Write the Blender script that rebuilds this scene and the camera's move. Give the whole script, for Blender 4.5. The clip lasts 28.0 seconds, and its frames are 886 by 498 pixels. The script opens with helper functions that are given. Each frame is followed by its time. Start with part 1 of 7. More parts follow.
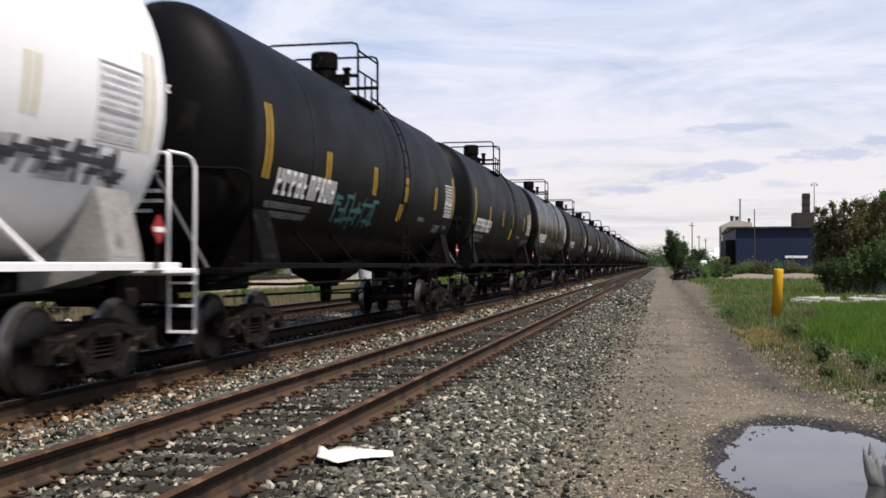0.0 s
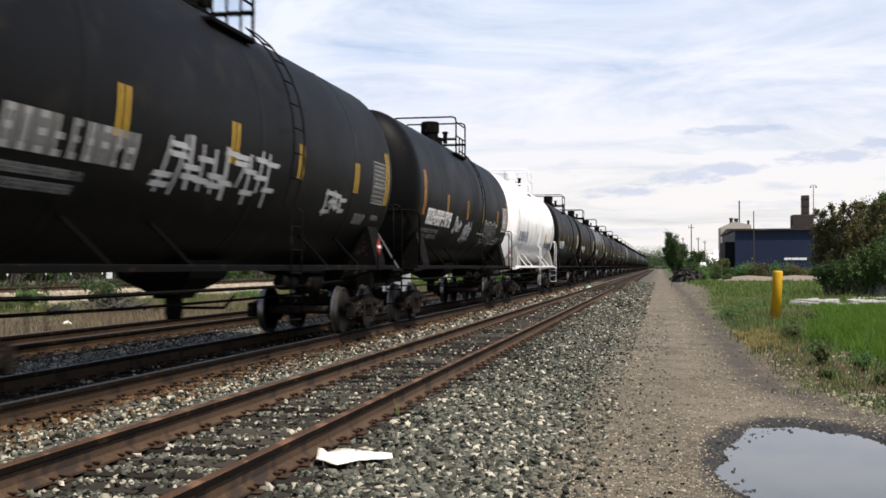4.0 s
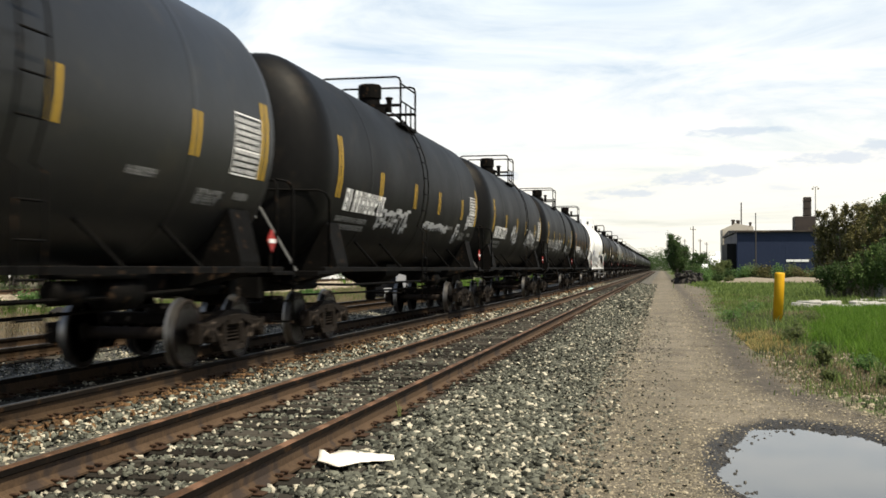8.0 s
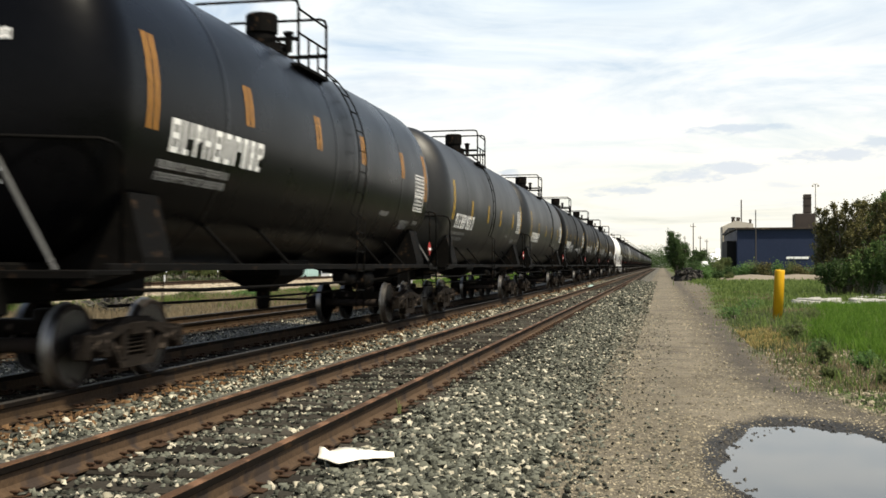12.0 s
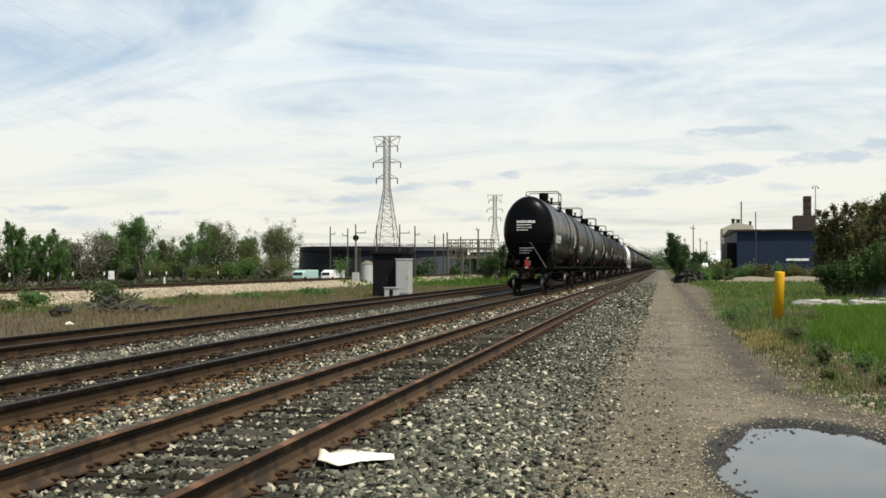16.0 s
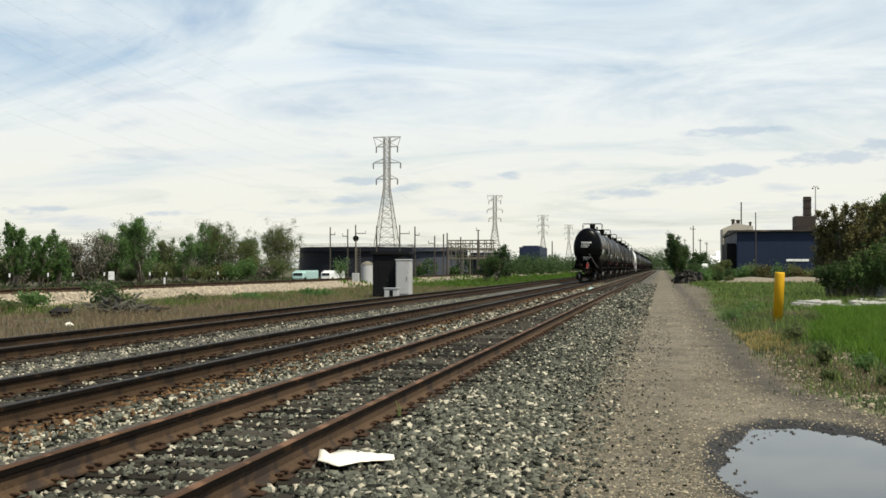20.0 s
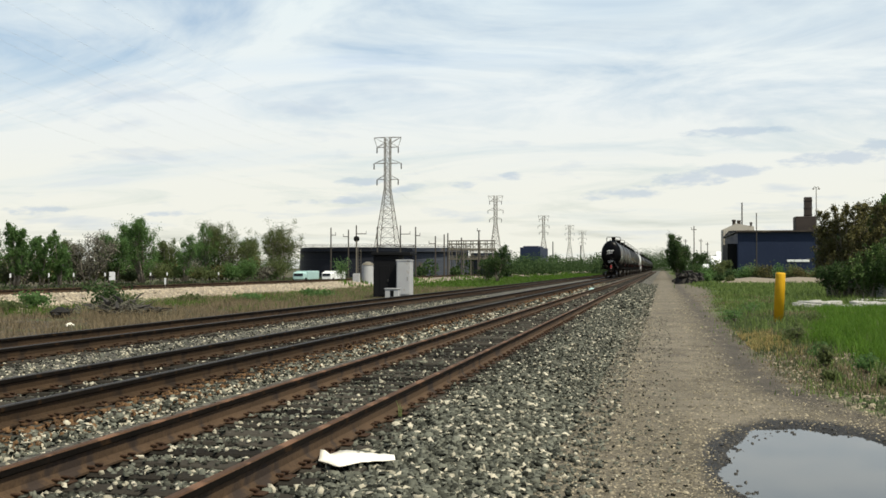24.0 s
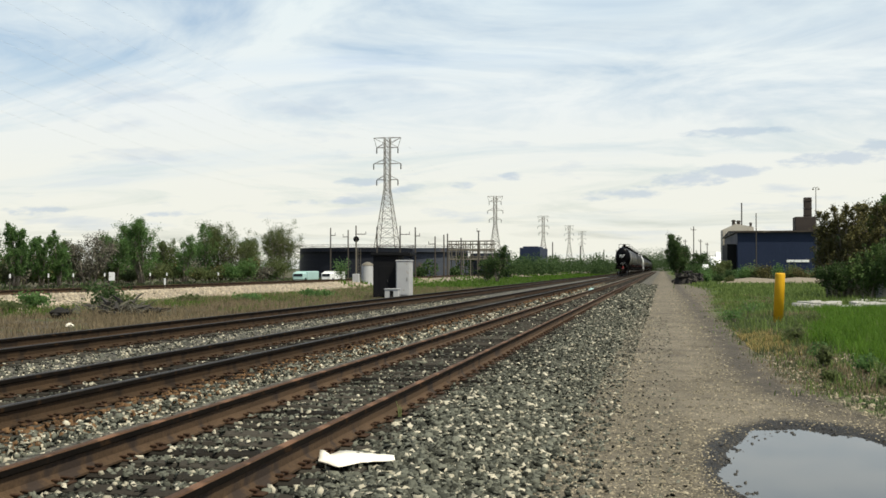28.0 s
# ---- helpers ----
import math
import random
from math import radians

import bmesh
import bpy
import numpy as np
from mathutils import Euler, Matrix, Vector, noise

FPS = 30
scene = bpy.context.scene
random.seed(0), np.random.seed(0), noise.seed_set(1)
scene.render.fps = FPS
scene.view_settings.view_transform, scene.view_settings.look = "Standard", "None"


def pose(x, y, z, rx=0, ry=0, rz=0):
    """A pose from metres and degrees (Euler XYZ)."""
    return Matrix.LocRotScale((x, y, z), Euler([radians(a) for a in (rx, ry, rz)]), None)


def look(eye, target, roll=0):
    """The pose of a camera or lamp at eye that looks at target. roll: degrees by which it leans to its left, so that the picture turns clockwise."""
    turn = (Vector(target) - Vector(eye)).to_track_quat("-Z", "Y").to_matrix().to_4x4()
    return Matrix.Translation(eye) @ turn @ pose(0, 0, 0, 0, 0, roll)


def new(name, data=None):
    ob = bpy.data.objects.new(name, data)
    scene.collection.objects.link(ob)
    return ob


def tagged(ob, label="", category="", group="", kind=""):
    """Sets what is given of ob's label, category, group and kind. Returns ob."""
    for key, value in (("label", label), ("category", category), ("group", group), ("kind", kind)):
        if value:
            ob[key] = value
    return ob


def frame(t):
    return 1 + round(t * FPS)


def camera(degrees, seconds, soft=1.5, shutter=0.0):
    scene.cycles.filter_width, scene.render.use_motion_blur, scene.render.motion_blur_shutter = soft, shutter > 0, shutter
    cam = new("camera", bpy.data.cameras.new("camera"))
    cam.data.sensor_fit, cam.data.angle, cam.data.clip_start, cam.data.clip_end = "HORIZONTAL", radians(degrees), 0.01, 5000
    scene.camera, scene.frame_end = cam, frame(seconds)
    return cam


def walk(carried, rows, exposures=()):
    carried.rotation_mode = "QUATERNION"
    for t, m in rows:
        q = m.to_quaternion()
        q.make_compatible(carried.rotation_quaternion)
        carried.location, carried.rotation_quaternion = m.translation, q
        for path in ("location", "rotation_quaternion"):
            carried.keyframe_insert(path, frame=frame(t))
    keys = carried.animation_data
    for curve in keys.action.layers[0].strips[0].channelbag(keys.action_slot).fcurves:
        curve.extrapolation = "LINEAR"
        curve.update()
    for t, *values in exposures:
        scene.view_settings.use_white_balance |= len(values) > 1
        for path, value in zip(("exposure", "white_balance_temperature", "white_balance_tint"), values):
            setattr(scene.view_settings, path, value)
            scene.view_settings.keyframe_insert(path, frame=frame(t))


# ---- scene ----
# ---- camera ----
EYE_Z = 1.33
LENS = 44.85
cam = camera(LENS, 28.0, soft=1.6, shutter=0.38)

# seconds, yaw to the left and tilt upwards in hundredths of a degree, off the mean aim of 11.54 and 1.03 degrees
SWAY = [(0, -8, -22), (0.5, -8, -22), (1, -10, -21), (1.5, -8, -18), (2, -8, -18), (2.5, -11, -16), (3, -12, -13), (3.5, -12, -13),
        (4.5, -11, -9), (5.5, -9, -5), (6, -11, 1), (6.5, -10, 6), (7, -7, 1), (7.5, -3, 1), (8, -2, -2), (8.5, -3, 0), (9, -10, 4), (9.5, -11, 4),
        (10, -11, -3), (10.5, -7, -8), (11, -7, -13), (11.5, -5, -17), (12, -2, -17), (12.5, -2, -17), (13.5, -2, -17), (14.5, -1, -17),
        (15, -1, -13), (15.5, -2, -9), (16, -2, -7), (16.5, -3, -4), (17, -7, 0), (17.5, -7, 1), (18, -6, 2), (18.5, -7, 4), (19, -7, -4),
        (19.5, -2, -4), (20, -2, -4), (20.5, 2, -4), (21.5, 2, -4), (22.5, 2, -3), (23.5, 2, -2), (25, 1, -1), (26, 1, 0), (28, 0, 0)]
# seconds, stops, kelvin, tint: the picture warms as the clip goes on
GRADE = [(0, 0.22, 6150, 19), (1, -0.06, 6150, 19), (2, -0.06, 6100, 19), (3, 0.18, 6000, 19), (3.5, 0.26, 6050, 18), (5.5, 0.54, 6680, 9), (12, 0.52, 6700, 8), (12.7, 0.47, 6650, 7), (14.5, 0.28, 6520, 6), (28, 0.25, 6450, 5)]
walk(cam, [(t, pose(0, 0, EYE_Z, 91.03 + p / 100, 0, 11.54 + y / 100)) for t, y, p in SWAY], GRADE)

# ---- sky and sun ----
SUN_ELEV, SUN_AZ = 59.0, -33.0     # degrees; azimuth from +x towards +y
world = bpy.data.worlds.new("sky")
scene.world = world
world.use_nodes = True


# bearing to the right of the line, height, half width, half height (degrees) and slope
CLOUD_BANKS = [(1.0, 4.6, 2.6, 0.42, 0.10), (-2.2, 3.9, 1.9, 0.30, 0.05), (3.7, 5.0, 2.0, 0.34, 0.02), (8.6, 5.5, 2.6, 0.40, 0.06), (11.0, 6.2, 1.6, 0.45, 0.1), (-15.7, 4.8, 1.7, 0.26, 0.02), (-17.4, 3.75, 2.2, 0.22, 0.03),
               (-13.6, 4.4, 1.5, 0.25, -0.04), (-32.0, 3.4, 2.2, 0.3, 0.0), (-25.5, 3.1, 1.8, 0.2, 0.0), (-7.8, 4.9, 0.7, 0.22, 0.0), (-10.6, 4.5, 0.9, 0.2, 0.0), (4.0, 7.0, 3.0, 0.25, 0.02)]


def build_sky():
    nt = world.node_tree
    nt.nodes.clear()
    N, K = nt.nodes.new, nt.links.new
    out = N("ShaderNodeOutputWorld")
    sky = N("ShaderNodeTexSky")
    sky.sky_type, sky.sun_disc = "NISHITA", False
    sky.sun_elevation, sky.sun_rotation = radians(SUN_ELEV), radians(90 - SUN_AZ)
    sky.dust_density = 2.0
    blue = N("ShaderNodeBackground")
    blue.inputs["Strength"].default_value = 0.125
    K(sky.outputs[0], blue.inputs[0])
    coord = N("ShaderNodeTexCoord")
    # flatten the dome so that veils stretch out towards the horizon
    sep = N("ShaderNodeSeparateXYZ")
    K(coord.outputs["Generated"], sep.inputs[0])
    lift = N("ShaderNodeMath"); lift.operation = "ADD"; lift.inputs[1].default_value = 0.16
    K(sep.outputs["Z"], lift.inputs[0])
    top = N("ShaderNodeMath"); top.operation = "MAXIMUM"; top.inputs[1].default_value = 0.03
    K(lift.outputs[0], top.inputs[0])
    dx = N("ShaderNodeMath"); dx.operation = "DIVIDE"
    dy = N("ShaderNodeMath"); dy.operation = "DIVIDE"
    K(sep.outputs["X"], dx.inputs[0]); K(top.outputs[0], dx.inputs[1])
    K(sep.outputs["Y"], dy.inputs[0]); K(top.outputs[0], dy.inputs[1])
    flat = N("ShaderNodeCombineXYZ")
    K(dx.outputs[0], flat.inputs[0]); K(dy.outputs[0], flat.inputs[1])

    def noise_at(scale, detail, rough, shift, stretch=(1, 1, 1), dist=0.0):
        mp = N("ShaderNodeMapping")
        mp.inputs["Location"].default_value = shift
        mp.inputs["Scale"].default_value = stretch
        K(flat.outputs[0], mp.inputs[0])
        n = N("ShaderNodeTexNoise")
        n.inputs["Scale"].default_value, n.inputs["Detail"].default_value = scale, detail
        n.inputs["Roughness"].default_value, n.inputs["Distortion"].default_value = rough, dist
        K(mp.outputs[0], n.inputs["Vector"])
        return n

    def ramp(src, stops):
        r = N("ShaderNodeValToRGB")
        e = r.color_ramp.elements
        e[0].position, e[0].color = stops[0][0], (*stops[0][1], 1)
        e[1].position, e[1].color = stops[-1][0], (*stops[-1][1], 1)
        for p, c in stops[1:-1]:
            k = e.new(p); k.color = (*c, 1)
        K(src, r.inputs[0])
        return r
    veil = noise_at(1.15, 8, 0.60, (5.7, 8.3, 0), (0.9, 1.4, 1), 0.9)
    # thick and creamy near the horizon, opening to blue higher up
    open_up = N("ShaderNodeMapRange")
    open_up.inputs["From Min"].default_value, open_up.inputs["From Max"].default_value = 0.0, 0.75
    K(sep.outputs["Z"], open_up.inputs["Value"])
    bias = ramp(open_up.outputs[0], [(0.0, (0.60,) * 3), (0.10, (0.55,) * 3), (0.20, (0.51,) * 3), (0.30, (0.44,) * 3), (0.40, (0.37,) * 3), (0.55, (0.24,) * 3), (1.0, (0.05,) * 3)])
    both = N("ShaderNodeMath"); both.operation = "ADD"
    K(veil.outputs[0], both.inputs[0]); K(bias.outputs[0], both.inputs[1])
    less = N("ShaderNodeMath"); less.operation = "SUBTRACT"; less.inputs[1].default_value = 0.5
    K(both.outputs[0], less.inputs[0])
    cover = ramp(less.outputs[0], [(0.27, (0.16,) * 3), (0.42, (0.64,) * 3), (0.56, (0.99,) * 3)])
    # cloud tone: bright veils, faint grey bellies low down
    belly = noise_at(0.9, 5, 0.6, (9.4, 4.2, 0), (0.55, 1.5, 1), 0.3)
    tone = ramp(belly.outputs[0], [(0.28, (0.80, 0.86, 0.98)), (0.38, (0.93, 0.96, 1.0)), (0.48, (1.0, 1.0, 1.0))])
    low = N("ShaderNodeMapRange")
    low.inputs["From Min"].default_value, low.inputs["From Max"].default_value = 0.0, 0.30
    K(sep.outputs["Z"], low.inputs["Value"])
    warm = N("ShaderNodeMix"); warm.data_type = "RGBA"; warm.blend_type = "MULTIPLY"
    warm.inputs["Factor"].default_value = 1.0
    tint = ramp(low.outputs[0], [(0.0, (1.0, 0.955, 0.845)), (0.25, (0.985, 0.962, 0.895)), (0.5, (0.945, 0.965, 0.985)), (0.85, (0.90, 0.965, 1.0))])
    K(tone.outputs[0], warm.inputs["A"]); K(tint.outputs[0], warm.inputs["B"])
    # small grey-blue clouds floating low over the horizon
    puff = noise_at(1.9, 6, 0.55, (1.3, 7.9, 0), (1.0, 1.15, 1), 0.2)
    shape = ramp(puff.outputs[0], [(0.57, (0.0,) * 3), (0.66, (0.5,) * 3), (0.76, (0.8,) * 3)])
    near_low = ramp(sep.outputs["Z"], [(0.015, (0.0,) * 3), (0.04, (0.75,) * 3), (0.15, (0.8,) * 3), (0.23, (0.25,) * 3)])
    both2 = N("ShaderNodeMath"); both2.operation = "MULTIPLY"
    K(shape.outputs[0], both2.inputs[0]); K(near_low.outputs[0], both2.inputs[1])
    grey = N("ShaderNodeMix"); grey.data_type = "RGBA"
    grey.inputs["B"].default_value = (0.58, 0.66, 0.80, 1)
    K(both2.outputs[0], grey.inputs["Factor"]); K(warm.outputs["Result"], grey.inputs["A"])
    # long grey-blue banks that hang low over the far end of the line
    def calc(op, p, q=None):
        x = N("ShaderNodeMath"); x.operation = op
        for k, src in enumerate((p, q)):
            if src is None:
                continue
            if isinstance(src, (int, float)):
                x.inputs[k].default_value = src
            else:
                K(src, x.inputs[k])
        return x.outputs[0]
    ahead = calc("MAXIMUM", sep.outputs["Y"], 0.05)
    side, rise = calc("DIVIDE", sep.outputs["X"], ahead), calc("DIVIDE", sep.outputs["Z"], ahead)
    near_line = N("ShaderNodeCombineXYZ")
    K(calc("MULTIPLY", side, 26.0), near_line.inputs[0]); K(calc("MULTIPLY", rise, 85.0), near_line.inputs[1])
    fray = N("ShaderNodeTexNoise")
    fray.inputs["Scale"].default_value, fray.inputs["Detail"].default_value, fray.inputs["Roughness"].default_value = 1.0, 7, 0.62
    K(near_line.outputs[0], fray.inputs["Vector"])
    rough_edge = calc("MULTIPLY", calc("SUBTRACT", fray.outputs[0], 0.47), 6.5)
    banks = None
    for bearing, height, wide, tall, slope in CLOUD_BANKS:
        u0, v0 = math.tan(radians(bearing)), math.tan(radians(height))
        du = calc("SUBTRACT", side, u0)
        dv = calc("SUBTRACT", calc("SUBTRACT", rise, v0), calc("MULTIPLY", du, slope))
        e = calc("ADD", calc("POWER", calc("ABSOLUTE", calc("DIVIDE", du, radians(wide))), 2.0), calc("POWER", calc("ABSOLUTE", calc("DIVIDE", dv, radians(tall))), 2.0))
        one = N("ShaderNodeMapRange"); one.interpolation_type = "SMOOTHSTEP"
        one.inputs["From Min"].default_value, one.inputs["From Max"].default_value = 1.5, 0.1
        K(calc("ADD", e, rough_edge), one.inputs["Value"])
        banks = one.outputs[0] if banks is None else calc("MAXIMUM", banks, one.outputs[0])
    bank = N("ShaderNodeMix"); bank.data_type = "RGBA"
    bank.inputs["B"].default_value = (0.55, 0.635, 0.78, 1)
    K(calc("MULTIPLY", banks, 0.62), bank.inputs["Factor"]); K(grey.outputs["Result"], bank.inputs["A"])
    cloud = N("ShaderNodeBackground")
    cloud.inputs["Strength"].default_value = 0.78
    K(bank.outputs["Result"], cloud.inputs[0])
    mix = N("ShaderNodeMixShader")
    K(cover.outputs[0], mix.inputs[0]); K(blue.outputs[0], mix.inputs[1]); K(cloud.outputs[0], mix.inputs[2])
    K(mix.outputs[0], out.inputs[0])


build_sky()
sun_data = bpy.data.lights.new("sun", "SUN")
sun_data.energy, sun_data.angle, sun_data.color = 5.0, radians(0.6), (1.0, 0.925, 0.77)
sun = new("sun", sun_data)
sun_way = Vector((math.cos(radians(SUN_ELEV)) * math.cos(radians(SUN_AZ)), math.cos(radians(SUN_ELEV)) * math.sin(radians(SUN_AZ)), math.sin(radians(SUN_ELEV))))
sun.matrix_world = look(sun_way * 60, (0, 0, 0))


# ---- materials ----
def mat(name, dark, light, rough=0.7, metal=0.0, scale=3.0, fine=40.0, bump=0.15, amount=0.5, per="", spot=None, spec=0.16, sheer=0.0):
    """Two colours mixed by coarse and fine noise; per: 'island' or 'object' varies each piece; spot: (colour, cover, scale) for stains or rust."""
    m = bpy.data.materials.new(name)
    m.use_nodes = True
    nt = m.node_tree
    N, K = nt.nodes.new, nt.links.new
    b = nt.nodes["Principled BSDF"]
    co = N("ShaderNodeTexCoord")
    n1, n2 = N("ShaderNodeTexNoise"), N("ShaderNodeTexNoise")
    n1.inputs["Scale"].default_value, n1.inputs["Detail"].default_value = scale, 5
    n2.inputs["Scale"].default_value, n2.inputs["Detail"].default_value = fine, 4
    K(co.outputs["Object"], n1.inputs["Vector"]); K(co.outputs["Object"], n2.inputs["Vector"])
    add = N("ShaderNodeMath"); add.operation = "MULTIPLY_ADD"
    add.inputs[1].default_value, add.inputs[2].default_value = 0.5, 0.0
    K(n2.outputs[0], add.inputs[0])
    half = N("ShaderNodeMath"); half.operation = "MULTIPLY_ADD"; half.inputs[1].default_value = 0.5
    K(n1.outputs[0], half.inputs[0]); K(add.outputs[0], half.inputs[2])
    fac = half.outputs[0]
    if per:
        src = N("ShaderNodeNewGeometry").outputs["Random Per Island"] if per == "island" else N("ShaderNodeObjectInfo").outputs["Random"]
        mx = N("ShaderNodeMix")
        mx.inputs["Factor"].default_value = 0.6
        K(fac, mx.inputs["A"]); K(src, mx.inputs["B"])
        fac = mx.outputs["Result"]
    r = N("ShaderNodeMapRange")
    r.inputs["From Min"].default_value, r.inputs["From Max"].default_value = 0.5 - amount / 2, 0.5 + amount / 2
    K(fac, r.inputs["Value"])
    mc = N("ShaderNodeMix"); mc.data_type = "RGBA"
    mc.inputs["A"].default_value, mc.inputs["B"].default_value = (*dark, 1), (*light, 1)
    K(r.outputs[0], mc.inputs["Factor"])
    col = mc.outputs["Result"]
    if spot:
        n3 = N("ShaderNodeTexNoise")
        n3.inputs["Scale"].default_value, n3.inputs["Detail"].default_value = spot[2], 6
        K(co.outputs["Object"], n3.inputs["Vector"])
        r3 = N("ShaderNodeMapRange")
        r3.inputs["From Min"].default_value, r3.inputs["From Max"].default_value = 0.62 - spot[1] * 0.3, 0.70 - spot[1] * 0.3
        K(n3.outputs[0], r3.inputs["Value"])
        ms = N("ShaderNodeMix"); ms.data_type = "RGBA"
        ms.inputs["B"].default_value = (*spot[0], 1)
        K(r3.outputs[0], ms.inputs["Factor"]); K(col, ms.inputs["A"])
        col = ms.outputs["Result"]
    K(col, b.inputs["Base Color"])
    rr = N("ShaderNodeMapRange")
    rr.inputs["To Min"].default_value, rr.inputs["To Max"].default_value = max(0.03, rough - 0.12), min(1, rough + 0.12)
    K(n1.outputs[0], rr.inputs["Value"]); K(rr.outputs[0], b.inputs["Roughness"])
    b.inputs["Metallic"].default_value = metal
    b.inputs["Specular IOR Level"].default_value = spec
    if sheer:                                           # thin leaves let light through
        tl = N("ShaderNodeBsdfTranslucent")
        ad = N("ShaderNodeMixShader"); ad.inputs[0].default_value = sheer
        K(col, tl.inputs[0]); K(b.outputs[0], ad.inputs[1]); K(tl.outputs[0], ad.inputs[2])
        K(ad.outputs[0], nt.nodes["Material Output"].inputs[0])
    if bump:
        bp = N("ShaderNodeBump")
        bp.inputs["Strength"].default_value, bp.inputs["Distance"].default_value = bump, 0.6 / fine
        K(n2.outputs[0], bp.inputs["Height"]); K(bp.outputs[0], b.inputs["Normal"])
    return m


BLACK = mat("black_tank_paint", (0.001848, 0.001848, 0.002016), (0.0042, 0.004116, 0.003948), 0.48, scale=0.8, fine=9, bump=0.03, spot=((0.009, 0.0076, 0.006), 0.1, 2.5), spec=0.06)
GLOSS = mat("newer_black_tank_paint", (0.001344, 0.001344, 0.001596), (0.002856, 0.002856, 0.003444), 0.29, scale=0.8, fine=9, bump=0.015, spec=0.07)
GREYBLACK = mat("faded_black_tank_paint", (0.002856, 0.002772, 0.002688), (0.006384, 0.006132, 0.005796), 0.52, scale=0.6, fine=7, bump=0.03, spot=((0.0105, 0.0088, 0.007), 0.15, 2.0), spec=0.085)
FADED = mat("greyed_black_tank_paint", (0.0075, 0.0075, 0.0075), (0.0135, 0.0133, 0.0128), 0.45, scale=0.6, fine=7, bump=0.03, spot=((0.016, 0.0145, 0.012), 0.15, 2.0), spec=0.30)
WHITE = mat("white_tank_paint", (0.70, 0.695, 0.685), (0.80, 0.795, 0.785), 0.3, scale=0.7, fine=8, bump=0.02)
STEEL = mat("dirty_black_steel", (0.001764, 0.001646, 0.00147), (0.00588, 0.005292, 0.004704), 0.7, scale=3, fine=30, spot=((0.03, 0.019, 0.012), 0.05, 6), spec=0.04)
# truck and wheel colours are darkened to carry the shade below the tanks
TRUCK = mat("rusty_cast_steel_in_shade", (0.004032, 0.003276, 0.002772), (0.01814, 0.01411, 0.01109), 0.8, scale=4, fine=40, bump=0.3, spot=((0.10, 0.08, 0.065), 0.06, 7), spec=0.05)
WHEEL = mat("brown_wheel_steel_in_shade", (0.007056, 0.005292, 0.00441), (0.0294, 0.02117, 0.01646), 0.7, metal=0.1, scale=5, fine=50)
TREAD = mat("polished_tread", (0.16, 0.15, 0.14), (0.28, 0.27, 0.26), 0.4, metal=1.0, scale=8, fine=60, bump=0.03)
YELLOW = mat("yellow_reflective_strip", (0.42, 0.252, 0.0168), (0.588, 0.3696, 0.042), 0.5, scale=8, fine=60, bump=0.03)
ORANGE = mat("orange_reflective_strip", (0.3864, 0.168, 0.0252), (0.504, 0.2436, 0.0504), 0.5, scale=8, fine=60, bump=0.03)
STENCIL = mat("white_stencil_paint", (0.66, 0.65, 0.63), (0.86, 0.85, 0.82), 0.6, scale=6, fine=50, bump=0.02)
STENCIL_DULL = mat("worn_stencil_paint", (0.17, 0.17, 0.16), (0.34, 0.33, 0.32), 0.6, scale=6, fine=50, bump=0.02)
BRACE = mat("dull_grey_brace_paint", (0.054, 0.0528, 0.0516), (0.102, 0.102, 0.099), 0.6, scale=6, fine=50, bump=0.02)
STENCIL_BLUE = mat("dark_blue_lettering", (0.05, 0.06, 0.16), (0.10, 0.11, 0.24), 0.5, scale=6, fine=50, bump=0.02)
STENCIL_DARK = mat("grey_lettering_on_white", (0.20, 0.20, 0.22), (0.36, 0.36, 0.38), 0.6, scale=6, fine=50, bump=0.02)
GRAFFITI = mat("silver_spray_paint", (0.22, 0.22, 0.22), (0.48, 0.48, 0.48), 0.55, scale=4, fine=40, bump=0.02)
GRAFFITI_TEAL = mat("faded_teal_spray_paint", (0.03, 0.09, 0.08), (0.06, 0.16, 0.14), 0.6, scale=4, fine=40, bump=0.02)
GRAFFITI_DARK = mat("black_spray_paint", (0.03, 0.03, 0.035), (0.10, 0.10, 0.11), 0.6, scale=4, fine=40, bump=0.02)
REDPLATE = mat("red_placard", (0.2, 0.015, 0.015), (0.275, 0.03, 0.025), 0.5, scale=6, fine=50, bump=0.02)
WHITEPLATE = mat("white_placard", (0.6, 0.58, 0.56), (0.75, 0.73, 0.70), 0.5, scale=6, fine=50, bump=0.02)
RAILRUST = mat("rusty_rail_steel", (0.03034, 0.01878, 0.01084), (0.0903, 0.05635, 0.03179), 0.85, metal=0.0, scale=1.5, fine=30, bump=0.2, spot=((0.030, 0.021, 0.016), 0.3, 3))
# near-black colour that paints the shade on and under the rail heads
HEADSHADE = mat("shaded_rail_head_side", (0.004, 0.0035, 0.003), (0.014, 0.011, 0.009), 0.7, scale=2, fine=30, bump=0.1, spot=((0.03, 0.018, 0.010), 0.1, 5), spec=0.02)
OILYRUST = mat("oily_brown_rail_steel", (0.01734, 0.01156, 0.007224), (0.05779, 0.03612, 0.02023), 0.8, scale=1.5, fine=30, bump=0.2, spot=((0.02, 0.014, 0.010), 0.3, 3), spec=0.08)
RAILTOP = mat("worn_rail_head", (0.0272, 0.0153, 0.0085), (0.085, 0.0442, 0.0221), 0.7, metal=0.0, scale=1.2, fine=40, bump=0.05, spot=((0.13, 0.07, 0.04), 0.35, 2))
RAILSHINE = mat("polished_rail_head", (0.016, 0.014, 0.012), (0.04, 0.035, 0.03), 0.55, metal=0.2, scale=1.5, fine=40, bump=0.03)
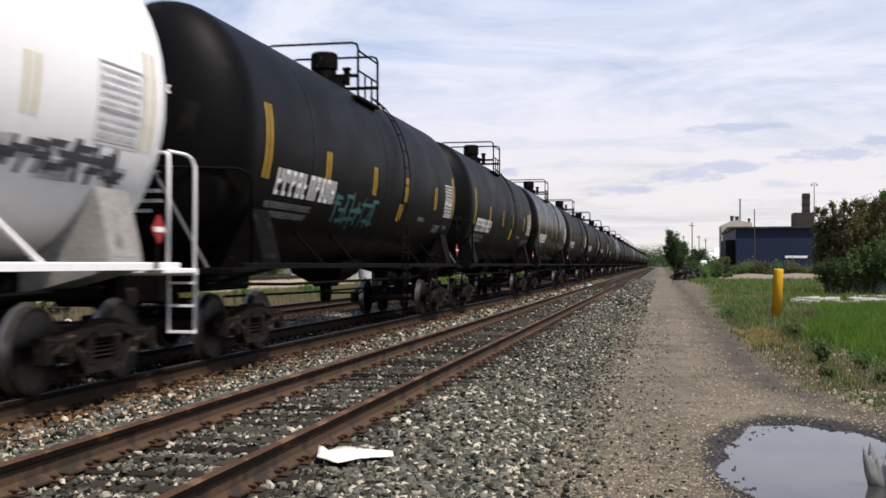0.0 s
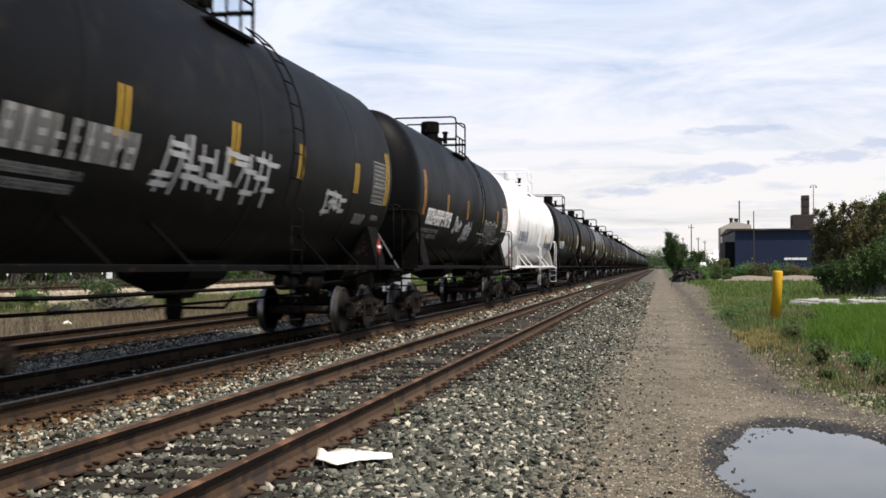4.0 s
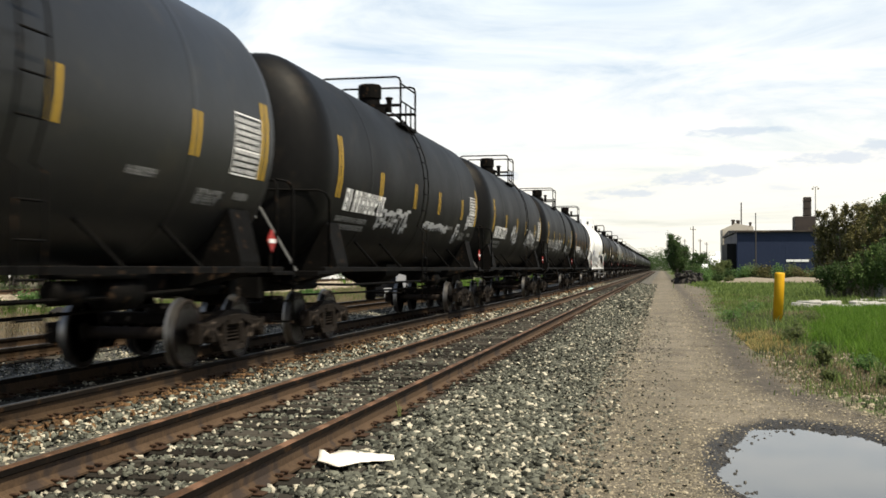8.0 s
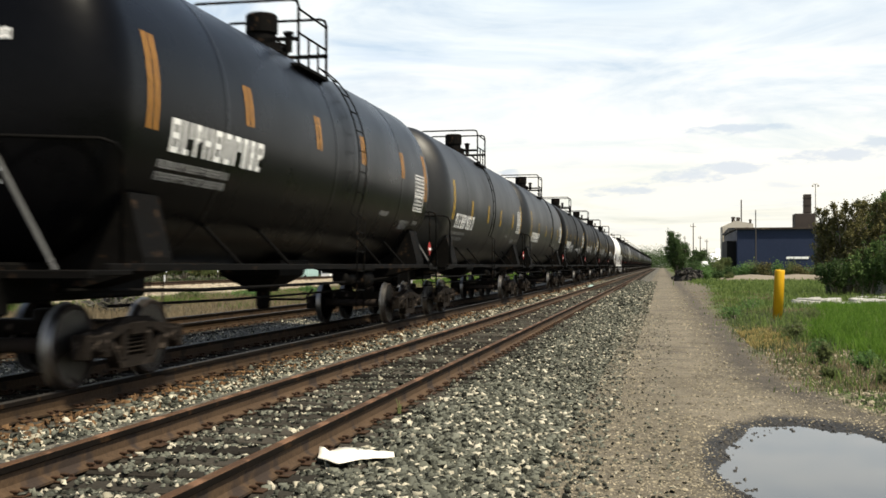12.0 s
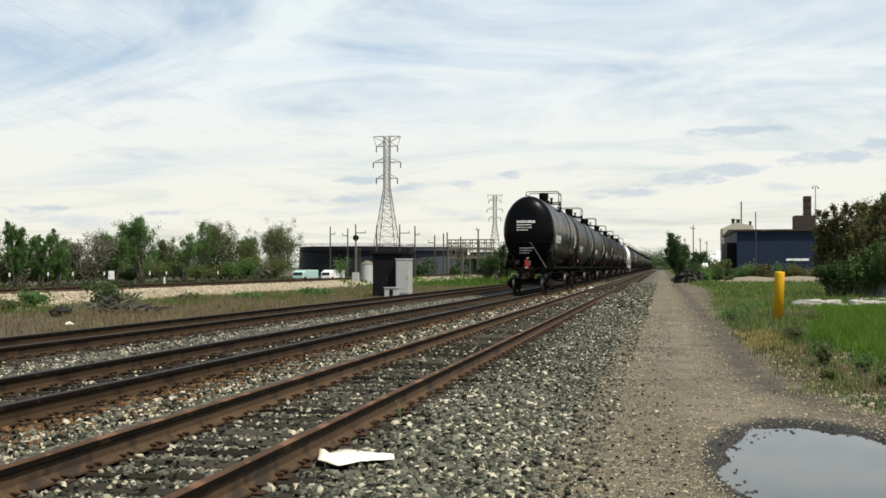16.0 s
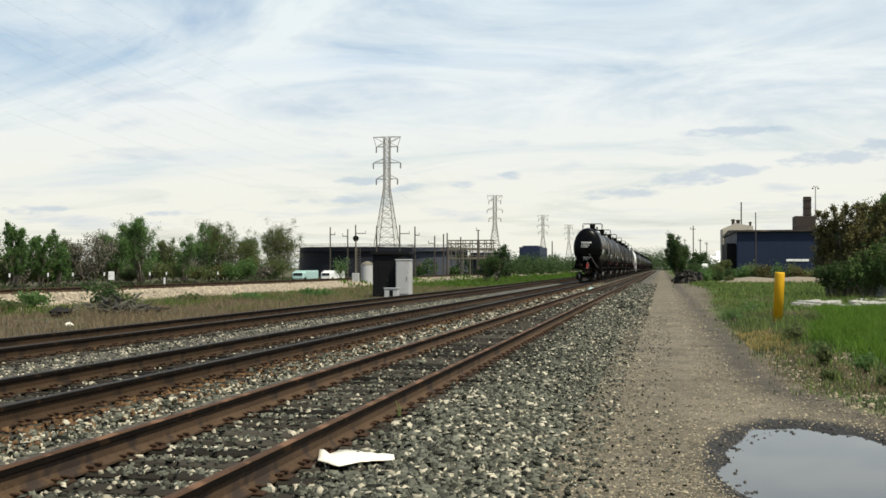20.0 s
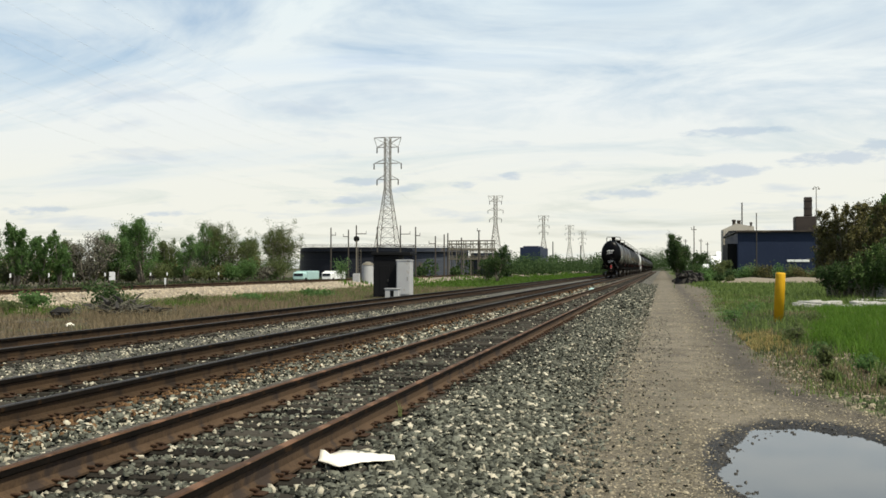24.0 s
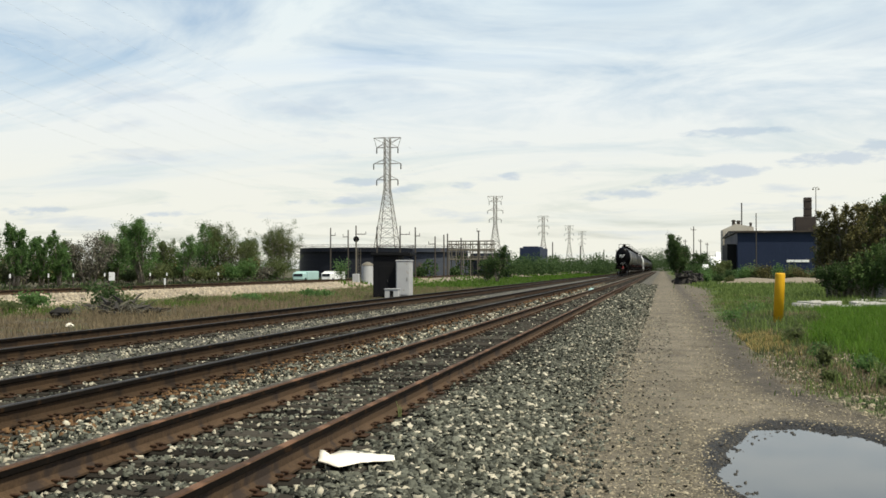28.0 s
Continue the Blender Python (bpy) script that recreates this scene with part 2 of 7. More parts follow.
TIE = mat("weathered_creosote_timber", (0.008064, 0.007056, 0.006048), (0.05712, 0.05107, 0.04166), 0.95, scale=2.5, fine=45, bump=0.6, spec=0.04, per="object", amount=0.7)
TIEFAR = mat("weathered_creosote_timber_rows", (0.008064, 0.007056, 0.006048), (0.05712, 0.05107, 0.04166), 0.95, scale=2.5, fine=45, bump=0.6, spec=0.04, per="island", amount=0.7)
PLATE = mat("rust_red_tie_plate", (0.011, 0.0068, 0.0045), (0.062, 0.033, 0.018), 0.85, scale=6, fine=60, bump=0.3)
STONE = mat("grey_ballast_stone", (0.005, 0.0056, 0.0046), (0.136, 0.138, 0.110), 0.9, scale=6, fine=50, bump=0.3, per="island", amount=0.62, spec=0.05)
BRIGHTSTONE = mat("white_ballast_stone", (0.2071, 0.1893, 0.1393), (0.457, 0.4176, 0.3248), 0.85, scale=6, fine=50, bump=0.3, per="island", amount=0.8)
RUSTSTONE = mat("rust_stained_ballast_stone", (0.03427, 0.01856, 0.008568), (0.1428, 0.08211, 0.03927), 0.9, scale=6, fine=50, bump=0.3, per="island", amount=0.8)
PEBBLE = mat("brown_road_pebble", (0.014, 0.0125, 0.0095), (0.34, 0.292, 0.205), 0.9, scale=8, fine=60, bump=0.2, per="island", amount=0.75)
PALESTONE = mat("pale_limestone_ballast", (0.1428, 0.1179, 0.08211), (0.4284, 0.3641, 0.2713), 0.85, scale=6, fine=50, bump=0.3, per="island", amount=0.8)


# ---- mesh tools ----
class Geo:
    """Gathers faces for one mesh."""

    def __init__(self):
        self.v, self.f, self.m = [], [], []

    def face(self, pts, mi=0):
        i = len(self.v)
        self.v += [tuple(p) for p in pts]
        self.f.append(tuple(range(i, i + len(pts))))
        self.m.append(mi)

    def box(self, x0, x1, y0, y1, z0, z1, mi=0, bevel=0.0, m=None):
        """A box; with a bevel its upright and lying edges are cut."""
        i = len(self.v)
        if bevel <= 0:
            pts = [(x, y, z) for z in (z0, z1) for x, y in ((x0, y0), (x1, y0), (x1, y1), (x0, y1))]
            fs = [(3, 2, 1, 0), (4, 5, 6, 7), (0, 1, 5, 4), (1, 2, 6, 5), (2, 3, 7, 6), (3, 0, 4, 7)]
        else:
            b = bevel
            pts = []
            for z, d in ((z0, b), (z0 + b, 0), (z1 - b, 0), (z1, b)):
                e = b * 0.6
                X0, X1, Y0, Y1 = x0 + d, x1 - d, y0 + d, y1 - d
                pts += [(X0 + e, Y0, z), (X1 - e, Y0, z), (X1, Y0 + e, z), (X1, Y1 - e, z), (X1 - e, Y1, z), (X0 + e, Y1, z), (X0, Y1 - e, z), (X0, Y0 + e, z)]
            fs = [tuple(range(7, -1, -1)), tuple(range(24, 32))]
            for k in range(3):
                for j in range(8):
                    a, c = k * 8 + j, k * 8 + (j + 1) % 8
                    fs.append((a, c, c + 8, a + 8))
        if m is not None:
            pts = [tuple(m @ Vector(p)) for p in pts]
        self.v += pts
        self.f += [tuple(k + i for k in f) for f in fs]
        self.m += [mi] * len(fs)

    def loft(self, rings, mi=0, close=True, caps=True):
        i, n = len(self.v), len(rings[0])
        for r in rings:
            self.v += [tuple(p) for p in r]
        for k in range(len(rings) - 1):
            for j in range(n if close else n - 1):
                a, b = i + k * n + j, i + k * n + (j + 1) % n
                self.f.append((a, b, b + n, a + n)); self.m.append(mi)
        if caps and close:
            self.f.append(tuple(range(i + n - 1, i - 1, -1))); self.m.append(mi)
            e = i + (len(rings) - 1) * n
            self.f.append(tuple(range(e, e + n))); self.m.append(mi)

    def tube(self, pts, r, n=6, mi=0, taper=None):
        pts = [Vector(p) for p in pts]
        rings = []
        for k, p in enumerate(pts):
            d = (pts[min(k + 1, len(pts) - 1)] - pts[max(k - 1, 0)]).normalized()
            up = Vector((0, 0, 1)) if abs(d.z) < 0.9 else Vector((1, 0, 0))
            s = d.cross(up).normalized(); u = s.cross(d)
            rad = r if taper is None else r + (taper - r) * k / (len(pts) - 1)
            rings.append([p + s * rad * math.cos(2 * math.pi * j / n) + u * rad * math.sin(2 * math.pi * j / n) for j in range(n)])
        self.loft(rings, mi)

    def lathe(self, profile, centre, axis="x", n=24, mi=0):
        """profile: (along, radius) pairs."""
        rings = []
        for a, r in profile:
            ring = []
            for j in range(n):
                c, s = r * math.cos(2 * math.pi * j / n), r * math.sin(2 * math.pi * j / n)
                p = (a, c, s) if axis == "x" else ((c, a, s) if axis == "y" else (c, s, a))
                ring.append((centre[0] + p[0], centre[1] + p[1], centre[2] + p[2]))
            rings.append(ring)
        self.loft(rings, mi)

    def mesh(self, name, mats, smooth=False):
        me = bpy.data.meshes.new(name)
        me.from_pydata(self.v, [], self.f)
        for m in (mats if isinstance(mats, (list, tuple)) else [mats]):
            me.materials.append(m)
        if any(self.m):
            me.polygons.foreach_set("material_index", self.m)
        if smooth:
            me.polygons.foreach_set("use_smooth", [True] * len(self.f))
        me.update()
        return me


def part(name, geo, mats, parent, label="", smooth=False, at=None):
    """One mesh object under a thing or under a part."""
    ob = new(name, geo if isinstance(geo, bpy.types.Mesh) else geo.mesh(name, mats, smooth))
    ob.parent = parent
    if at is not None:
        ob.matrix_basis = at
    if label:
        ob["label"] = label
    return ob


def thing(name, x, y, z, label, category, group="", kind="", rz=0.0):
    ob = new(name)
    ob.empty_display_size = 0.2
    ob.matrix_basis = pose(x, y, z, 0, 0, rz)
    return tagged(ob, label, category, group, kind)


def solo(name, geo, mats, label, category, group="", kind="", smooth=False, at=None):
    ob = new(name, geo.mesh(name, mats, smooth))
    if at is not None:
        ob.matrix_basis = at
    return tagged(ob, label, category, group, kind)


def cloud_mesh(name, base_v, base_f, places, sizes, mats, rng, squash=(0.5, 1.0), jitter=0.25, tilt=0.6):
    """Many small stones as one mesh: each a turned, squashed and jittered copy of one solid."""
    n, k = len(places), len(base_v)
    bv = np.array(base_v, float)
    V = np.repeat(bv[None], n, 0) + rng.uniform(-jitter, jitter, (n, k, 3))
    V *= np.stack([rng.uniform(0.6, 1.5, n), rng.uniform(0.7, 1.3, n), rng.uniform(*squash, n)], 1)[:, None, :]
    a, b = rng.uniform(0, 2 * np.pi, n), rng.uniform(-tilt, tilt, n)
    ca, sa, cb, sb = np.cos(a), np.sin(a), np.cos(b), np.sin(b)
    X, Y, Z = V[..., 0], V[..., 1], V[..., 2]
    Y2, Z2 = Y * cb[:, None] - Z * sb[:, None], Y * sb[:, None] + Z * cb[:, None]
    V = np.stack([X * ca[:, None] - Y2 * sa[:, None], X * sa[:, None] + Y2 * ca[:, None], Z2], 2) * np.asarray(sizes)[:, None, None] + np.asarray(places)[:, None, :]
    bf = np.array(base_f)
    F = (bf[None] + (np.arange(n) * k)[:, None, None]).reshape(-1, bf.shape[1])
    me = bpy.data.meshes.new(name)
    me.vertices.add(n * k)
    me.vertices.foreach_set("co", V.reshape(-1).astype(np.float32))
    w = bf.shape[1]
    me.loops.add(len(F) * w)
    me.loops.foreach_set("vertex_index", F.reshape(-1).astype(np.int32))
    me.polygons.add(len(F))
    me.polygons.foreach_set("loop_start", np.arange(0, len(F) * w, w, dtype=np.int32))
    for m in (mats if isinstance(mats, (list, tuple)) else [mats]):
        me.materials.append(m)
    me.update()
    me.validate()
    return me


GOLD = (1 + 5 ** 0.5) / 2
ICO_V = [(-1, GOLD, 0), (1, GOLD, 0), (-1, -GOLD, 0), (1, -GOLD, 0), (0, -1, GOLD), (0, 1, GOLD), (0, -1, -GOLD), (0, 1, -GOLD), (GOLD, 0, -1), (GOLD, 0, 1), (-GOLD, 0, -1), (-GOLD, 0, 1)]
ICO_V = [tuple(c / 1.9 for c in p) for p in ICO_V]
ICO_F = [(0, 11, 5), (0, 5, 1), (0, 1, 7), (0, 7, 10), (0, 10, 11), (1, 5, 9), (5, 11, 4), (11, 10, 2), (10, 7, 6), (7, 1, 8), (3, 9, 4), (3, 4, 2), (3, 2, 6), (3, 6, 8), (3, 8, 9), (4, 9, 5), (2, 4, 11), (6, 2, 10), (8, 6, 7), (9, 8, 1)]
CUBE_V = [(-1, -1, -1), (1, -1, -1), (1, 1, -1), (-1, 1, -1), (-0.7, -0.7, 1), (0.8, -0.6, 1), (0.7, 0.8, 1), (-0.8, 0.7, 1)]
CUBE_V = [tuple(c * 0.75 for c in p) for p in CUBE_V]
CUBE_F = [(4, 5, 6, 7), (0, 1, 5, 4), (1, 2, 6, 5), (2, 3, 7, 6), (3, 0, 4, 7)]

WEDGE_V = [(-1, -1, -0.8), (1, -1, -0.8), (1, 1, -0.8), (-1, 1, -0.8), (-0.5, 0.15, 0.9), (0.6, -0.15, 0.8)]
WEDGE_V = [tuple(c * 0.75 for c in p) for p in WEDGE_V]
WEDGE_F = [(0, 1, 5), (0, 5, 4), (1, 2, 5), (2, 3, 4), (2, 4, 5), (3, 0, 4)]

# ---- the plan ----
SIDING, MAIN, OUTER, BRANCH = -3.56, -7.0, -11.45, -37.0     # centre lines of the four tracks
GAUGE = 1.505                                                # between rail centres
ROAD_Z, FIELD_Z = -0.45, -0.85
POND = (1.50, 10.02, 0.945, 2.62, -0.492)                        # centre, half axes, water level


def smooth(a, b, x):
    t = np.clip((np.asarray(x, float) - a) / (b - a), 0, 1)
    return t * t * (3 - 2 * t)


def wave(x, y, s, k):
    """Cheap rolling unevenness."""
    return np.sin(x * s * 1.3 + k) * np.cos(y * s + k * 2.1) * 0.5 + np.sin(x * s * 2.7 - y * s * 1.9 + k * 3.3) * 0.3 + np.cos(y * s * 4.1 + x * s * 0.7 + k) * 0.2


def ground_z(x, y):
    x, y = np.asarray(x, float), np.asarray(y, float)
    z = np.full(np.broadcast(x, y).shape, ROAD_Z)
    bed = smooth(-0.95, -1.95, x)                              # shoulder of the siding
    z = z + bed * 0.205
    for c in (SIDING, MAIN, OUTER):                            # bed sinks a little between the rails
        z = z - 0.015 * smooth(1.0, 0.85, np.abs(x - c))
    z = z - 0.10 * smooth(-4.9, -5.2, x) * smooth(-5.7, -5.4, x) + 0 * y
    z = z - 0.05 * smooth(-8.5, -9.0, x) * smooth(-9.9, -9.4, x)
    z = z - smooth(-13.2, -15.6, x) * (FIELD_Z + 0.245) * -1.0  # down to the field
    bank = smooth(-31.0, -34.8, x) * smooth(-43.5, -39.5, x)
    z = z + bank * (-0.20 - FIELD_Z)
    z = z + 0.20 * smooth(-41, -46, x)
    z = z + 0.06 * wave(x, y, 0.35, 1.0) * (smooth(-15.5, -18, x) * (1 - bank) + smooth(3.0, 5.0, x))
    z = z + 0.018 * wave(x, y, 1.7, 2.0) * smooth(-1.2, -0.8, x) * smooth(30, 18, y)
    z = z + 0.05 * smooth(1.9, 2.6, x) * smooth(17, 24, y)      # grass stands a little above the track
    ang = np.arctan2((y - POND[1]) / POND[3], (x - POND[0]) / POND[2])
    d = np.hypot((x - POND[0]) / POND[2], (y - POND[1]) / POND[3]) * (1 + 0.05 * np.sin(ang * 5 + 1.0) + 0.035 * np.sin(ang * 11 + 0.4))
    z = z - 0.10 * smooth(1.22, 0.75, d)
    return z


def xmask(nt, N, K, coord, lo, hi, soft_lo, soft_hi, wob):
    """1 between lo and hi along the wobbled x."""
    a, b = N("ShaderNodeMapRange"), N("ShaderNodeMapRange")
    for q, e, s in ((a, lo, soft_lo), (b, hi, soft_hi)):
        q.interpolation_type = "SMOOTHSTEP"
        q.inputs["From Min"].default_value, q.inputs["From Max"].default_value = e - s, e + s
        K(wob, q.inputs["Value"])
    b.inputs["To Min"].default_value, b.inputs["To Max"].default_value = 1, 0
    mu = N("ShaderNodeMath"); mu.operation = "MULTIPLY"
    K(a.outputs[0], mu.inputs[0]); K(b.outputs[0], mu.inputs[1])
    return mu.outputs[0]


def xr(N, K, f, lo, hi):
    r = N("ShaderNodeMapRange")
    r.inputs["From Min"].default_value, r.inputs["From Max"].default_value = lo, hi
    K(f, r.inputs["Value"])
    return r.outputs[0]


def ground_material():
    m = bpy.data.materials.new("ground_gravel_and_soil")
    m.use_nodes = True
    nt = m.node_tree
    N, K = nt.nodes.new, nt.links.new
    b = nt.nodes["Principled BSDF"]
    co = N("ShaderNodeTexCoord")
    sep = N("ShaderNodeSeparateXYZ")
    K(co.outputs["Object"], sep.inputs[0])

    def nz(scale, detail=5, rough=0.6):
        n = N("ShaderNodeTexNoise")
        n.inputs["Scale"].default_value, n.inputs["Detail"].default_value, n.inputs["Roughness"].default_value = scale, detail, rough
        K(co.outputs["Object"], n.inputs["Vector"])
        return n.outputs[0]

    def two(f, c0, c1, lo=0.35, hi=0.65):
        r = N("ShaderNodeMapRange")
        r.inputs["From Min"].default_value, r.inputs["From Max"].default_value = lo, hi
        K(f, r.inputs["Value"])
        x = N("ShaderNodeMix"); x.data_type = "RGBA"
        x.inputs["A"].default_value, x.inputs["B"].default_value = (*c0, 1), (*c1, 1)
        K(r.outputs[0], x.inputs["Factor"])
        return x.outputs["Result"]

    def over(base, top, f):
        x = N("ShaderNodeMix"); x.data_type = "RGBA"
        K(f, x.inputs["Factor"]); K(base, x.inputs["A"]); K(top, x.inputs["B"])
        return x.outputs["Result"]

    def math2(op, p, q):
        x = N("ShaderNodeMath"); x.operation = op
        for k, s in enumerate((p, q)):
            if isinstance(s, (int, float)):
                x.inputs[k].default_value = s
            else:
                K(s, x.inputs[k])
        return x.outputs[0]
    broad, mid, fine, grit = nz(0.35), nz(2.2), nz(14), nz(46, 3)
    wob = math2("ADD", sep.outputs["X"], math2("MULTIPLY", math2("SUBTRACT", mid, 0.5), 1.1))
    # soil and short grass in the fields
    soil = two(mid, (0.0328, 0.0269, 0.0183), (0.105, 0.0838, 0.0557))
    turf = two(fine, (0.0269, 0.0454, 0.00924), (0.0773, 0.111, 0.0252))
    meadow = N("ShaderNodeMapRange"); meadow.inputs["From Min"].default_value, meadow.inputs["From Max"].default_value = 3.2, 4.6
    meadow.inputs["To Max"].default_value = 0.16
    K(sep.outputs["X"], meadow.inputs["Value"])
    dry = N("ShaderNodeMapRange"); dry.inputs["From Min"].default_value, dry.inputs["From Max"].default_value = -13.0, -15.5
    dry.inputs["To Max"].default_value = 0.07
    K(sep.outputs["X"], dry.inputs["Value"])
    field = over(soil, turf, xr(N, K, math2("ADD", broad, math2("SUBTRACT", meadow.outputs[0], dry.outputs[0])), 0.44, 0.56))
    # crushed stone between and beside the tracks
    vor = N("ShaderNodeTexVoronoi")
    vor.inputs["Scale"].default_value = 17
    K(co.outputs["Object"], vor.inputs["Vector"])
    stone = two(vor.outputs["Color"], (0.0134, 0.013, 0.0109), (0.13, 0.119, 0.0949), 0.1, 0.95)
    # packed road: brown-grey fines with two paler wheel tracks
    road = two(fine, (0.037, 0.0318, 0.0222), (0.151, 0.127, 0.0889), 0.33, 0.68)
    road = over(road, two(grit, (0.0665, 0.0569, 0.04), (0.173, 0.146, 0.105), 0.35, 0.7), xr(N, K, mid, 0.46, 0.58))
    near_bend = N("ShaderNodeMapRange"); near_bend.inputs["From Min"].default_value, near_bend.inputs["From Max"].default_value = 12.0, 17.5
    near_bend.inputs["To Min"].default_value, near_bend.inputs["To Max"].default_value = 1.0, 0.0
    K(sep.outputs["Y"], near_bend.inputs["Value"])
    drift = math2("MULTIPLY", math2("SUBTRACT", nz(0.5), 0.5), 0.5)
    along = math2("SUBTRACT", math2("ADD", sep.outputs["X"], drift), near_bend.outputs[0])

    def lane(centre, inner, outer, most):
        q = N("ShaderNodeMapRange"); q.interpolation_type = "SMOOTHSTEP"
        q.inputs["From Min"].default_value, q.inputs["From Max"].default_value = inner, outer
        q.inputs["To Min"].default_value, q.inputs["To Max"].default_value = most, 0.0
        K(math2("ABSOLUTE", math2("SUBTRACT", along, centre), 0.0), q.inputs["Value"])
        return q.outputs[0]
    patchy = xr(N, K, math2("ADD", nz(0.7), math2("MULTIPLY", math2("SUBTRACT", mid, 0.5), 0.6)), 0.38, 0.60)
    road = over(road, two(grit, (0.0994, 0.085, 0.0613), (0.196, 0.167, 0.124), 0.3, 0.7), math2("MULTIPLY", lane(0.15, 0.35, 0.95, 0.9), patchy))
    road = over(road, two(fine, (0.0252, 0.0215, 0.0178), (0.0628, 0.0532, 0.0429)), math2("MULTIPLY", lane(1.5, 0.08, 0.58, 0.85), xr(N, K, math2("ADD", nz(1.3), math2("MULTIPLY", math2("SUBTRACT", fine, 0.5), 0.4)), 0.30, 0.56)))
    road = over(road, two(grit, (0.037, 0.0326, 0.0266), (0.0924, 0.0791, 0.0613)), math2("MULTIPLY", xr(N, K, math2("ADD", nz(0.9), math2("MULTIPLY", math2("SUBTRACT", mid, 0.5), 0.5)), 0.56, 0.70), 0.8))
    pale = two(vor.outputs["Color"], (0.0848, 0.0688, 0.0491), (0.308, 0.259, 0.197), 0.1, 0.9)
    # road's edge wanders: wider close to the camera, spreading again far off
    edge = N("ShaderNodeMapRange"); edge.inputs["From Min"].default_value, edge.inputs["From Max"].default_value = 12, 18.5
    edge.inputs["To Min"].default_value, edge.inputs["To Max"].default_value = 0.9, 0.0
    K(sep.outputs["Y"], edge.inputs["Value"])
    far = N("ShaderNodeMapRange"); far.inputs["From Min"].default_value, far.inputs["From Max"].default_value = 45, 87
    far.inputs["To Max"].default_value = 1.7
    K(sep.outputs["Y"], far.inputs["Value"])
    back = N("ShaderNodeMapRange"); back.inputs["From Min"].default_value, back.inputs["From Max"].default_value = 95, 130
    back.inputs["To Max"].default_value = 1.9
    K(sep.outputs["Y"], back.inputs["Value"])
    wob_road = math2("ADD", math2("SUBTRACT", math2("SUBTRACT", wob, edge.outputs[0]), far.outputs[0]), back.outputs[0])
    col = field
    col = over(col, road, xmask(nt, N, K, co, -6.0, 1.95, 0.3, 0.28, wob_road))
    col = over(col, stone, xmask(nt, N, K, co, -14.6, -1.15, 0.5, 0.22, wob))
    col = over(col, pale, xmask(nt, N, K, co, -39.5, -32.2, 0.5, 0.6, wob))
    # dark wet rim round the puddle
    mp = N("ShaderNodeMapping")
    mp.inputs["Location"].default_value = (-POND[0] / POND[2], -POND[1] / POND[3], 0)
    mp.inputs["Scale"].default_value = (1 / POND[2], 1 / POND[3], 0)
    K(co.outputs["Object"], mp.inputs[0])
    ln = N("ShaderNodeVectorMath"); ln.operation = "LENGTH"
    K(mp.outputs[0], ln.inputs[0])
    dist = math2("ADD", ln.outputs["Value"], math2("MULTIPLY", math2("SUBTRACT", nz(5), 0.5), 0.22))
    wet = N("ShaderNodeMapRange"); wet.interpolation_type = "SMOOTHSTEP"
    wet.inputs["From Min"].default_value, wet.inputs["From Max"].default_value = 1.14, 1.34
    wet.inputs["To Min"].default_value, wet.inputs["To Max"].default_value = 1, 0
    K(dist, wet.inputs["Value"])
    mud = two(fine, (0.00786, 0.00688, 0.00524), (0.0249, 0.0216, 0.0164))
    col = over(col, mud, wet.outputs[0])
    K(col, b.inputs["Base Color"])
    rr = N("ShaderNodeMapRange"); rr.inputs["To Min"].default_value, rr.inputs["To Max"].default_value = 0.95, 0.6
    K(wet.outputs[0], rr.inputs["Value"]); K(rr.outputs[0], b.inputs["Roughness"])
    b.inputs["Specular IOR Level"].default_value = 0.25
    bp = N("ShaderNodeBump"); bp.inputs["Strength"].default_value, bp.inputs["Distance"].default_value = 0.7, 0.02
    K(math2("ADD", grit, math2("MULTIPLY", fine, 1.5)), bp.inputs["Height"]); K(bp.outputs[0], b.inputs["Normal"])
    return m


def build_ground():
    xs = np.unique(np.round(np.concatenate([[-4000, -1800, -800, -400, -250, -160, -110, -80, -65, -55], np.arange(-50, -15, 0.8), np.arange(-15.6, -13, 0.3), np.arange(-13, -2, 0.5),
                                            np.arange(-2.2, 4.2, 0.1), np.arange(4.2, 16, 0.6), [17, 20, 24, 30, 40, 60, 90, 140, 250, 400, 800, 1800, 4000]]), 3))
    ys = np.unique(np.round(np.concatenate([[-200, -80, -40, -20, -10, -5, 0, 3], np.arange(5, 14, 0.14), np.arange(14, 26, 0.4), np.arange(26, 70, 1.5), np.arange(70, 160, 6),
                                            [170, 190, 220, 260, 310, 380, 480, 640, 900, 1400, 2400, 4500]]), 3))
    X, Y = np.meshgrid(xs, ys)
    Z = ground_z(X, Y)
    nx, ny = len(xs), len(ys)
    v = np.stack([X, Y, Z], 2).reshape(-1, 3)
    idx = np.arange(nx * ny).reshape(ny, nx)
    f = np.stack([idx[:-1, :-1], idx[:-1, 1:], idx[1:, 1:], idx[1:, :-1]], 2).reshape(-1, 4)
    me = bpy.data.meshes.new("ground")
    me.from_pydata(v.tolist(), [], f.tolist())
    me.polygons.foreach_set("use_smooth", [True] * len(f))
    me.materials.append(ground_material())
    tagged(new("ground", me), "gravel road, stone track bed and grassy ground", "ground", kind="structure")


build_ground()


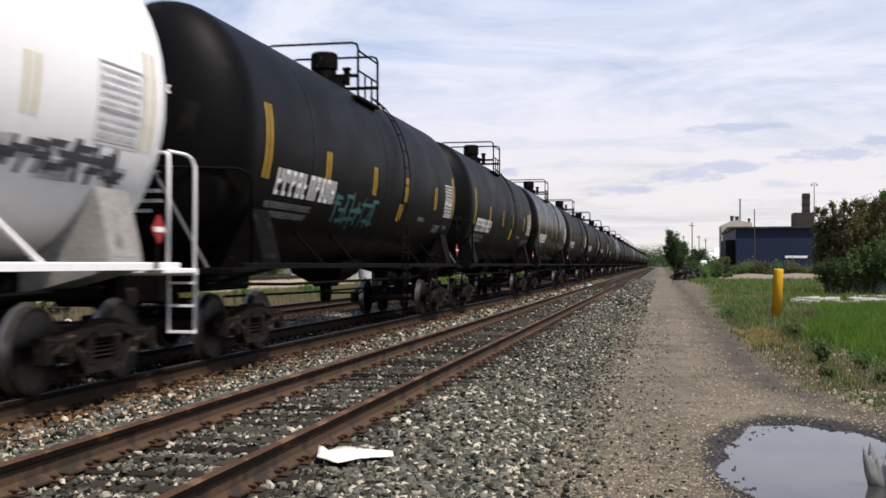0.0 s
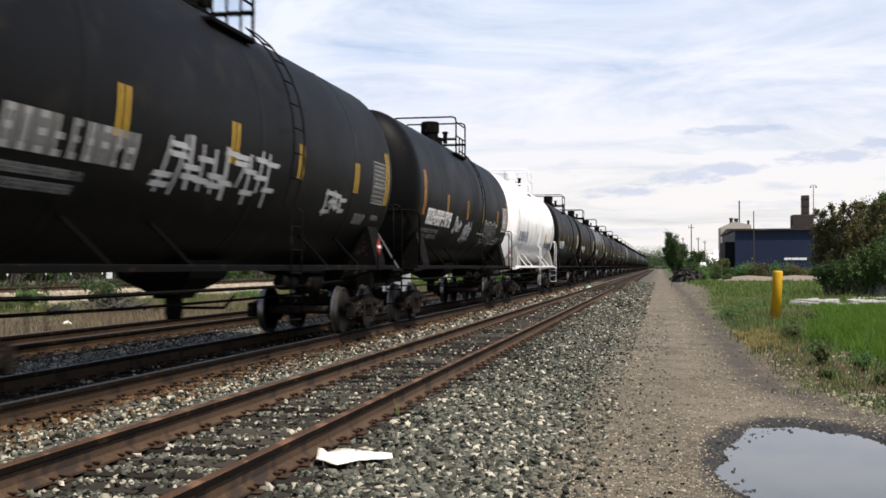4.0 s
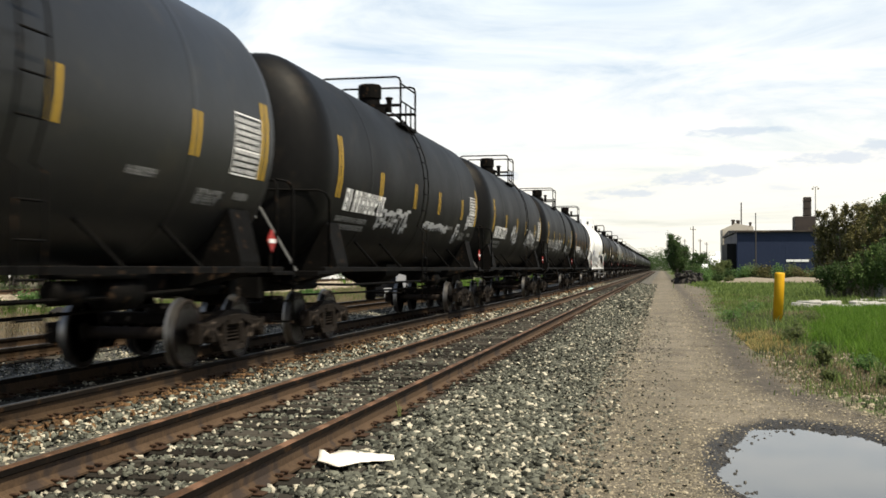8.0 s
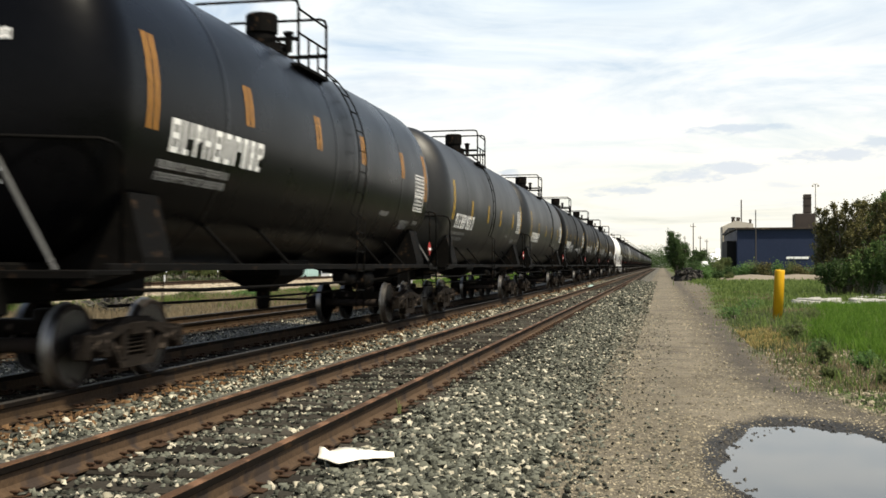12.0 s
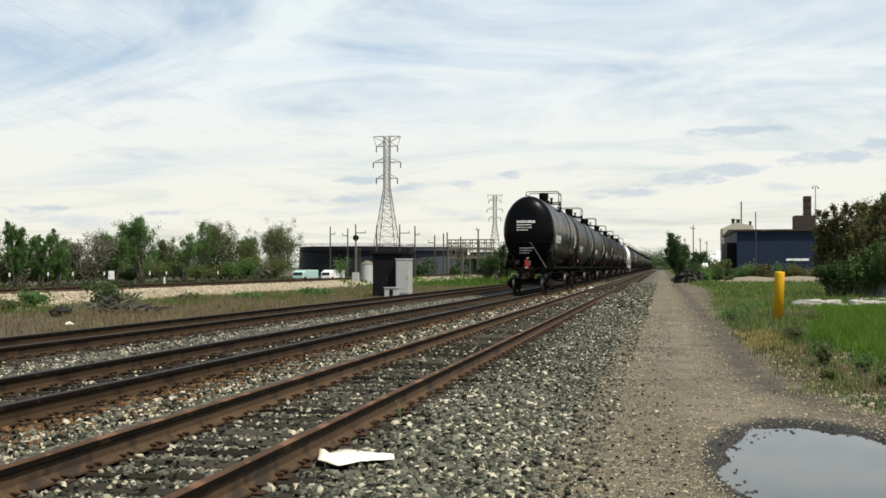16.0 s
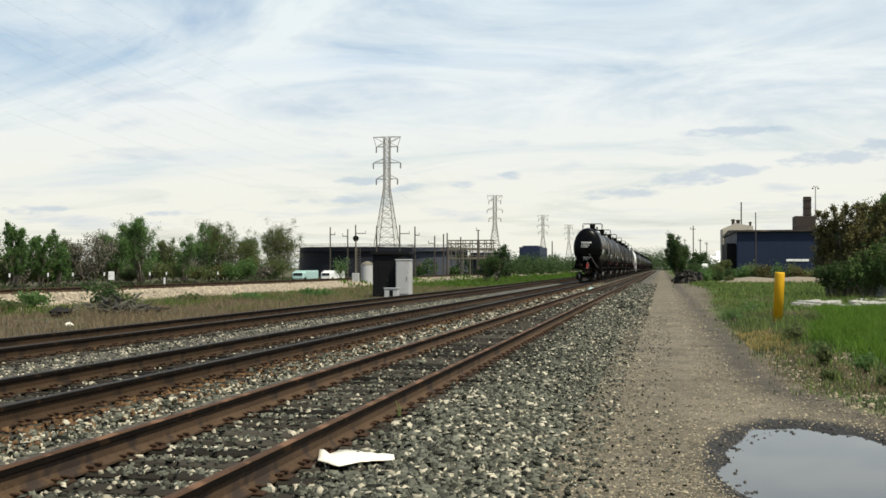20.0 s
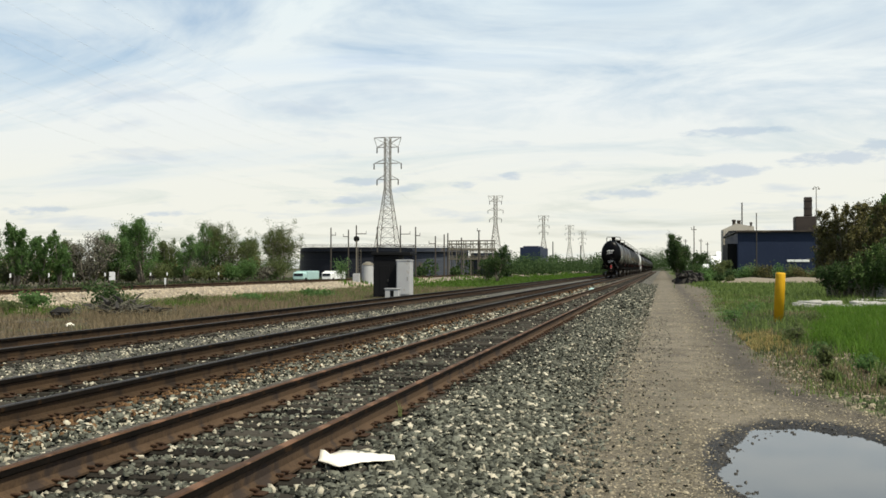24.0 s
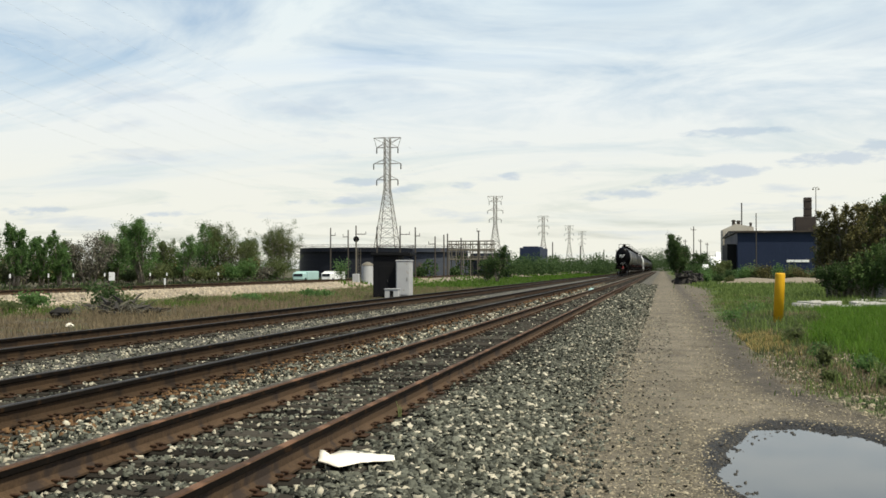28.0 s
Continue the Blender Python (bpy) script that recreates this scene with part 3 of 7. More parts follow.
def build_water():
    g = Geo()
    n = 72
    ring = []
    for k in range(n):
        a = 2 * math.pi * k / n
        ring.append((POND[0] + POND[2] * 1.16 * math.cos(a), POND[1] + POND[3] * 1.12 * math.sin(a), POND[4]))
    g.face(ring)
    m = bpy.data.materials.new("puddle_water")
    m.use_nodes = True
    b = m.node_tree.nodes["Principled BSDF"]
    b.inputs["Base Color"].default_value = (0.035, 0.036, 0.034, 1)
    b.inputs["Roughness"].default_value = 0.04
    b.inputs["IOR"].default_value = 1.33
    b.inputs["Specular IOR Level"].default_value = 0.5
    nz = m.node_tree.nodes.new("ShaderNodeTexNoise"); nz.inputs["Scale"].default_value = 2.5
    bp = m.node_tree.nodes.new("ShaderNodeBump"); bp.inputs["Strength"].default_value, bp.inputs["Distance"].default_value = 0.05, 0.01
    m.node_tree.links.new(nz.outputs[0], bp.inputs["Height"]); m.node_tree.links.new(bp.outputs[0], b.inputs["Normal"])
    solo("puddle_water", g, m, "still grey rain puddle on the gravel road reflecting the sky", "puddle", kind="structure")


build_water()


# ---- railway tracks ----
RAIL_PROFILE = [(-0.075, -0.215), (0.075, -0.215), (0.075, -0.198), (0.030, -0.178), (0.012, -0.155), (0.010, -0.068), (0.034, -0.054), (0.036, -0.010), (0.026, 0.0),
                (-0.026, 0.0), (-0.036, -0.010), (-0.034, -0.054), (-0.010, -0.068), (-0.012, -0.155), (-0.030, -0.178), (-0.075, -0.198)]


def rail_mesh(y0, y1, step=6.0):
    g = Geo()
    ys = np.arange(y0, y1 + step, step)
    n = len(RAIL_PROFILE)
    g.loft([[(p[0], y, p[1]) for p in RAIL_PROFILE] for y in ys], 0)
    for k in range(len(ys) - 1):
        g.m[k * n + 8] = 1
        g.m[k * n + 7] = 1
        # head sides and the near underside get the painted shade
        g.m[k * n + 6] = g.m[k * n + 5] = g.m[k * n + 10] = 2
    return g


def tie_geo(rng):
    g = Geo()
    w, h = 0.115, 0.18
    xs = np.linspace(-1.28, 1.28, 7)
    rings = []
    for x in xs:
        j = rng.uniform(-0.012, 0.012, 8)
        rings.append([(x, -w + j[0], -h), (x, w + j[1], -h), (x, w + j[2], -0.02), (x, w - 0.02, j[3] * 0.6), (x, 0.03, j[4] * 0.7), (x, -0.03, j[5] * 0.7), (x, -w + 0.02, j[6] * 0.6), (x, -w + j[7], -0.02)])
    g.loft(rings)
    return g


def plate_geo():
    """Tie plate with its four cut spikes."""
    g = Geo()
    g.box(-0.155, 0.155, -0.09, 0.09, 0.0, 0.014, bevel=0.004)
    for x in (-0.088, 0.088):
        for y in (-0.06, 0.055):
            g.box(x - 0.011, x + 0.011, y - 0.011, y + 0.011, 0.016, 0.036)
            s = 1 if x < 0 else -1
            g.box(min(x - s * 0.018, x + s * 0.042), max(x - s * 0.018, x + s * 0.042), y - 0.016, y + 0.016, 0.030, 0.046, bevel=0.004)
    return g


def anchor_geo():
    g = Geo()
    g.box(-0.10, 0.10, -0.012, 0.012, -0.02, 0.008, bevel=0.003)
    g.box(0.07, 0.10, -0.012, 0.012, 0.0, 0.022, bevel=0.003)
    return g


TRACK_RNG = np.random.default_rng(11)
TIE_MESHES = [tie_geo(TRACK_RNG).mesh("tie", TIE) for _ in range(6)]
PLATE_MESH = plate_geo().mesh("tie_plate", PLATE)
TIE_ROWS = {}
ANCHOR_MESH = anchor_geo().mesh("rail_anchor", PLATE)


def build_track(name, x, label, top_mat, near, plates, y_end, z=0.0, tie_z=-0.213):
    tr = thing(name, x, 0, z, label, "railway track", "railway tracks", "structure")
    for s in (-1, 1):
        part("rail", rail_mesh(-8, y_end), [RAILRUST if top_mat is RAILTOP else OILYRUST, top_mat, HEADSHADE], tr, at=pose(s * GAUGE / 2, 0, 0))
    rng = np.random.default_rng(abs(int(x * 100)))
    y, k = near[0], 0
    rows = TIE_ROWS.setdefault(x, [])
    while y < near[1]:
        tie = part("tie", TIE_MESHES[int(rng.integers(6))], None, tr, at=pose(rng.uniform(-0.06, 0.06), y, tie_z - rng.uniform(0, 0.012), 0, 0, rng.uniform(-1.2, 1.2)))
        rows.append(y)
        if plates[0] < y < plates[1]:
            for s in (-1, 1):
                part("tie_plate", PLATE_MESH, None, tie, at=pose(s * GAUGE / 2 - tie.matrix_basis.translation.x, 0, 0.004, 0, 0, rng.uniform(-2, 2)))
                if k % 3 == 0:
                    part("rail_anchor", ANCHOR_MESH, None, tie, at=pose(s * GAUGE / 2 - tie.matrix_basis.translation.x, 0.135, 0.006))
        y += 0.505 + rng.uniform(-0.03, 0.03)
        k += 1
    rest = Geo()
    while y < y_end:
        d = rng.uniform(-0.06, 0.06)
        rest.box(-1.28 + d, 1.28 + d, y - 0.115, y + 0.115, tie_z - 0.15, tie_z)
        if y < 90:
            for s in (-1, 1):
                rest.box(s * GAUGE / 2 - 0.17, s * GAUGE / 2 + 0.17, y - 0.09, y + 0.09, tie_z, tie_z + 0.05, mi=1)
        y += 0.505
    part("far_ties", rest, [TIEFAR, PLATE], tr)["kind"] = "stuff"
    return tr


build_track("siding_track", SIDING, "siding with rust-brown rails on weathered timber ties", RAILTOP, (4.0, 64), (4.0, 46), 460)
build_track("main_track", MAIN, "main track with polished rail heads on dark ties", RAILSHINE, (7.0, 57), (7.0, 40), 620)
build_track("outer_track", OUTER, "far main track with dark rails on timber ties", RAILSHINE, (13.0, 53), (13.0, 36), 620)
build_track("branch_track", BRANCH, "raised branch track with rusty rails on pale ballast", RAILTOP, (50.0, 70), (0, 0), 420, z=0.05)


WETSTONE = mat("wet_dark_gravel", (0.008, 0.007, 0.006), (0.05, 0.044, 0.034), 0.45, scale=8, fine=60, bump=0.2, per="island", amount=0.8, spec=0.35)


def build_ballast():
    """Loose crushed stone on the track bed, thickest close to the camera."""
    rng = np.random.default_rng(5)

    def area(n, x0, x1, y0, y1, size, power=1.0):
        y = y0 + (y1 - y0) * rng.random(n) ** power
        x = x0 + (x1 - x0) * rng.random(n)
        return x, y, size[0] + (size[1] - size[0]) * rng.random(n) ** 1.5
    sets = [area(27000, -2.45, -1.0, 5.0, 15, (0.011, 0.036), 1.3), area(19000, -2.6, -0.95, 15, 42, (0.015, 0.036), 1.4), area(8000, -2.8, -0.9, 40, 110, (0.03, 0.07), 1.5), area(4200, -1.25, -0.55, 5.5, 45, (0.012, 0.030), 1.3), area(2600, -1.0, 0.2, 5.5, 40, (0.009, 0.022), 1.2), area(1400, -1.2, -0.5, 40, 120, (0.03, 0.06), 1.3),
            area(27000, -4.9, -2.3, 5.0, 16, (0.014, 0.030), 1.2), area(13000, -4.9, -2.3, 16, 40, (0.02, 0.038), 1.3), area(3500, -4.9, -2.3, 38, 90, (0.04, 0.07), 1.4),
            area(17000, -6.2, -4.6, 6.5, 20, (0.016, 0.036), 1.2), area(8000, -6.2, -4.6, 20, 50, (0.028, 0.05), 1.3), area(4000, -6.2, -4.6, 48, 110, (0.05, 0.09), 1.4),
            area(13000, -8.4, -6.2, 9, 30, (0.012, 0.028), 1.3), area(19000, -10.7, -8.2, 12, 60, (0.012, 0.030), 1.3), area(12000, -12.9, -10.2, 16, 60, (0.012, 0.030), 1.3)]
    x, y, s = (np.concatenate(q) for q in zip(*sets))
    lift = rng.uniform(-0.2, 0.8, len(x)) * s
    for c in (SIDING, MAIN, OUTER):                      # none on the rails
        for sd in (-1, 1):
            keep = np.abs(x - c - sd * GAUGE / 2) > 0.11
            x, y, s, lift = x[keep], y[keep], s[keep], lift[keep]
    keep = np.ones(len(x), bool)
    tie_top = np.zeros(len(x), bool)
    for c in (SIDING, MAIN, OUTER):                      # fewer lie on the ties
        rows = np.array(TIE_ROWS[c])
        i = np.clip(np.searchsorted(rows, y), 1, len(rows) - 1)
        gap = np.minimum(np.abs(y - rows[i - 1]), np.abs(y - rows[i]))
        inside = (np.abs(x - c) < 1.27) & (gap < 0.115)
        keep &= ~(inside & (rng.random(len(x)) < 0.30))
        tie_top |= inside & (rng.random(len(x)) < 0.24)
        lift = np.where((np.abs(x - c) < 1.2), lift - 0.006, lift)
    x, y, s, lift, tie_top = x[keep], y[keep], s[keep], lift[keep], tie_top[keep]
    z = np.where(tie_top, -0.213 + 0.35 * s, ground_z(x, y) + lift)
    white = rng.random(len(x)) < np.where(x < -6.3, 0.26, 0.0) + np.where(x < -6.3, 0.0, 1.0) * np.where(x < -4.6, 0.24, np.where(x < -2.6, 0.15, 0.10))
    off = np.where(x < -9.6, (x - OUTER - GAUGE / 2) * 1.6, x - MAIN - GAUGE / 2)
    rust = (rng.random(len(x)) < np.where(np.abs(off) < 0.42, 0.9, np.where(np.abs(off) < 0.7, 0.2, 0.0)))
    white &= ~rust
    for nm, pick, m, txt in (("rusty_ballast_stones", rust, RUSTSTONE, "rust-stained crushed stone beside the main rail"), ("ballast_stones", ~white & ~rust, STONE, "loose dark grey crushed stone between the tracks"), ("white_ballast_stones", white, BRIGHTSTONE, "white limestone pieces strewn among the grey ballast")):
        for name, at_hand, bv, bf in ((nm, y < 14, CUBE_V, CUBE_F), ("distant_" + nm, y >= 14, WEDGE_V, WEDGE_F)):
            q = pick & at_hand
            me = cloud_mesh(name, bv, bf, np.stack([x, y, z], 1)[q], s[q], m, rng, (0.35, 0.9), 0.45, 1.3)
            tagged(new(name, me), txt, "ballast", kind="stuff")
    # road gravel
    n = 135000
    y = 6 + 84 * rng.random(n) ** 3.0
    x = -1.25 + 4.6 * rng.random(n)
    d = np.hypot((x - POND[0]) / POND[2], (y - POND[1]) / POND[3])
    bare = np.exp(-((x - 0.1) / 0.35) ** 2) * smooth(10, 16, y) + np.exp(-((x - 1.55) / 0.3) ** 2) * smooth(13, 18, y)
    keep = (d > 0.95) & (rng.random(n) > bare * 0.92) & (rng.random(n) > 0.22 + 0.62 * smooth(13, 26, y)) & (x < 2.05 + 0.17 * np.clip(18 - y, 0, 6))
    x, y, d = x[keep], y[keep], d[keep]
    s = (0.004 + 0.014 * rng.random(len(x)) ** 1.6) * np.where(rng.random(len(x)) < 0.06, 1.8, 1.0) * np.clip(y / 18, 0.9, 1.7)
    wet = d < 1.0 + 0.22 * rng.random(len(x))
    for nm, pick, m, txt in (("road_gravel", ~wet, PEBBLE, "fine brown gravel scattered on the dirt road"), ("wet_gravel", wet, WETSTONE, "dark wet gravel round the puddle's rim")):
        me = cloud_mesh(nm, WEDGE_V, WEDGE_F, np.stack([x, y, ground_z(x, y) + s * 0.2], 1)[pick], s[pick] * (1.3 if nm == "wet_gravel" else 1.0), m, rng, (0.4, 0.9), 0.34, 0.8)
        tagged(new(nm, me), txt, "gravel", kind="stuff")
    # a few stones stand out of the water near the rim
    n = 44
    a = rng.uniform(1.6, 3.9, n)
    q = 1.0 - rng.uniform(0.03, 0.22, n) ** 1.3
    x, y = POND[0] + POND[2] * q * np.cos(a), POND[1] + POND[3] * q * np.sin(a)
    s = rng.uniform(0.006, 0.020, n)
    me = cloud_mesh("puddle_stones", CUBE_V, CUBE_F, np.stack([x, y, np.full(n, POND[4])], 1), s, WETSTONE, rng, (0.5, 0.9), 0.34, 0.8)
    tagged(new("puddle_stones", me), "dark stones standing out of the puddle", "stones", kind="stuff")
    # pale rubble where the verge meets the road
    n = 3400
    y = 13.5 + 10 * rng.random(n)
    x = 2.0 + 2.6 * rng.random(n) + 0.1 * np.maximum(0, 18 - y)
    s = rng.uniform(0.012, 0.035, n)
    me = cloud_mesh("verge_rubble", CUBE_V, CUBE_F, np.stack([x, y, ground_z(x, y) + s * 0.2], 1), s, PEBBLE, rng, (0.4, 0.9), 0.34, 0.8)
    tagged(new("verge_rubble", me), "grey-brown rubble strewn among the weeds of the verge", "rubble", kind="stuff")
    # pale stone along the branch bank
    n = 9000
    y = 48 + 110 * rng.random(n) ** 1.3
    x = -35.6 + 4.6 * rng.random(n) ** 0.8
    s = rng.uniform(0.05, 0.11, n)
    me = cloud_mesh("bank_stones", WEDGE_V, WEDGE_F, np.stack([x, y, ground_z(x, y) + s * 0.2], 1), s, PALESTONE, rng)
    tagged(new("bank_stones", me), "pale limestone ballast on the bank of the branch track", "ballast", kind="stuff")


build_ballast()


# ---- the train ----
CAR_PITCH, TRAIN_SPEED, TRAIN_START = 18.03, 11.71, 3.9       # metres, metres a second, centre of the white car at 0 s
TA, TB, TZ = 1.38, 1.90, 3.25                                # half width, half height and centre of the tank
HALF, HEAD = 7.5, 0.78                                       # half length of the shell, depth of the heads


def shell(phi, y, lift=0.0):
    p = radians(phi)
    return ((TA + lift) * math.cos(p), y, TZ + (TB + lift) * math.sin(p))


def shell_phi(z):
    return math.degrees(math.asin(max(-1, min(1, (z - TZ) / TB))))


def patch(g, y0, y1, z0, z1, lift=0.006, side=1, mi=0, skew=0.0, ny=1):
    """A thin painted or stuck-on strip that follows the shell."""
    n = 4
    p0, p1 = shell_phi(z0), shell_phi(z1)
    for k in range(n):
        a, b = p0 + (p1 - p0) * k / n, p0 + (p1 - p0) * (k + 1) / n
        s0, s1 = skew * k / n, skew * (k + 1) / n
        q = [shell(a, y0 + s0, lift), shell(a, y1 + s0, lift), shell(b, y1 + s1, lift), shell(b, y0 + s1, lift)]
        if side < 0:
            q = [(-x, y, z) for x, y, z in q][::-1]
        g.face(q, mi)


def letters(g, y0, y1, z0, z1, rng, gap=0.22, lift=0.006, side=1, fill=(0.7, 1.0)):
    """A row of plain upright bars, as tall as lettering that cannot be read."""
    h = z1 - z0
    y = y0
    while y < y1 - h * 0.3:
        w = h * rng.uniform(0.42, 0.6)
        t = h * 0.17
        patch(g, y, y + t, z0, z1, lift, side)
        if rng.random() < 0.8:
            patch(g, y + w - t, y + w, z0 if rng.random() < 0.7 else z0 + h * 0.5, z1, lift, side)
        for zz in (z0, z0 + h * 0.42, z1 - t):
            if rng.random() < fill[0]:
                patch(g, y + t, y + w - t, zz, zz + t, lift, side)
        y += w + h * gap


def head_patch(g, sgn, x0, x1, z0, z1, lift=0.016):
    """A flat strip laid on the domed head."""
    def pt(x, z):
        q = max(0.0, 1 - math.hypot(x / TA, (z - TZ) / TB) ** 2.22)
        return (x, sgn * (HALF + HEAD * q ** 0.45 + lift), z)
    n = 3
    for k in range(n):
        a, b = x0 + (x1 - x0) * k / n, x0 + (x1 - x0) * (k + 1) / n
        f = [pt(a, z0), pt(b, z0), pt(b, z1), pt(a, z1)]
        g.face(f if sgn < 0 else f[::-1])


def tank_geo():
    g = Geo()
    n = 48
    rings = []
    prof = []
    for k in range(9):
        a = math.pi / 2 * k / 8
        prof.append((-HALF - HEAD * math.cos(a) ** 0.9 if k < 8 else -HALF, max(0.02, math.sin(a) ** 0.9)))
    seams = [-HALF + 0.08, -4.98, -4.9, -4.88, -4.86, -4.78, -0.10, -0.02, 0.0, 0.02, 0.10, 4.78, 4.86, 4.88, 4.9, 4.98, HALF - 0.08]
    prof += [(y, 1.0 + (0.004 if y in (-4.88, 0.0, 4.88) else 0)) for y in seams]
    prof += [(-y, r) for y, r in prof[8::-1]]
    for y, r in prof:
        rings.append([(TA * r * math.cos(2 * math.pi * j / n), y, TZ + TB * r * math.sin(2 * math.pi * j / n)) for j in range(n)])
    g.loft(rings)
    return g


def truck_parts(mats):
    """Meshes of one two-axle truck."""
    sf = Geo()
    for s in (1,):
        # cast side frame: arched top chord, bottom chord, columns and pedestal jaws
        top = [(-1.12, 0.50), (-0.95, 0.60), (-0.55, 0.66), (-0.28, 0.74), (0.28, 0.74), (0.55, 0.66), (0.95, 0.60), (1.12, 0.50)]
        g = sf
        rings = [[(-0.07, y, z), (0.07, y, z), (0.09, y, z - 0.13), (-0.09, y, z - 0.13)] for y, z in top]
        g.loft(rings)
        bot = [(-0.62, 0.56), (-0.38, 0.24), (0.38, 0.24), (0.62, 0.56)]
        g.loft([[(-0.06, y, z + 0.06), (0.06, y, z + 0.06), (0.08, y, z - 0.06), (-0.08, y, z - 0.06)] for y, z in bot])
        for y in (-0.30, 0.30):
            g.box(-0.08, 0.08, y - 0.06, y + 0.06, 0.26, 0.68, bevel=0.015)
        for y in (-0.89, 0.89):
            g.box(-0.09, 0.09, y - 0.26, y - 0.15, 0.32, 0.60, bevel=0.015)
            g.box(-0.09, 0.09, y + 0.15, y + 0.26, 0.32, 0.60, bevel=0.015)
            g.box(-0.10, 0.10, y - 0.15, y + 0.15, 0.50, 0.58, bevel=0.015)
    sp = Geo()
    sp.tube([(0.06 * math.cos(a), 0.06 * math.sin(a), 0.30 + 0.24 * k / 30) for k, a in ((k, k * 2 * math.pi / 6) for k in range(31))], 0.014, 4)
    bo = Geo()
    bo.box(-1.12, 1.12, -0.20, 0.20, 0.52, 0.70, bevel=0.03)
    bo.lathe([(0.68, 0.22), (0.80, 0.22), (0.82, 0.18)], (0, 0, 0), "z", 16)
    bc = Geo()                                            # roller bearing with end cap
    bc.lathe([(-0.10, 0.115), (0.03, 0.115), (0.05, 0.10), (0.07, 0.10), (0.09, 0.085), (0.12, 0.085), (0.13, 0.05)], (0, 0, 0), "x", 14)
    for k in range(3):
        a = k * 2.094
        bc.lathe([(0.12, 0.016), (0.15, 0.016)], (0, 0.055 * math.cos(a), 0.055 * math.sin(a)), "x", 6)
    br = Geo()                                            # brake beam and rigging
    for y in (-0.34, 0.34):
        br.tube([(-0.70, y, 0.40), (0, y * 1.25, 0.42), (0.70, y, 0.40)], 0.03, 6)
        for x in (-0.68, 0.68):
            br.box(x - 0.05, x + 0.05, y + (0.03 if y > 0 else -0.09), y + (0.09 if y > 0 else -0.03), 0.28, 0.52, bevel=0.01)
    return {"side_frame": sf.mesh("side_frame", mats), "spring": sp.mesh("spring", TRUCK, True), "bolster": bo.mesh("bolster", mats), "bearing": bc.mesh("bearing", TRUCK, True), "brake_beam": br.mesh("brake_beam", STEEL)}


def wheelset_mesh():
    g = Geo()
    R = 0.457
    g.lathe([(-1.0, 0.07), (-0.80, 0.075), (-0.70, 0.085), (0.70, 0.085), (0.80, 0.075), (1.0, 0.07)], (0, 0, 0), "x", 12, 0)
    for s in (-1, 1):
        prof = [(0.815, 0.11), (0.815, 0.15), (0.785, 0.18), (0.770, 0.34), (0.815, 0.385), (0.830, R - 0.02), (0.818, R - 0.004)]
        g.lathe([(s * a, r) for a, r in prof], (0, 0, 0), "x", 32, 0)
        g.lathe([(s * 0.818, R - 0.004), (s * 0.722, R), (s * 0.716, R + 0.012), (s * 0.706, R + 0.027), (s * 0.694, R + 0.020)], (0, 0, 0), "x", 32, 1)
        g.lathe([(s * 0.694, R + 0.020), (s * 0.688, R - 0.03), (s * 0.700, 0.385), (s * 0.735, 0.34), (s * 0.730, 0.18), (s * 0.70, 0.15), (s * 0.69, 0.11)], (0, 0, 0), "x", 32, 0)
        for k in range(2):                                # chalk marks on the plate
            a = k * 3.3 + 0.4
            g.box(s * 0.775 if s > 0 else -0.80, 0.80 if s > 0 else s * 0.775, 0.22 * math.cos(a) - 0.03, 0.22 * math.cos(a) + 0.03, 0.22 * math.sin(a) - 0.05, 0.22 * math.sin(a) + 0.05, 0)
    return g.mesh("wheelset", [WHEEL, TREAD], False)


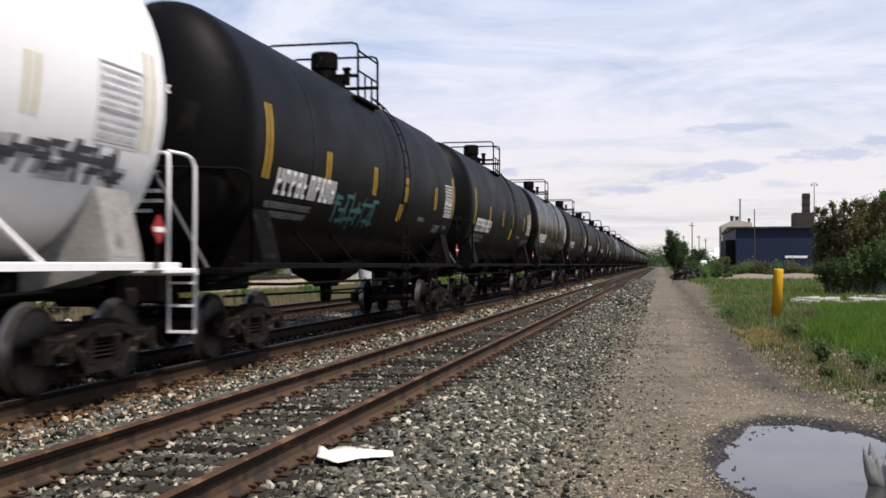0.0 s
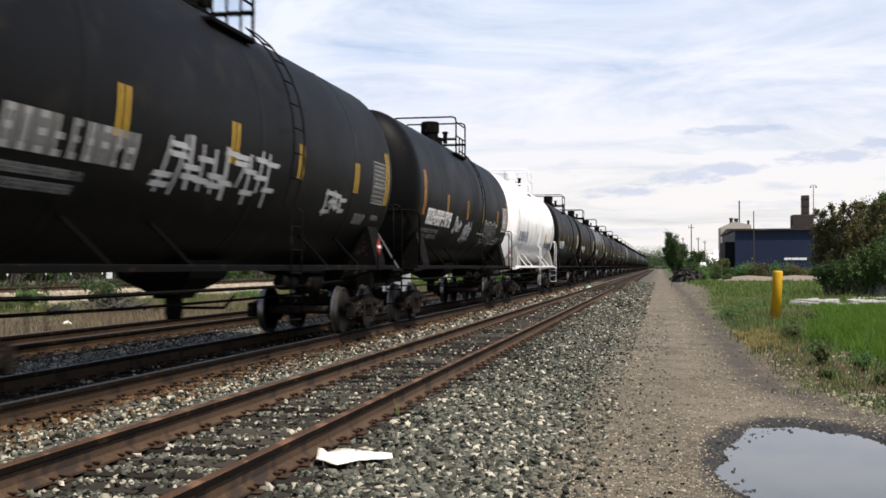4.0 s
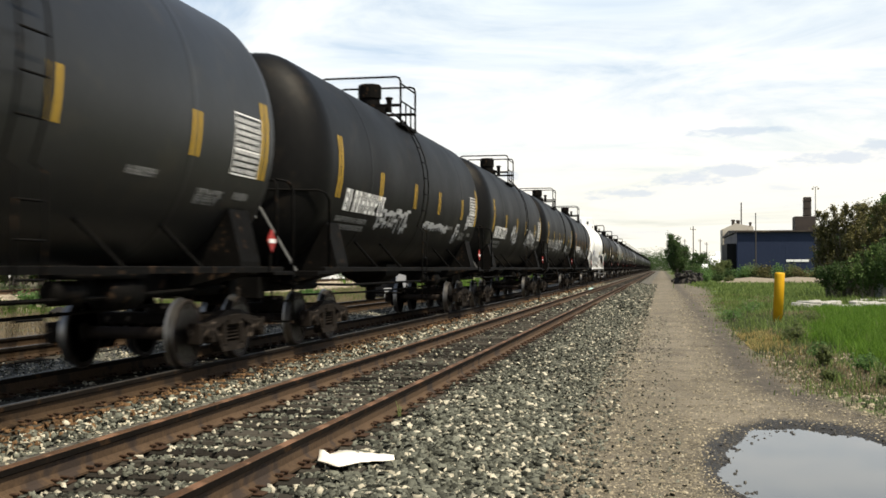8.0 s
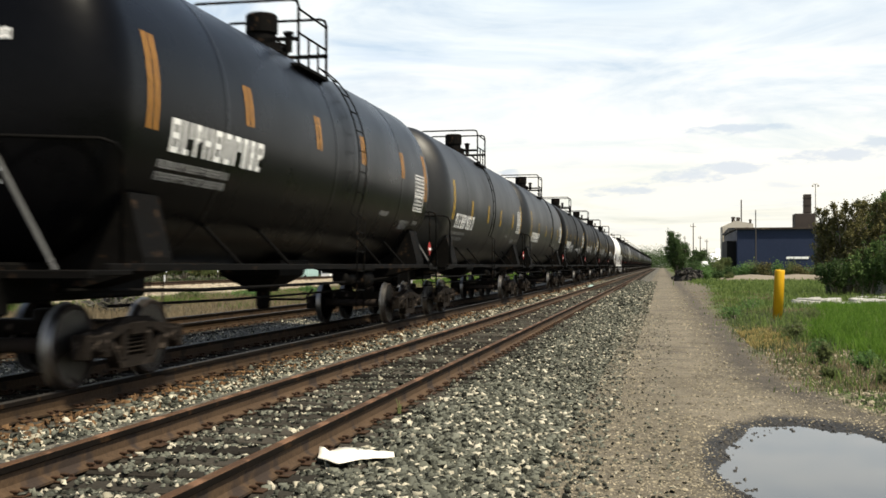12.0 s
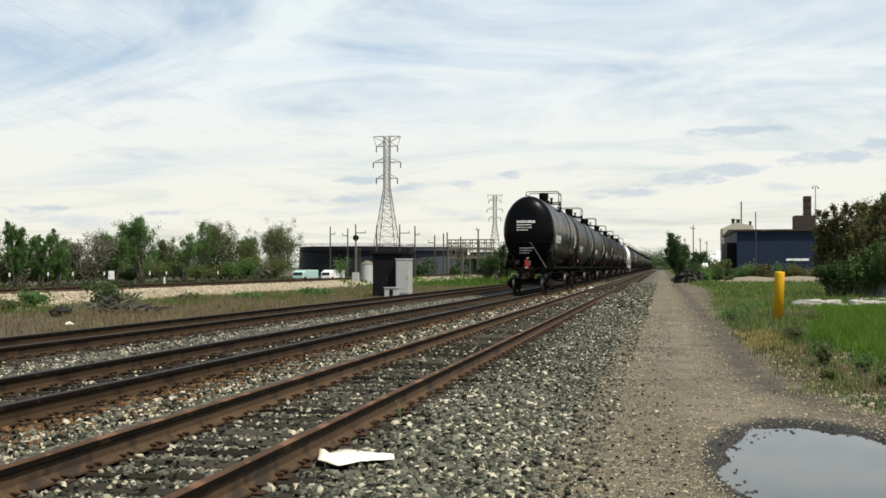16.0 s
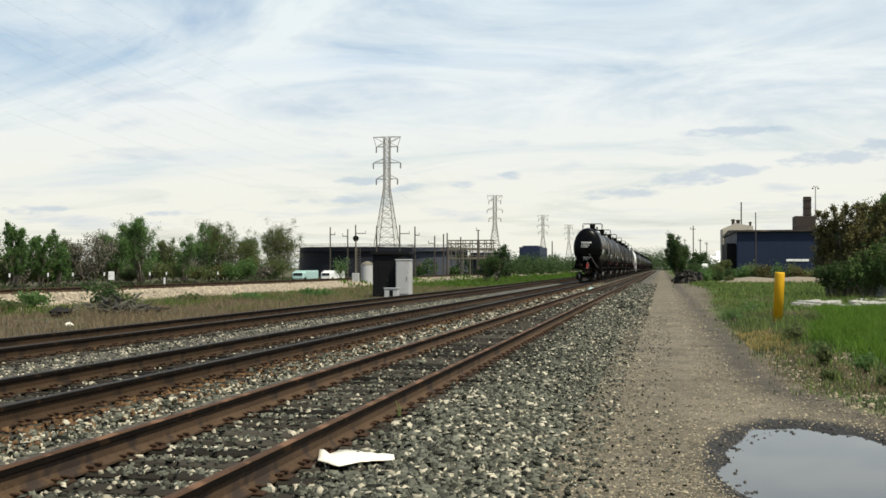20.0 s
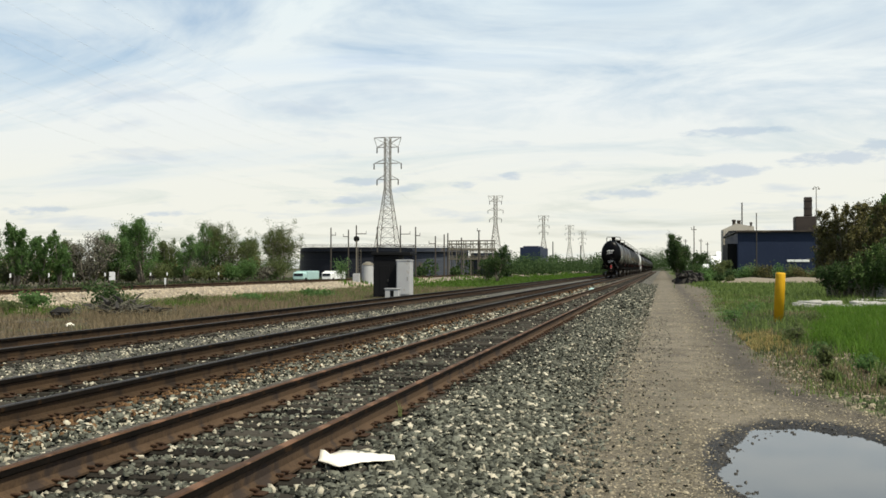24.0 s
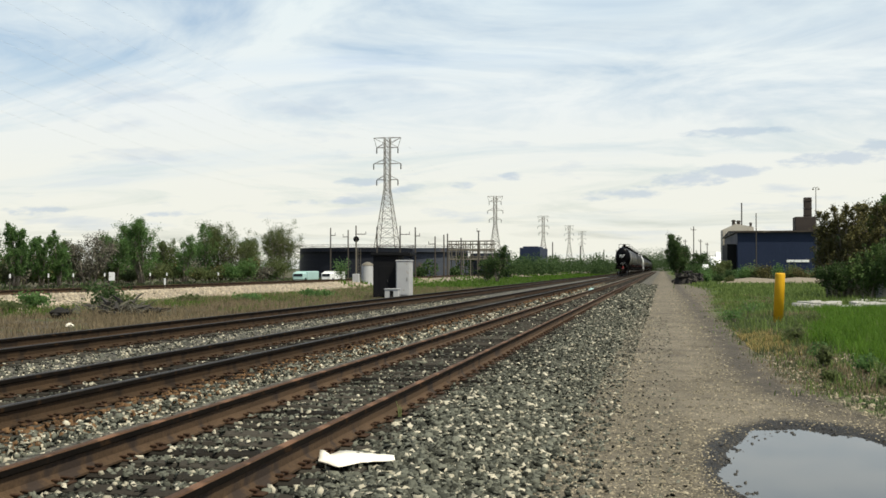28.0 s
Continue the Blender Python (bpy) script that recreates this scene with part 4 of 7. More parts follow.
def car_meshes(white):
    """All meshes that cars of one livery share."""
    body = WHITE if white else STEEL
    M = {}
    t = tank_geo()
    for nm, mt in (("BLACK", BLACK), ("GLOSS", GLOSS), ("GREYBLACK", GREYBLACK), ("FADED", FADED), ("WHITE", WHITE)):
        M["tank_" + nm] = t.mesh("tank", mt, True)
    g = Geo()                                             # side sill: a long angle with a rolled edge, both ends
    g.box(1.32, 1.40, -8.0, 8.0, 1.27, 1.35, bevel=0.012)
    g.box(1.20, 1.40, -8.0, 8.0, 1.265, 1.285)
    M["side_sill"] = g.mesh("side_sill", body)
    g = Geo()                                             # stub centre sill with draft pocket
    g.box(-0.28, 0.28, 5.0, 8.5, 0.92, 1.36, bevel=0.03)
    g.box(-0.42, 0.42, 8.25, 8.55, 0.80, 1.28, bevel=0.03)
    M["centre_sill"] = g.mesh("centre_sill", STEEL)
    g = Geo()                                             # coupler with knuckle
    g.box(-0.10, 0.10, 8.4, 8.78, 0.80, 0.97, bevel=0.02)
    g.box(-0.19, 0.06, 8.74, 9.0, 0.74, 1.02, bevel=0.04)
    g.box(0.06, 0.18, 8.80, 9.05, 0.74, 1.02, bevel=0.04)
    g.tube([(0.19, 8.5, 0.86), (0.24, 8.75, 0.66), (0.2, 9.0, 0.58)], 0.025, 6)
    M["coupler"] = g.mesh("coupler", TRUCK)
    g = Geo()                                             # end platform
    g.box(-1.42, 1.42, 7.55, 8.45, 1.22, 1.28, bevel=0.01)
    g.box(-1.42, 1.42, 8.38, 8.45, 1.19, 1.28, bevel=0.01)
    M["end_platform"] = g.mesh("end_platform", body)
    g = Geo()                                             # saddle: bolster box that widens up into the gussets
    g.loft([[(x, 6.45 + d, z) for x, z in q] for d, q in ((0.0, [(-1.34, 1.27), (-0.28, 1.0), (0.28, 1.0), (1.34, 1.27), (1.34, 1.42), (1.16, 2.15), (0.7, 1.65), (0, 1.5), (-0.7, 1.65), (-1.16, 2.15), (-1.34, 1.42)]),
                                                        (0.72, [(-1.34, 1.27), (-0.28, 1.0), (0.28, 1.0), (1.34, 1.27), (1.34, 1.42), (1.16, 2.15), (0.7, 1.65), (0, 1.5), (-0.7, 1.65), (-1.16, 2.15), (-1.34, 1.42)]))])
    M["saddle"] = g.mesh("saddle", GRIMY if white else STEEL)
    g = Geo()                                             # arched end handrail
    g.tube([(1.38, 7.72, 1.28), (1.38, 7.72, 2.50), (1.34, 7.80, 2.62), (1.24, 7.92, 2.66), (0.3, 8.38, 2.66), (-0.3, 8.38, 2.66), (-1.24, 7.92, 2.66), (-1.34, 7.80, 2.62), (-1.38, 7.72, 2.50), (-1.38, 7.72, 1.28)], 0.021, 6)
    M["end_handrail"] = g.mesh("end_handrail", body, True)
    g = Geo()
    g.tube([(1.40, 8.40, 0.55), (1.40, 8.40, 2.52), (1.38, 8.34, 2.62), (1.36, 8.22, 2.66), (1.34, 7.82, 2.66)], 0.021, 6)
    M["corner_handrail"] = g.mesh("corner_handrail", body, True)
    g = Geo()                                             # end steps
    for x in (1.05, 1.40):
        g.tube([(x, 8.42, 1.25), (x, 8.42, 0.48)], 0.018, 5)
    for z in (0.50, 0.82, 1.10):
        g.box(1.05, 1.40, 8.37, 8.44, z - 0.015, z + 0.015)
    M["end_steps"] = g.mesh("end_steps", body)
    g = Geo()                                             # side ladder up to the platform: stiles, then rungs
    for dy in (-0.24, 0.24):
        g.tube([(1.44, 1.25 + dy, 0.42), (1.46, 1.25 + dy, 2.2)] + [shell(p, 1.25 + dy, 0.12) for p in range(-28, 72, 10)], 0.015, 5)
    M["side_ladder"] = g.mesh("side_ladder", body, True)
    g = Geo()
    g.tube([(0, 1.01, 0), (0, 1.49, 0)], 0.014, 5)
    M["rung"] = g.mesh("rung", body, True)
    top = TZ + TB
    g = Geo()                                             # top platform: grated walkways low on both shoulders, joined across
    deck = 4.72
    g.box(0.62, 1.02, -0.97, 0.64, deck - 0.03, deck + 0.04, bevel=0.012)
    M["walkway"] = g.mesh("walkway", body)
    g = Geo()
    g.box(-1.0, 1.0, 0.60, 0.64, top - 0.02, top + 0.05)
    M["cross_bar"] = g.mesh("cross_bar", body)
    g = Geo()
    g.box(0.90, 0.95, 0.42, 0.47, deck - 0.42, deck - 0.03)
    M["bracket"] = g.mesh("bracket", body)
    g = Geo()                                             # hoops of the safety railing
    rt = 5.84
    for y in (-0.93, 0.60):
        g.tube([(-0.98, y, deck), (-0.98, y, rt - 0.12), (-0.95, y, rt - 0.03), (-0.86, y, rt), (0.86, y, rt), (0.95, y, rt - 0.03), (0.98, y, rt - 0.12), (0.98, y, deck)], 0.026, 6)
    for y in (-0.40, 0.12):
        g.tube([(0.98, y, deck), (0.98, y, deck + 0.55)], 0.02, 6)
    for z in (deck + 0.55, rt - 0.16):
        g.tube([(0.98, -0.93, z), (0.98, 0.60, z)], 0.02, 6)
        g.tube([(-0.98, -0.93, z), (-0.98, 0.60, z)], 0.02, 6)
    M["safety_railing"] = g.mesh("safety_railing", body, True)
    g = Geo()                                             # valve bonnet
    g.lathe([(top - 0.02, 0.36), (top + 0.1, 0.36), (top + 0.1, 0.27), (top + 0.30, 0.25), (top + 0.32, 0.285), (top + 0.62, 0.285), (top + 0.66, 0.25), (top + 0.67, 0.05)], (0, -0.10, 0), "z", 20)
    for k in range(8):
        a = k * math.pi / 4
        g.lathe([(top + 0.08, 0.03), (top + 0.16, 0.03)], (0.33 * math.cos(a), -0.10 + 0.33 * math.sin(a), 0), "z", 6)
    M["valve_bonnet"] = g.mesh("valve_bonnet", WHITE if white else STEEL, False)
    g = Geo()                                             # hatch and smaller valves
    g.lathe([(top, 0.26), (top + 0.16, 0.26), (top + 0.16, 0.30), (top + 0.22, 0.30), (top + 0.26, 0.2), (top + 0.27, 0.02)], (0.0, 0.55, 0), "z", 16)
    g.lathe([(top, 0.07), (top + 0.3, 0.07), (top + 0.32, 0.1), (top + 0.36, 0.1), (top + 0.38, 0.02)], (0.45, 0.05, 0), "z", 10)
    g.lathe([(top, 0.06), (top + 0.24, 0.06), (top + 0.28, 0.09), (top + 0.30, 0.02)], (-0.45, -0.1, 0), "z", 10)
    M["hatch"] = g.mesh("hatch", STEEL, False)
    g = Geo()                                             # bottom outlet with skid
    g.loft([[(x * a, y * a2 + 0.0, z) for x, y in ((-0.6, -0.75), (0.6, -0.75), (0.6, 0.75), (-0.6, 0.75))] for a, a2, z in ((1.0, 1.0, 1.42), (0.9, 0.85, 1.15), (0.35, 0.4, 0.92), (0.3, 0.35, 0.86))])
    g.lathe([(0.55, 0.11), (0.62, 0.13), (0.9, 0.13)], (0, 0, 0), "z", 12)
    g.tube([(0.0, 0, 0.72), (0.75, 0.1, 0.72), (0.9, 0.1, 0.9)], 0.025, 6)
    M["bottom_outlet"] = g.mesh("bottom_outlet", STEEL)
    g = Geo()                                             # strut pair from sill to shell
    g.tube([(1.34, 0.30, 1.32), shell(-47, -0.06, 0.0)], 0.026, 6)
    M["strut"] = g.mesh("strut", body)
    g = Geo()                                             # brake rods and air line under the tank
    g.tube([(0.25, -6.0, 0.82), (0.25, -2.0, 0.78), (0.25, 2.0, 0.78), (0.25, 6.0, 0.82)], 0.022, 5)
    g.tube([(0.6, -7.6, 1.05), (0.62, -4, 0.98), (0.62, 4, 0.98), (0.6, 7.6, 1.05)], 0.03, 6)
    M["brake_rod"] = g.mesh("brake_rod", STEEL)
    g = Geo()                                             # brake cylinder and reservoir
    g.lathe([(-0.4, 0.05), (-0.38, 0.19), (0.38, 0.19), (0.4, 0.05)], (0.55, 4.5, 1.02), "y", 14)
    g.lathe([(-0.3, 0.05), (-0.28, 0.14), (0.28, 0.14), (0.3, 0.05)], (0.55, 3.3, 1.05), "y", 14)
    g.box(0.35, 0.75, 3.1, 4.9, 1.2, 1.3)
    M["brake_cylinder"] = g.mesh("brake_cylinder", STEEL, True)
    g = Geo()                                             # diamond placard in its holder
    g.loft([[(1.46, -0.17, 1.72), (1.46, 0, 1.55), (1.46, 0.17, 1.72), (1.46, 0, 1.89)], [(1.475, -0.17, 1.72), (1.475, 0, 1.55), (1.475, 0.17, 1.72), (1.475, 0, 1.89)]])
    g.loft([[(1.472, -0.12, 1.69), (1.472, 0.12, 1.69), (1.472, 0.12, 1.75), (1.472, -0.12, 1.75)], [(1.480, -0.12, 1.69), (1.480, 0.12, 1.69), (1.480, 0.12, 1.75), (1.480, -0.12, 1.75)]], 1)
    g.tube([(1.44, 0, 1.28), (1.45, 0, 1.6)], 0.02, 5, 2)
    M["placard"] = g.mesh("placard", [REDPLATE, WHITEPLATE, STEEL])
    g = Geo()                                             # diagonal brace rods at the end
    g.tube([(-0.18, 8.30, 2.62), (-1.03, 8.42, 1.28)], 0.024, 6)
    g.tube([(-0.12, 8.28, 2.60), (-0.26, 8.28, 2.60)], 0.02, 5)
    M["end_brace"] = g.mesh("end_brace", body if white else BRACE)
    g = Geo()                                             # brake cylinder on the end platform
    g.lathe([(-0.34, 0.05), (-0.32, 0.20), (0.30, 0.20), (0.34, 0.05)], (0.75, 8.15, 1.50), "x", 14)
    g.box(0.5, 1.0, 8.0, 8.3, 1.27, 1.34)
    M["end_cylinder"] = g.mesh("end_cylinder", STEEL, True)
    g = Geo()                                             # hand brake wheel
    rim = [(0.75 + 0.25 * math.cos(a), 8.36, 1.95 + 0.25 * math.sin(a)) for a in np.linspace(0, 2 * math.pi, 17)]
    g.tube(rim, 0.018, 5)
    for k in range(3):
        a = k * 2.094
        g.tube([(0.75, 8.36, 1.95), (0.75 + 0.25 * math.cos(a), 8.36, 1.95 + 0.25 * math.sin(a))], 0.012, 4)
    g.tube([(0.75, 8.35, 1.28), (0.75, 8.35, 1.95)], 0.03, 6)
    M["brake_wheel"] = g.mesh("brake_wheel", body, True)
    return M


GRIMY = mat("grimy_white_steel", (0.10, 0.095, 0.085), (0.34, 0.33, 0.31), 0.6, scale=2, fine=20, bump=0.05, spot=((0.05, 0.045, 0.04), 0.15, 2.5))
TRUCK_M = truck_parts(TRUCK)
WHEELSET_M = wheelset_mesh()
M_BLACK, M_WHITE = car_meshes(False), car_meshes(True)
TURN = pose(0, 0, 0, 0, 0, 180)


def rear_marker(car):
    """The flashing rear-end device hung on the last coupler."""
    g = Geo(); g.box(-0.06, 0.15, -9.02, -8.78, 1.22, 1.70, bevel=0.03); box = part("rear_marker", g, REDPLATE, car, "red rear-end marker box on the coupler")
    g = Geo(); g.box(-0.03, 0.12, -9.035, -9.015, 1.26, 1.34, bevel=0.004); part("reflector", g, STENCIL_DULL, box)
    g = Geo(); g.box(-0.04, 0.20, -8.99, -8.80, 1.70, 1.86, bevel=0.03); part("lamp_housing", g, STEEL, box)
    g = Geo(); g.lathe([(-0.05, 0.05), (0.0, 0.055), (0.02, 0.04)], (0.1, -8.985, 1.79), "y", 14); part("lamp_lens", g, STENCIL_DULL, box)
    g = Geo(); g.box(0.15, 0.24, -8.98, -8.82, 1.40, 1.66, bevel=0.02); part("battery_case", g, BRACE, box)
    g = Geo(); g.tube([(0.0, -8.88, 1.86), (0.0, -8.88, 2.02)], 0.012, 5); part("antenna", g, STEEL, box)
    g = Geo(); g.box(-0.05, 0.05, -8.95, -8.80, 0.98, 1.25, bevel=0.01); part("clamp", g, STEEL, box)
    g = Geo(); g.tube([(-0.15, -8.9, 1.3), (-0.28, -8.95, 0.95), (-0.22, -8.98, 0.62), (-0.05, -9.0, 0.66)], 0.022, 6); part("air_hose", g, STEEL, box)


def loops(g, y0, y1, z0, z1, rng, n=12, t=0.022):
    """Tall sprayed loops side by side, leaning forwards, with a few long tails across them."""
    lean = 0.14
    w = (y1 - y0) / n
    mid = z0 + (z1 - z0) * 0.42
    for k in range(n):
        y = y0 + k * w
        top = z1 - 0.10 * math.sin(k * 0.9) ** 2
        for d, a, b in ((0.0, mid, top), (w * 0.55, mid + 0.1, top - 0.02), (w * 0.2, z0 + rng.uniform(0, 0.2), mid), (-w * 0.3, z0 + rng.uniform(0, 0.25), mid + 0.06)):
            patch(g, y + d, y + d + t, a, b, 0.006 + k * 0.0003, skew=lean * (b - a) / (z1 - z0))
        patch(g, y + lean, y + lean + w * 0.6, top - 0.05, top, 0.0064 + k * 0.0003)
        if k % 2:
            patch(g, y - w * 0.4, y + w * 0.5, z0 + 0.12, z0 + 0.16, 0.0066 + k * 0.0003)
    patch(g, y0 - 0.9, y0 + 0.2, z0 + 0.38, z0 + 0.43, 0.012, skew=-0.04)
    patch(g, y1 - 0.3, y1 + 0.5, z0 + 0.12, z0 + 0.16, 0.012)
    patch(g, y1 - 0.2, y1 + 0.4, z0 + 0.24, z0 + 0.28, 0.012)


def scrawl(g, y0, y1, z0, z1, rng, strokes=9, side=1):
    """Hand-sprayed loops and slashes that follow the shell."""
    for k in range(strokes):
        y = y0 + (y1 - y0) * (k + 0.5) / strokes
        w = (y1 - y0) / strokes
        zt, zb = z1 - rng.uniform(0, 0.3) * (z1 - z0), z0 + rng.uniform(0, 0.3) * (z1 - z0)
        t = rng.uniform(0.05, 0.11)
        patch(g, y - t / 2, y + t / 2, zb, zt, 0.006 + k * 0.0004, side, skew=rng.uniform(-0.25, 0.4) * (z1 - z0))
        for q in range(2):
            zz = zb + (zt - zb) * rng.uniform(0.05, 0.95)
            patch(g, y - w * 0.5, y + w * 0.7, zz, min(zz + 0.07, z1), 0.0062 + k * 0.0004, side, skew=rng.uniform(-0.1, 0.1))


def decals(car, paint, seed, stripe, text, graffiti=(), panel=True, yellow_tag=False):
    rng = np.random.default_rng(seed)
    high = 0.27 if seed == 93 else 0.0                    # the last car carries its marks higher
    for y, long in ((-7.0, True), (-4.1, False), (-1.0, False), (1.75, False), (4.95, False), (7.25, True)):
        z0, z1 = (2.60 + high, 3.70 + high) if long else (2.72 + high * 2, 3.28 + high * 2)
        for d in (-0.115, 0.055):
            g = Geo()
            patch(g, y + d, y + d + 0.062, z0, z1)
            part("reflective_strip", g, stripe, car)
    g = Geo()
    letters(g, -6.5, -3.5, 2.40 + high, 2.80 + high, rng)
    part("lettering", g, text, car)["kind"] = "stuff"
    g = Geo()
    for z, y0, y1 in ((2.20 + high, -6.7, -4.6), (2.06 + high, -6.7, -4.7), (2.38, 3.4, 4.1), (2.26, 5.3, 6.1), (2.16, 5.3, 6.0), (2.28, 6.5, 7.0)):
        letters(g, y0, y1, z, z + 0.095, rng, 0.25)
    part("stencil_text", g, STENCIL_DULL if text is not STENCIL_BLUE else STENCIL_DARK, car)["kind"] = "stuff"
    if panel:
        g = Geo()
        for k in range(9):
            letters(g, 6.20, 7.02, 2.64 + k * 0.085, 2.64 + k * 0.085 + 0.055, rng, 0.2)
        for y0, y1, z0, z1 in ((6.15, 6.17, 2.60, 3.44), (7.06, 7.08, 2.60, 3.44), (6.15, 7.08, 2.60, 2.62), (6.15, 7.08, 3.42, 3.44), (6.15, 7.08, 2.94, 2.96)):
            patch(g, y0, y1, z0, z1)
        part("test_panel", g, text if text is not STENCIL_BLUE else STENCIL_DARK, car)["kind"] = "stuff"
    g = Geo()                                             # lettering on the end facing back down the line
    for k, (w, h) in enumerate(((0.98, 0.12), (0.80, 0.05), (0.82, 0.05), (0.58, 0.05), (0.0, 0), (0, 0), (0.72, 0.045), (0.66, 0.045), (0.5, 0.045))):
        x = -0.57 if k < 5 else -0.42
        end = x + w
        z = 3.68 - k * 0.135 - (0.55 if k > 5 else 0)
        while x < end:
            ww = (h * 0.55) * rng.uniform(0.8, 1.2)
            head_patch(g, -1, x, x + ww * 0.35, z, z + h)
            if rng.random() < 0.8:
                head_patch(g, -1, x + ww * 0.65, x + ww, z, z + h)
            head_patch(g, -1, x + ww * 0.35, x + ww * 0.65, z, z + h * 0.3)
            head_patch(g, -1, x + ww * 0.35, x + ww * 0.65, z + h * 0.75, z + h)
            x += ww * 1.35
    part("end_lettering", g, text if text is not STENCIL_BLUE else STENCIL_DARK, car)["kind"] = "stuff"
    for y0, y1, z0, z1, m, n in graffiti:
        g = Geo()
        (loops if n < 0 else scrawl)(g, y0, y1, z0, z1, rng, abs(n))
        part("graffiti", g, m, car, "sprayed graffiti tag")["kind"] = "stuff"
    if yellow_tag:
        g = Geo()
        y, z = (3.3, 2.55) if paint == "WHITE" else (1.3, 2.3)
        patch(g, y, y + (0.6 if paint == "WHITE" else 0.3), z, z + 0.37)
        part("sticker", g, YELLOW, car, "yellow sticker")


def tank_car(index, paint="BLACK", label="", detail=True):
    white = paint == "WHITE"
    M = M_WHITE if white else M_BLACK
    car = thing("tank_car", MAIN, TRAIN_START + index * CAR_PITCH, 0, label, "tank car", "tank cars of the train")
    part("tank", M["tank_" + paint], None, car)
    for nm in ("safety_railing", "valve_bonnet", "hatch", "bottom_outlet", "brake_rod", "brake_cylinder"):
        part(nm, M[nm], None, car)
    for turn in (Matrix(), TURN):
        for nm in ("walkway", "side_sill", "centre_sill", "coupler", "end_platform", "saddle", "end_handrail", "corner_handrail", "end_steps", "end_brace"):
            part(nm, M[nm], None, car, at=turn)
    for y in (0, -1.57):
        part("cross_bar", M["cross_bar"], None, car, at=pose(0, y, 0))
        part("bracket", M["bracket"], None, car, at=pose(0, y + (0.3 if y else 0), 0))
    ladder = part("side_ladder", M["side_ladder"], None, car, at=pose(0, {-6: -1.8, -4: -1.7, 0: -1.3}.get(index, 0), 0))
    steps = [(1.45, z) for z in np.arange(0.5, 2.3, 0.36)] + [(shell(p, 0, 0.12)[0], shell(p, 0, 0.12)[2]) for p in range(-16, 72, 11)]
    for x, z in steps if index < 6 else ():
        part("rung", M["rung"], None, ladder, at=pose(x, 0, z))
    part("side_ladder", M["side_ladder"], None, car, at=TURN)
    part("brake_wheel", M["brake_wheel"], None, car, at=TURN)
    if detail:
        for y in (-4.6, -2.6, 2.9, 4.9):
            part("strut", M["strut"], None, car, at=pose(0, y, 0))
        part("placard", M["placard"], None, car, at=pose(0, 6.2 if index == -2 else 7.3, 0))
    if index == -7:
        rear_marker(car)
    if index < 8:
        part("end_cylinder", M["end_cylinder"], None, car, at=TURN)
    for s in (-1, 1):
        tr = part("truck", TRUCK_M["bolster"], None, car, at=pose(0, s * 6.8, 0))
        for x in (-1.02, 1.02):
            part("side_frame", TRUCK_M["side_frame"], None, tr, at=pose(x, 0, 0))
            if detail:
                for y in (-0.16, 0.0, 0.16):
                    part("spring", TRUCK_M["spring"], None, tr, at=pose(x, y, 0))
                for y in (-0.89, 0.89):
                    part("bearing", TRUCK_M["bearing"], None, tr, at=pose(x, y, 0.457, 0, 0, 0 if x > 0 else 180))
        if detail:
            part("brake_beam", TRUCK_M["brake_beam"], None, tr)
        for y in (-0.89, 0.89):
            part("wheelset", WHEELSET_M, None, tr, at=pose(0, y, 0.457))
    return car


TRAIN = {}
BLK = "black tank car with %s, rolling"
G1 = [(-2.9, -1.7, 2.25, 2.75, GRAFFITI, 6), (-1.3, -0.1, 2.0, 2.7, GRAFFITI, 7), (2.2, 5.0, 1.98, 2.86, GRAFFITI, -10)]
G2 = [(-2.4, -0.7, 2.2, 3.0, GRAFFITI, 6), (2.0, 5.4, 2.2, 3.0, GRAFFITI, 12)]
G3 = [(-4.0, -1.3, 2.1, 2.65, GRAFFITI, 10), (0.3, 3.3, 2.25, 2.5, GRAFFITI, 10), (4.4, 5.0, 2.0, 2.7, GRAFFITI, 3), (5.8, 6.2, 2.4, 2.9, GRAFFITI, 3)]
SPECS = {
    -7: ("GLOSS", "glossy paint and orange strips, last one", ORANGE, STENCIL, [], True, False),
    -6: ("FADED", "faded paint and yellow strips", YELLOW, STENCIL, [], True, False),
    -5: ("FADED", "faded paint and white test panel", YELLOW, STENCIL, [], True, False),
    -4: ("GREYBLACK", "silver graffiti along the flank", YELLOW, STENCIL, G3, True, False),
    -3: ("GREYBLACK", "two silver graffiti tags", YELLOW, STENCIL, G2, True, False),
    -2: ("GREYBLACK", "a large silver graffiti tag", YELLOW, STENCIL_DULL, [(-3.2, 0.6, 2.2, 3.0, GRAFFITI, 10), (3.2, 4.4, 2.2, 2.7, GRAFFITI, 4)], True, False),
    -1: ("BLACK", "orange strips and small graffiti tags", ORANGE, STENCIL, G1, True, False),
    1: ("BLACK", "yellow strips and faded teal graffiti", YELLOW, STENCIL, [(-3.4, -0.6, 2.0, 2.7, GRAFFITI_TEAL, 8)], True, True),
}


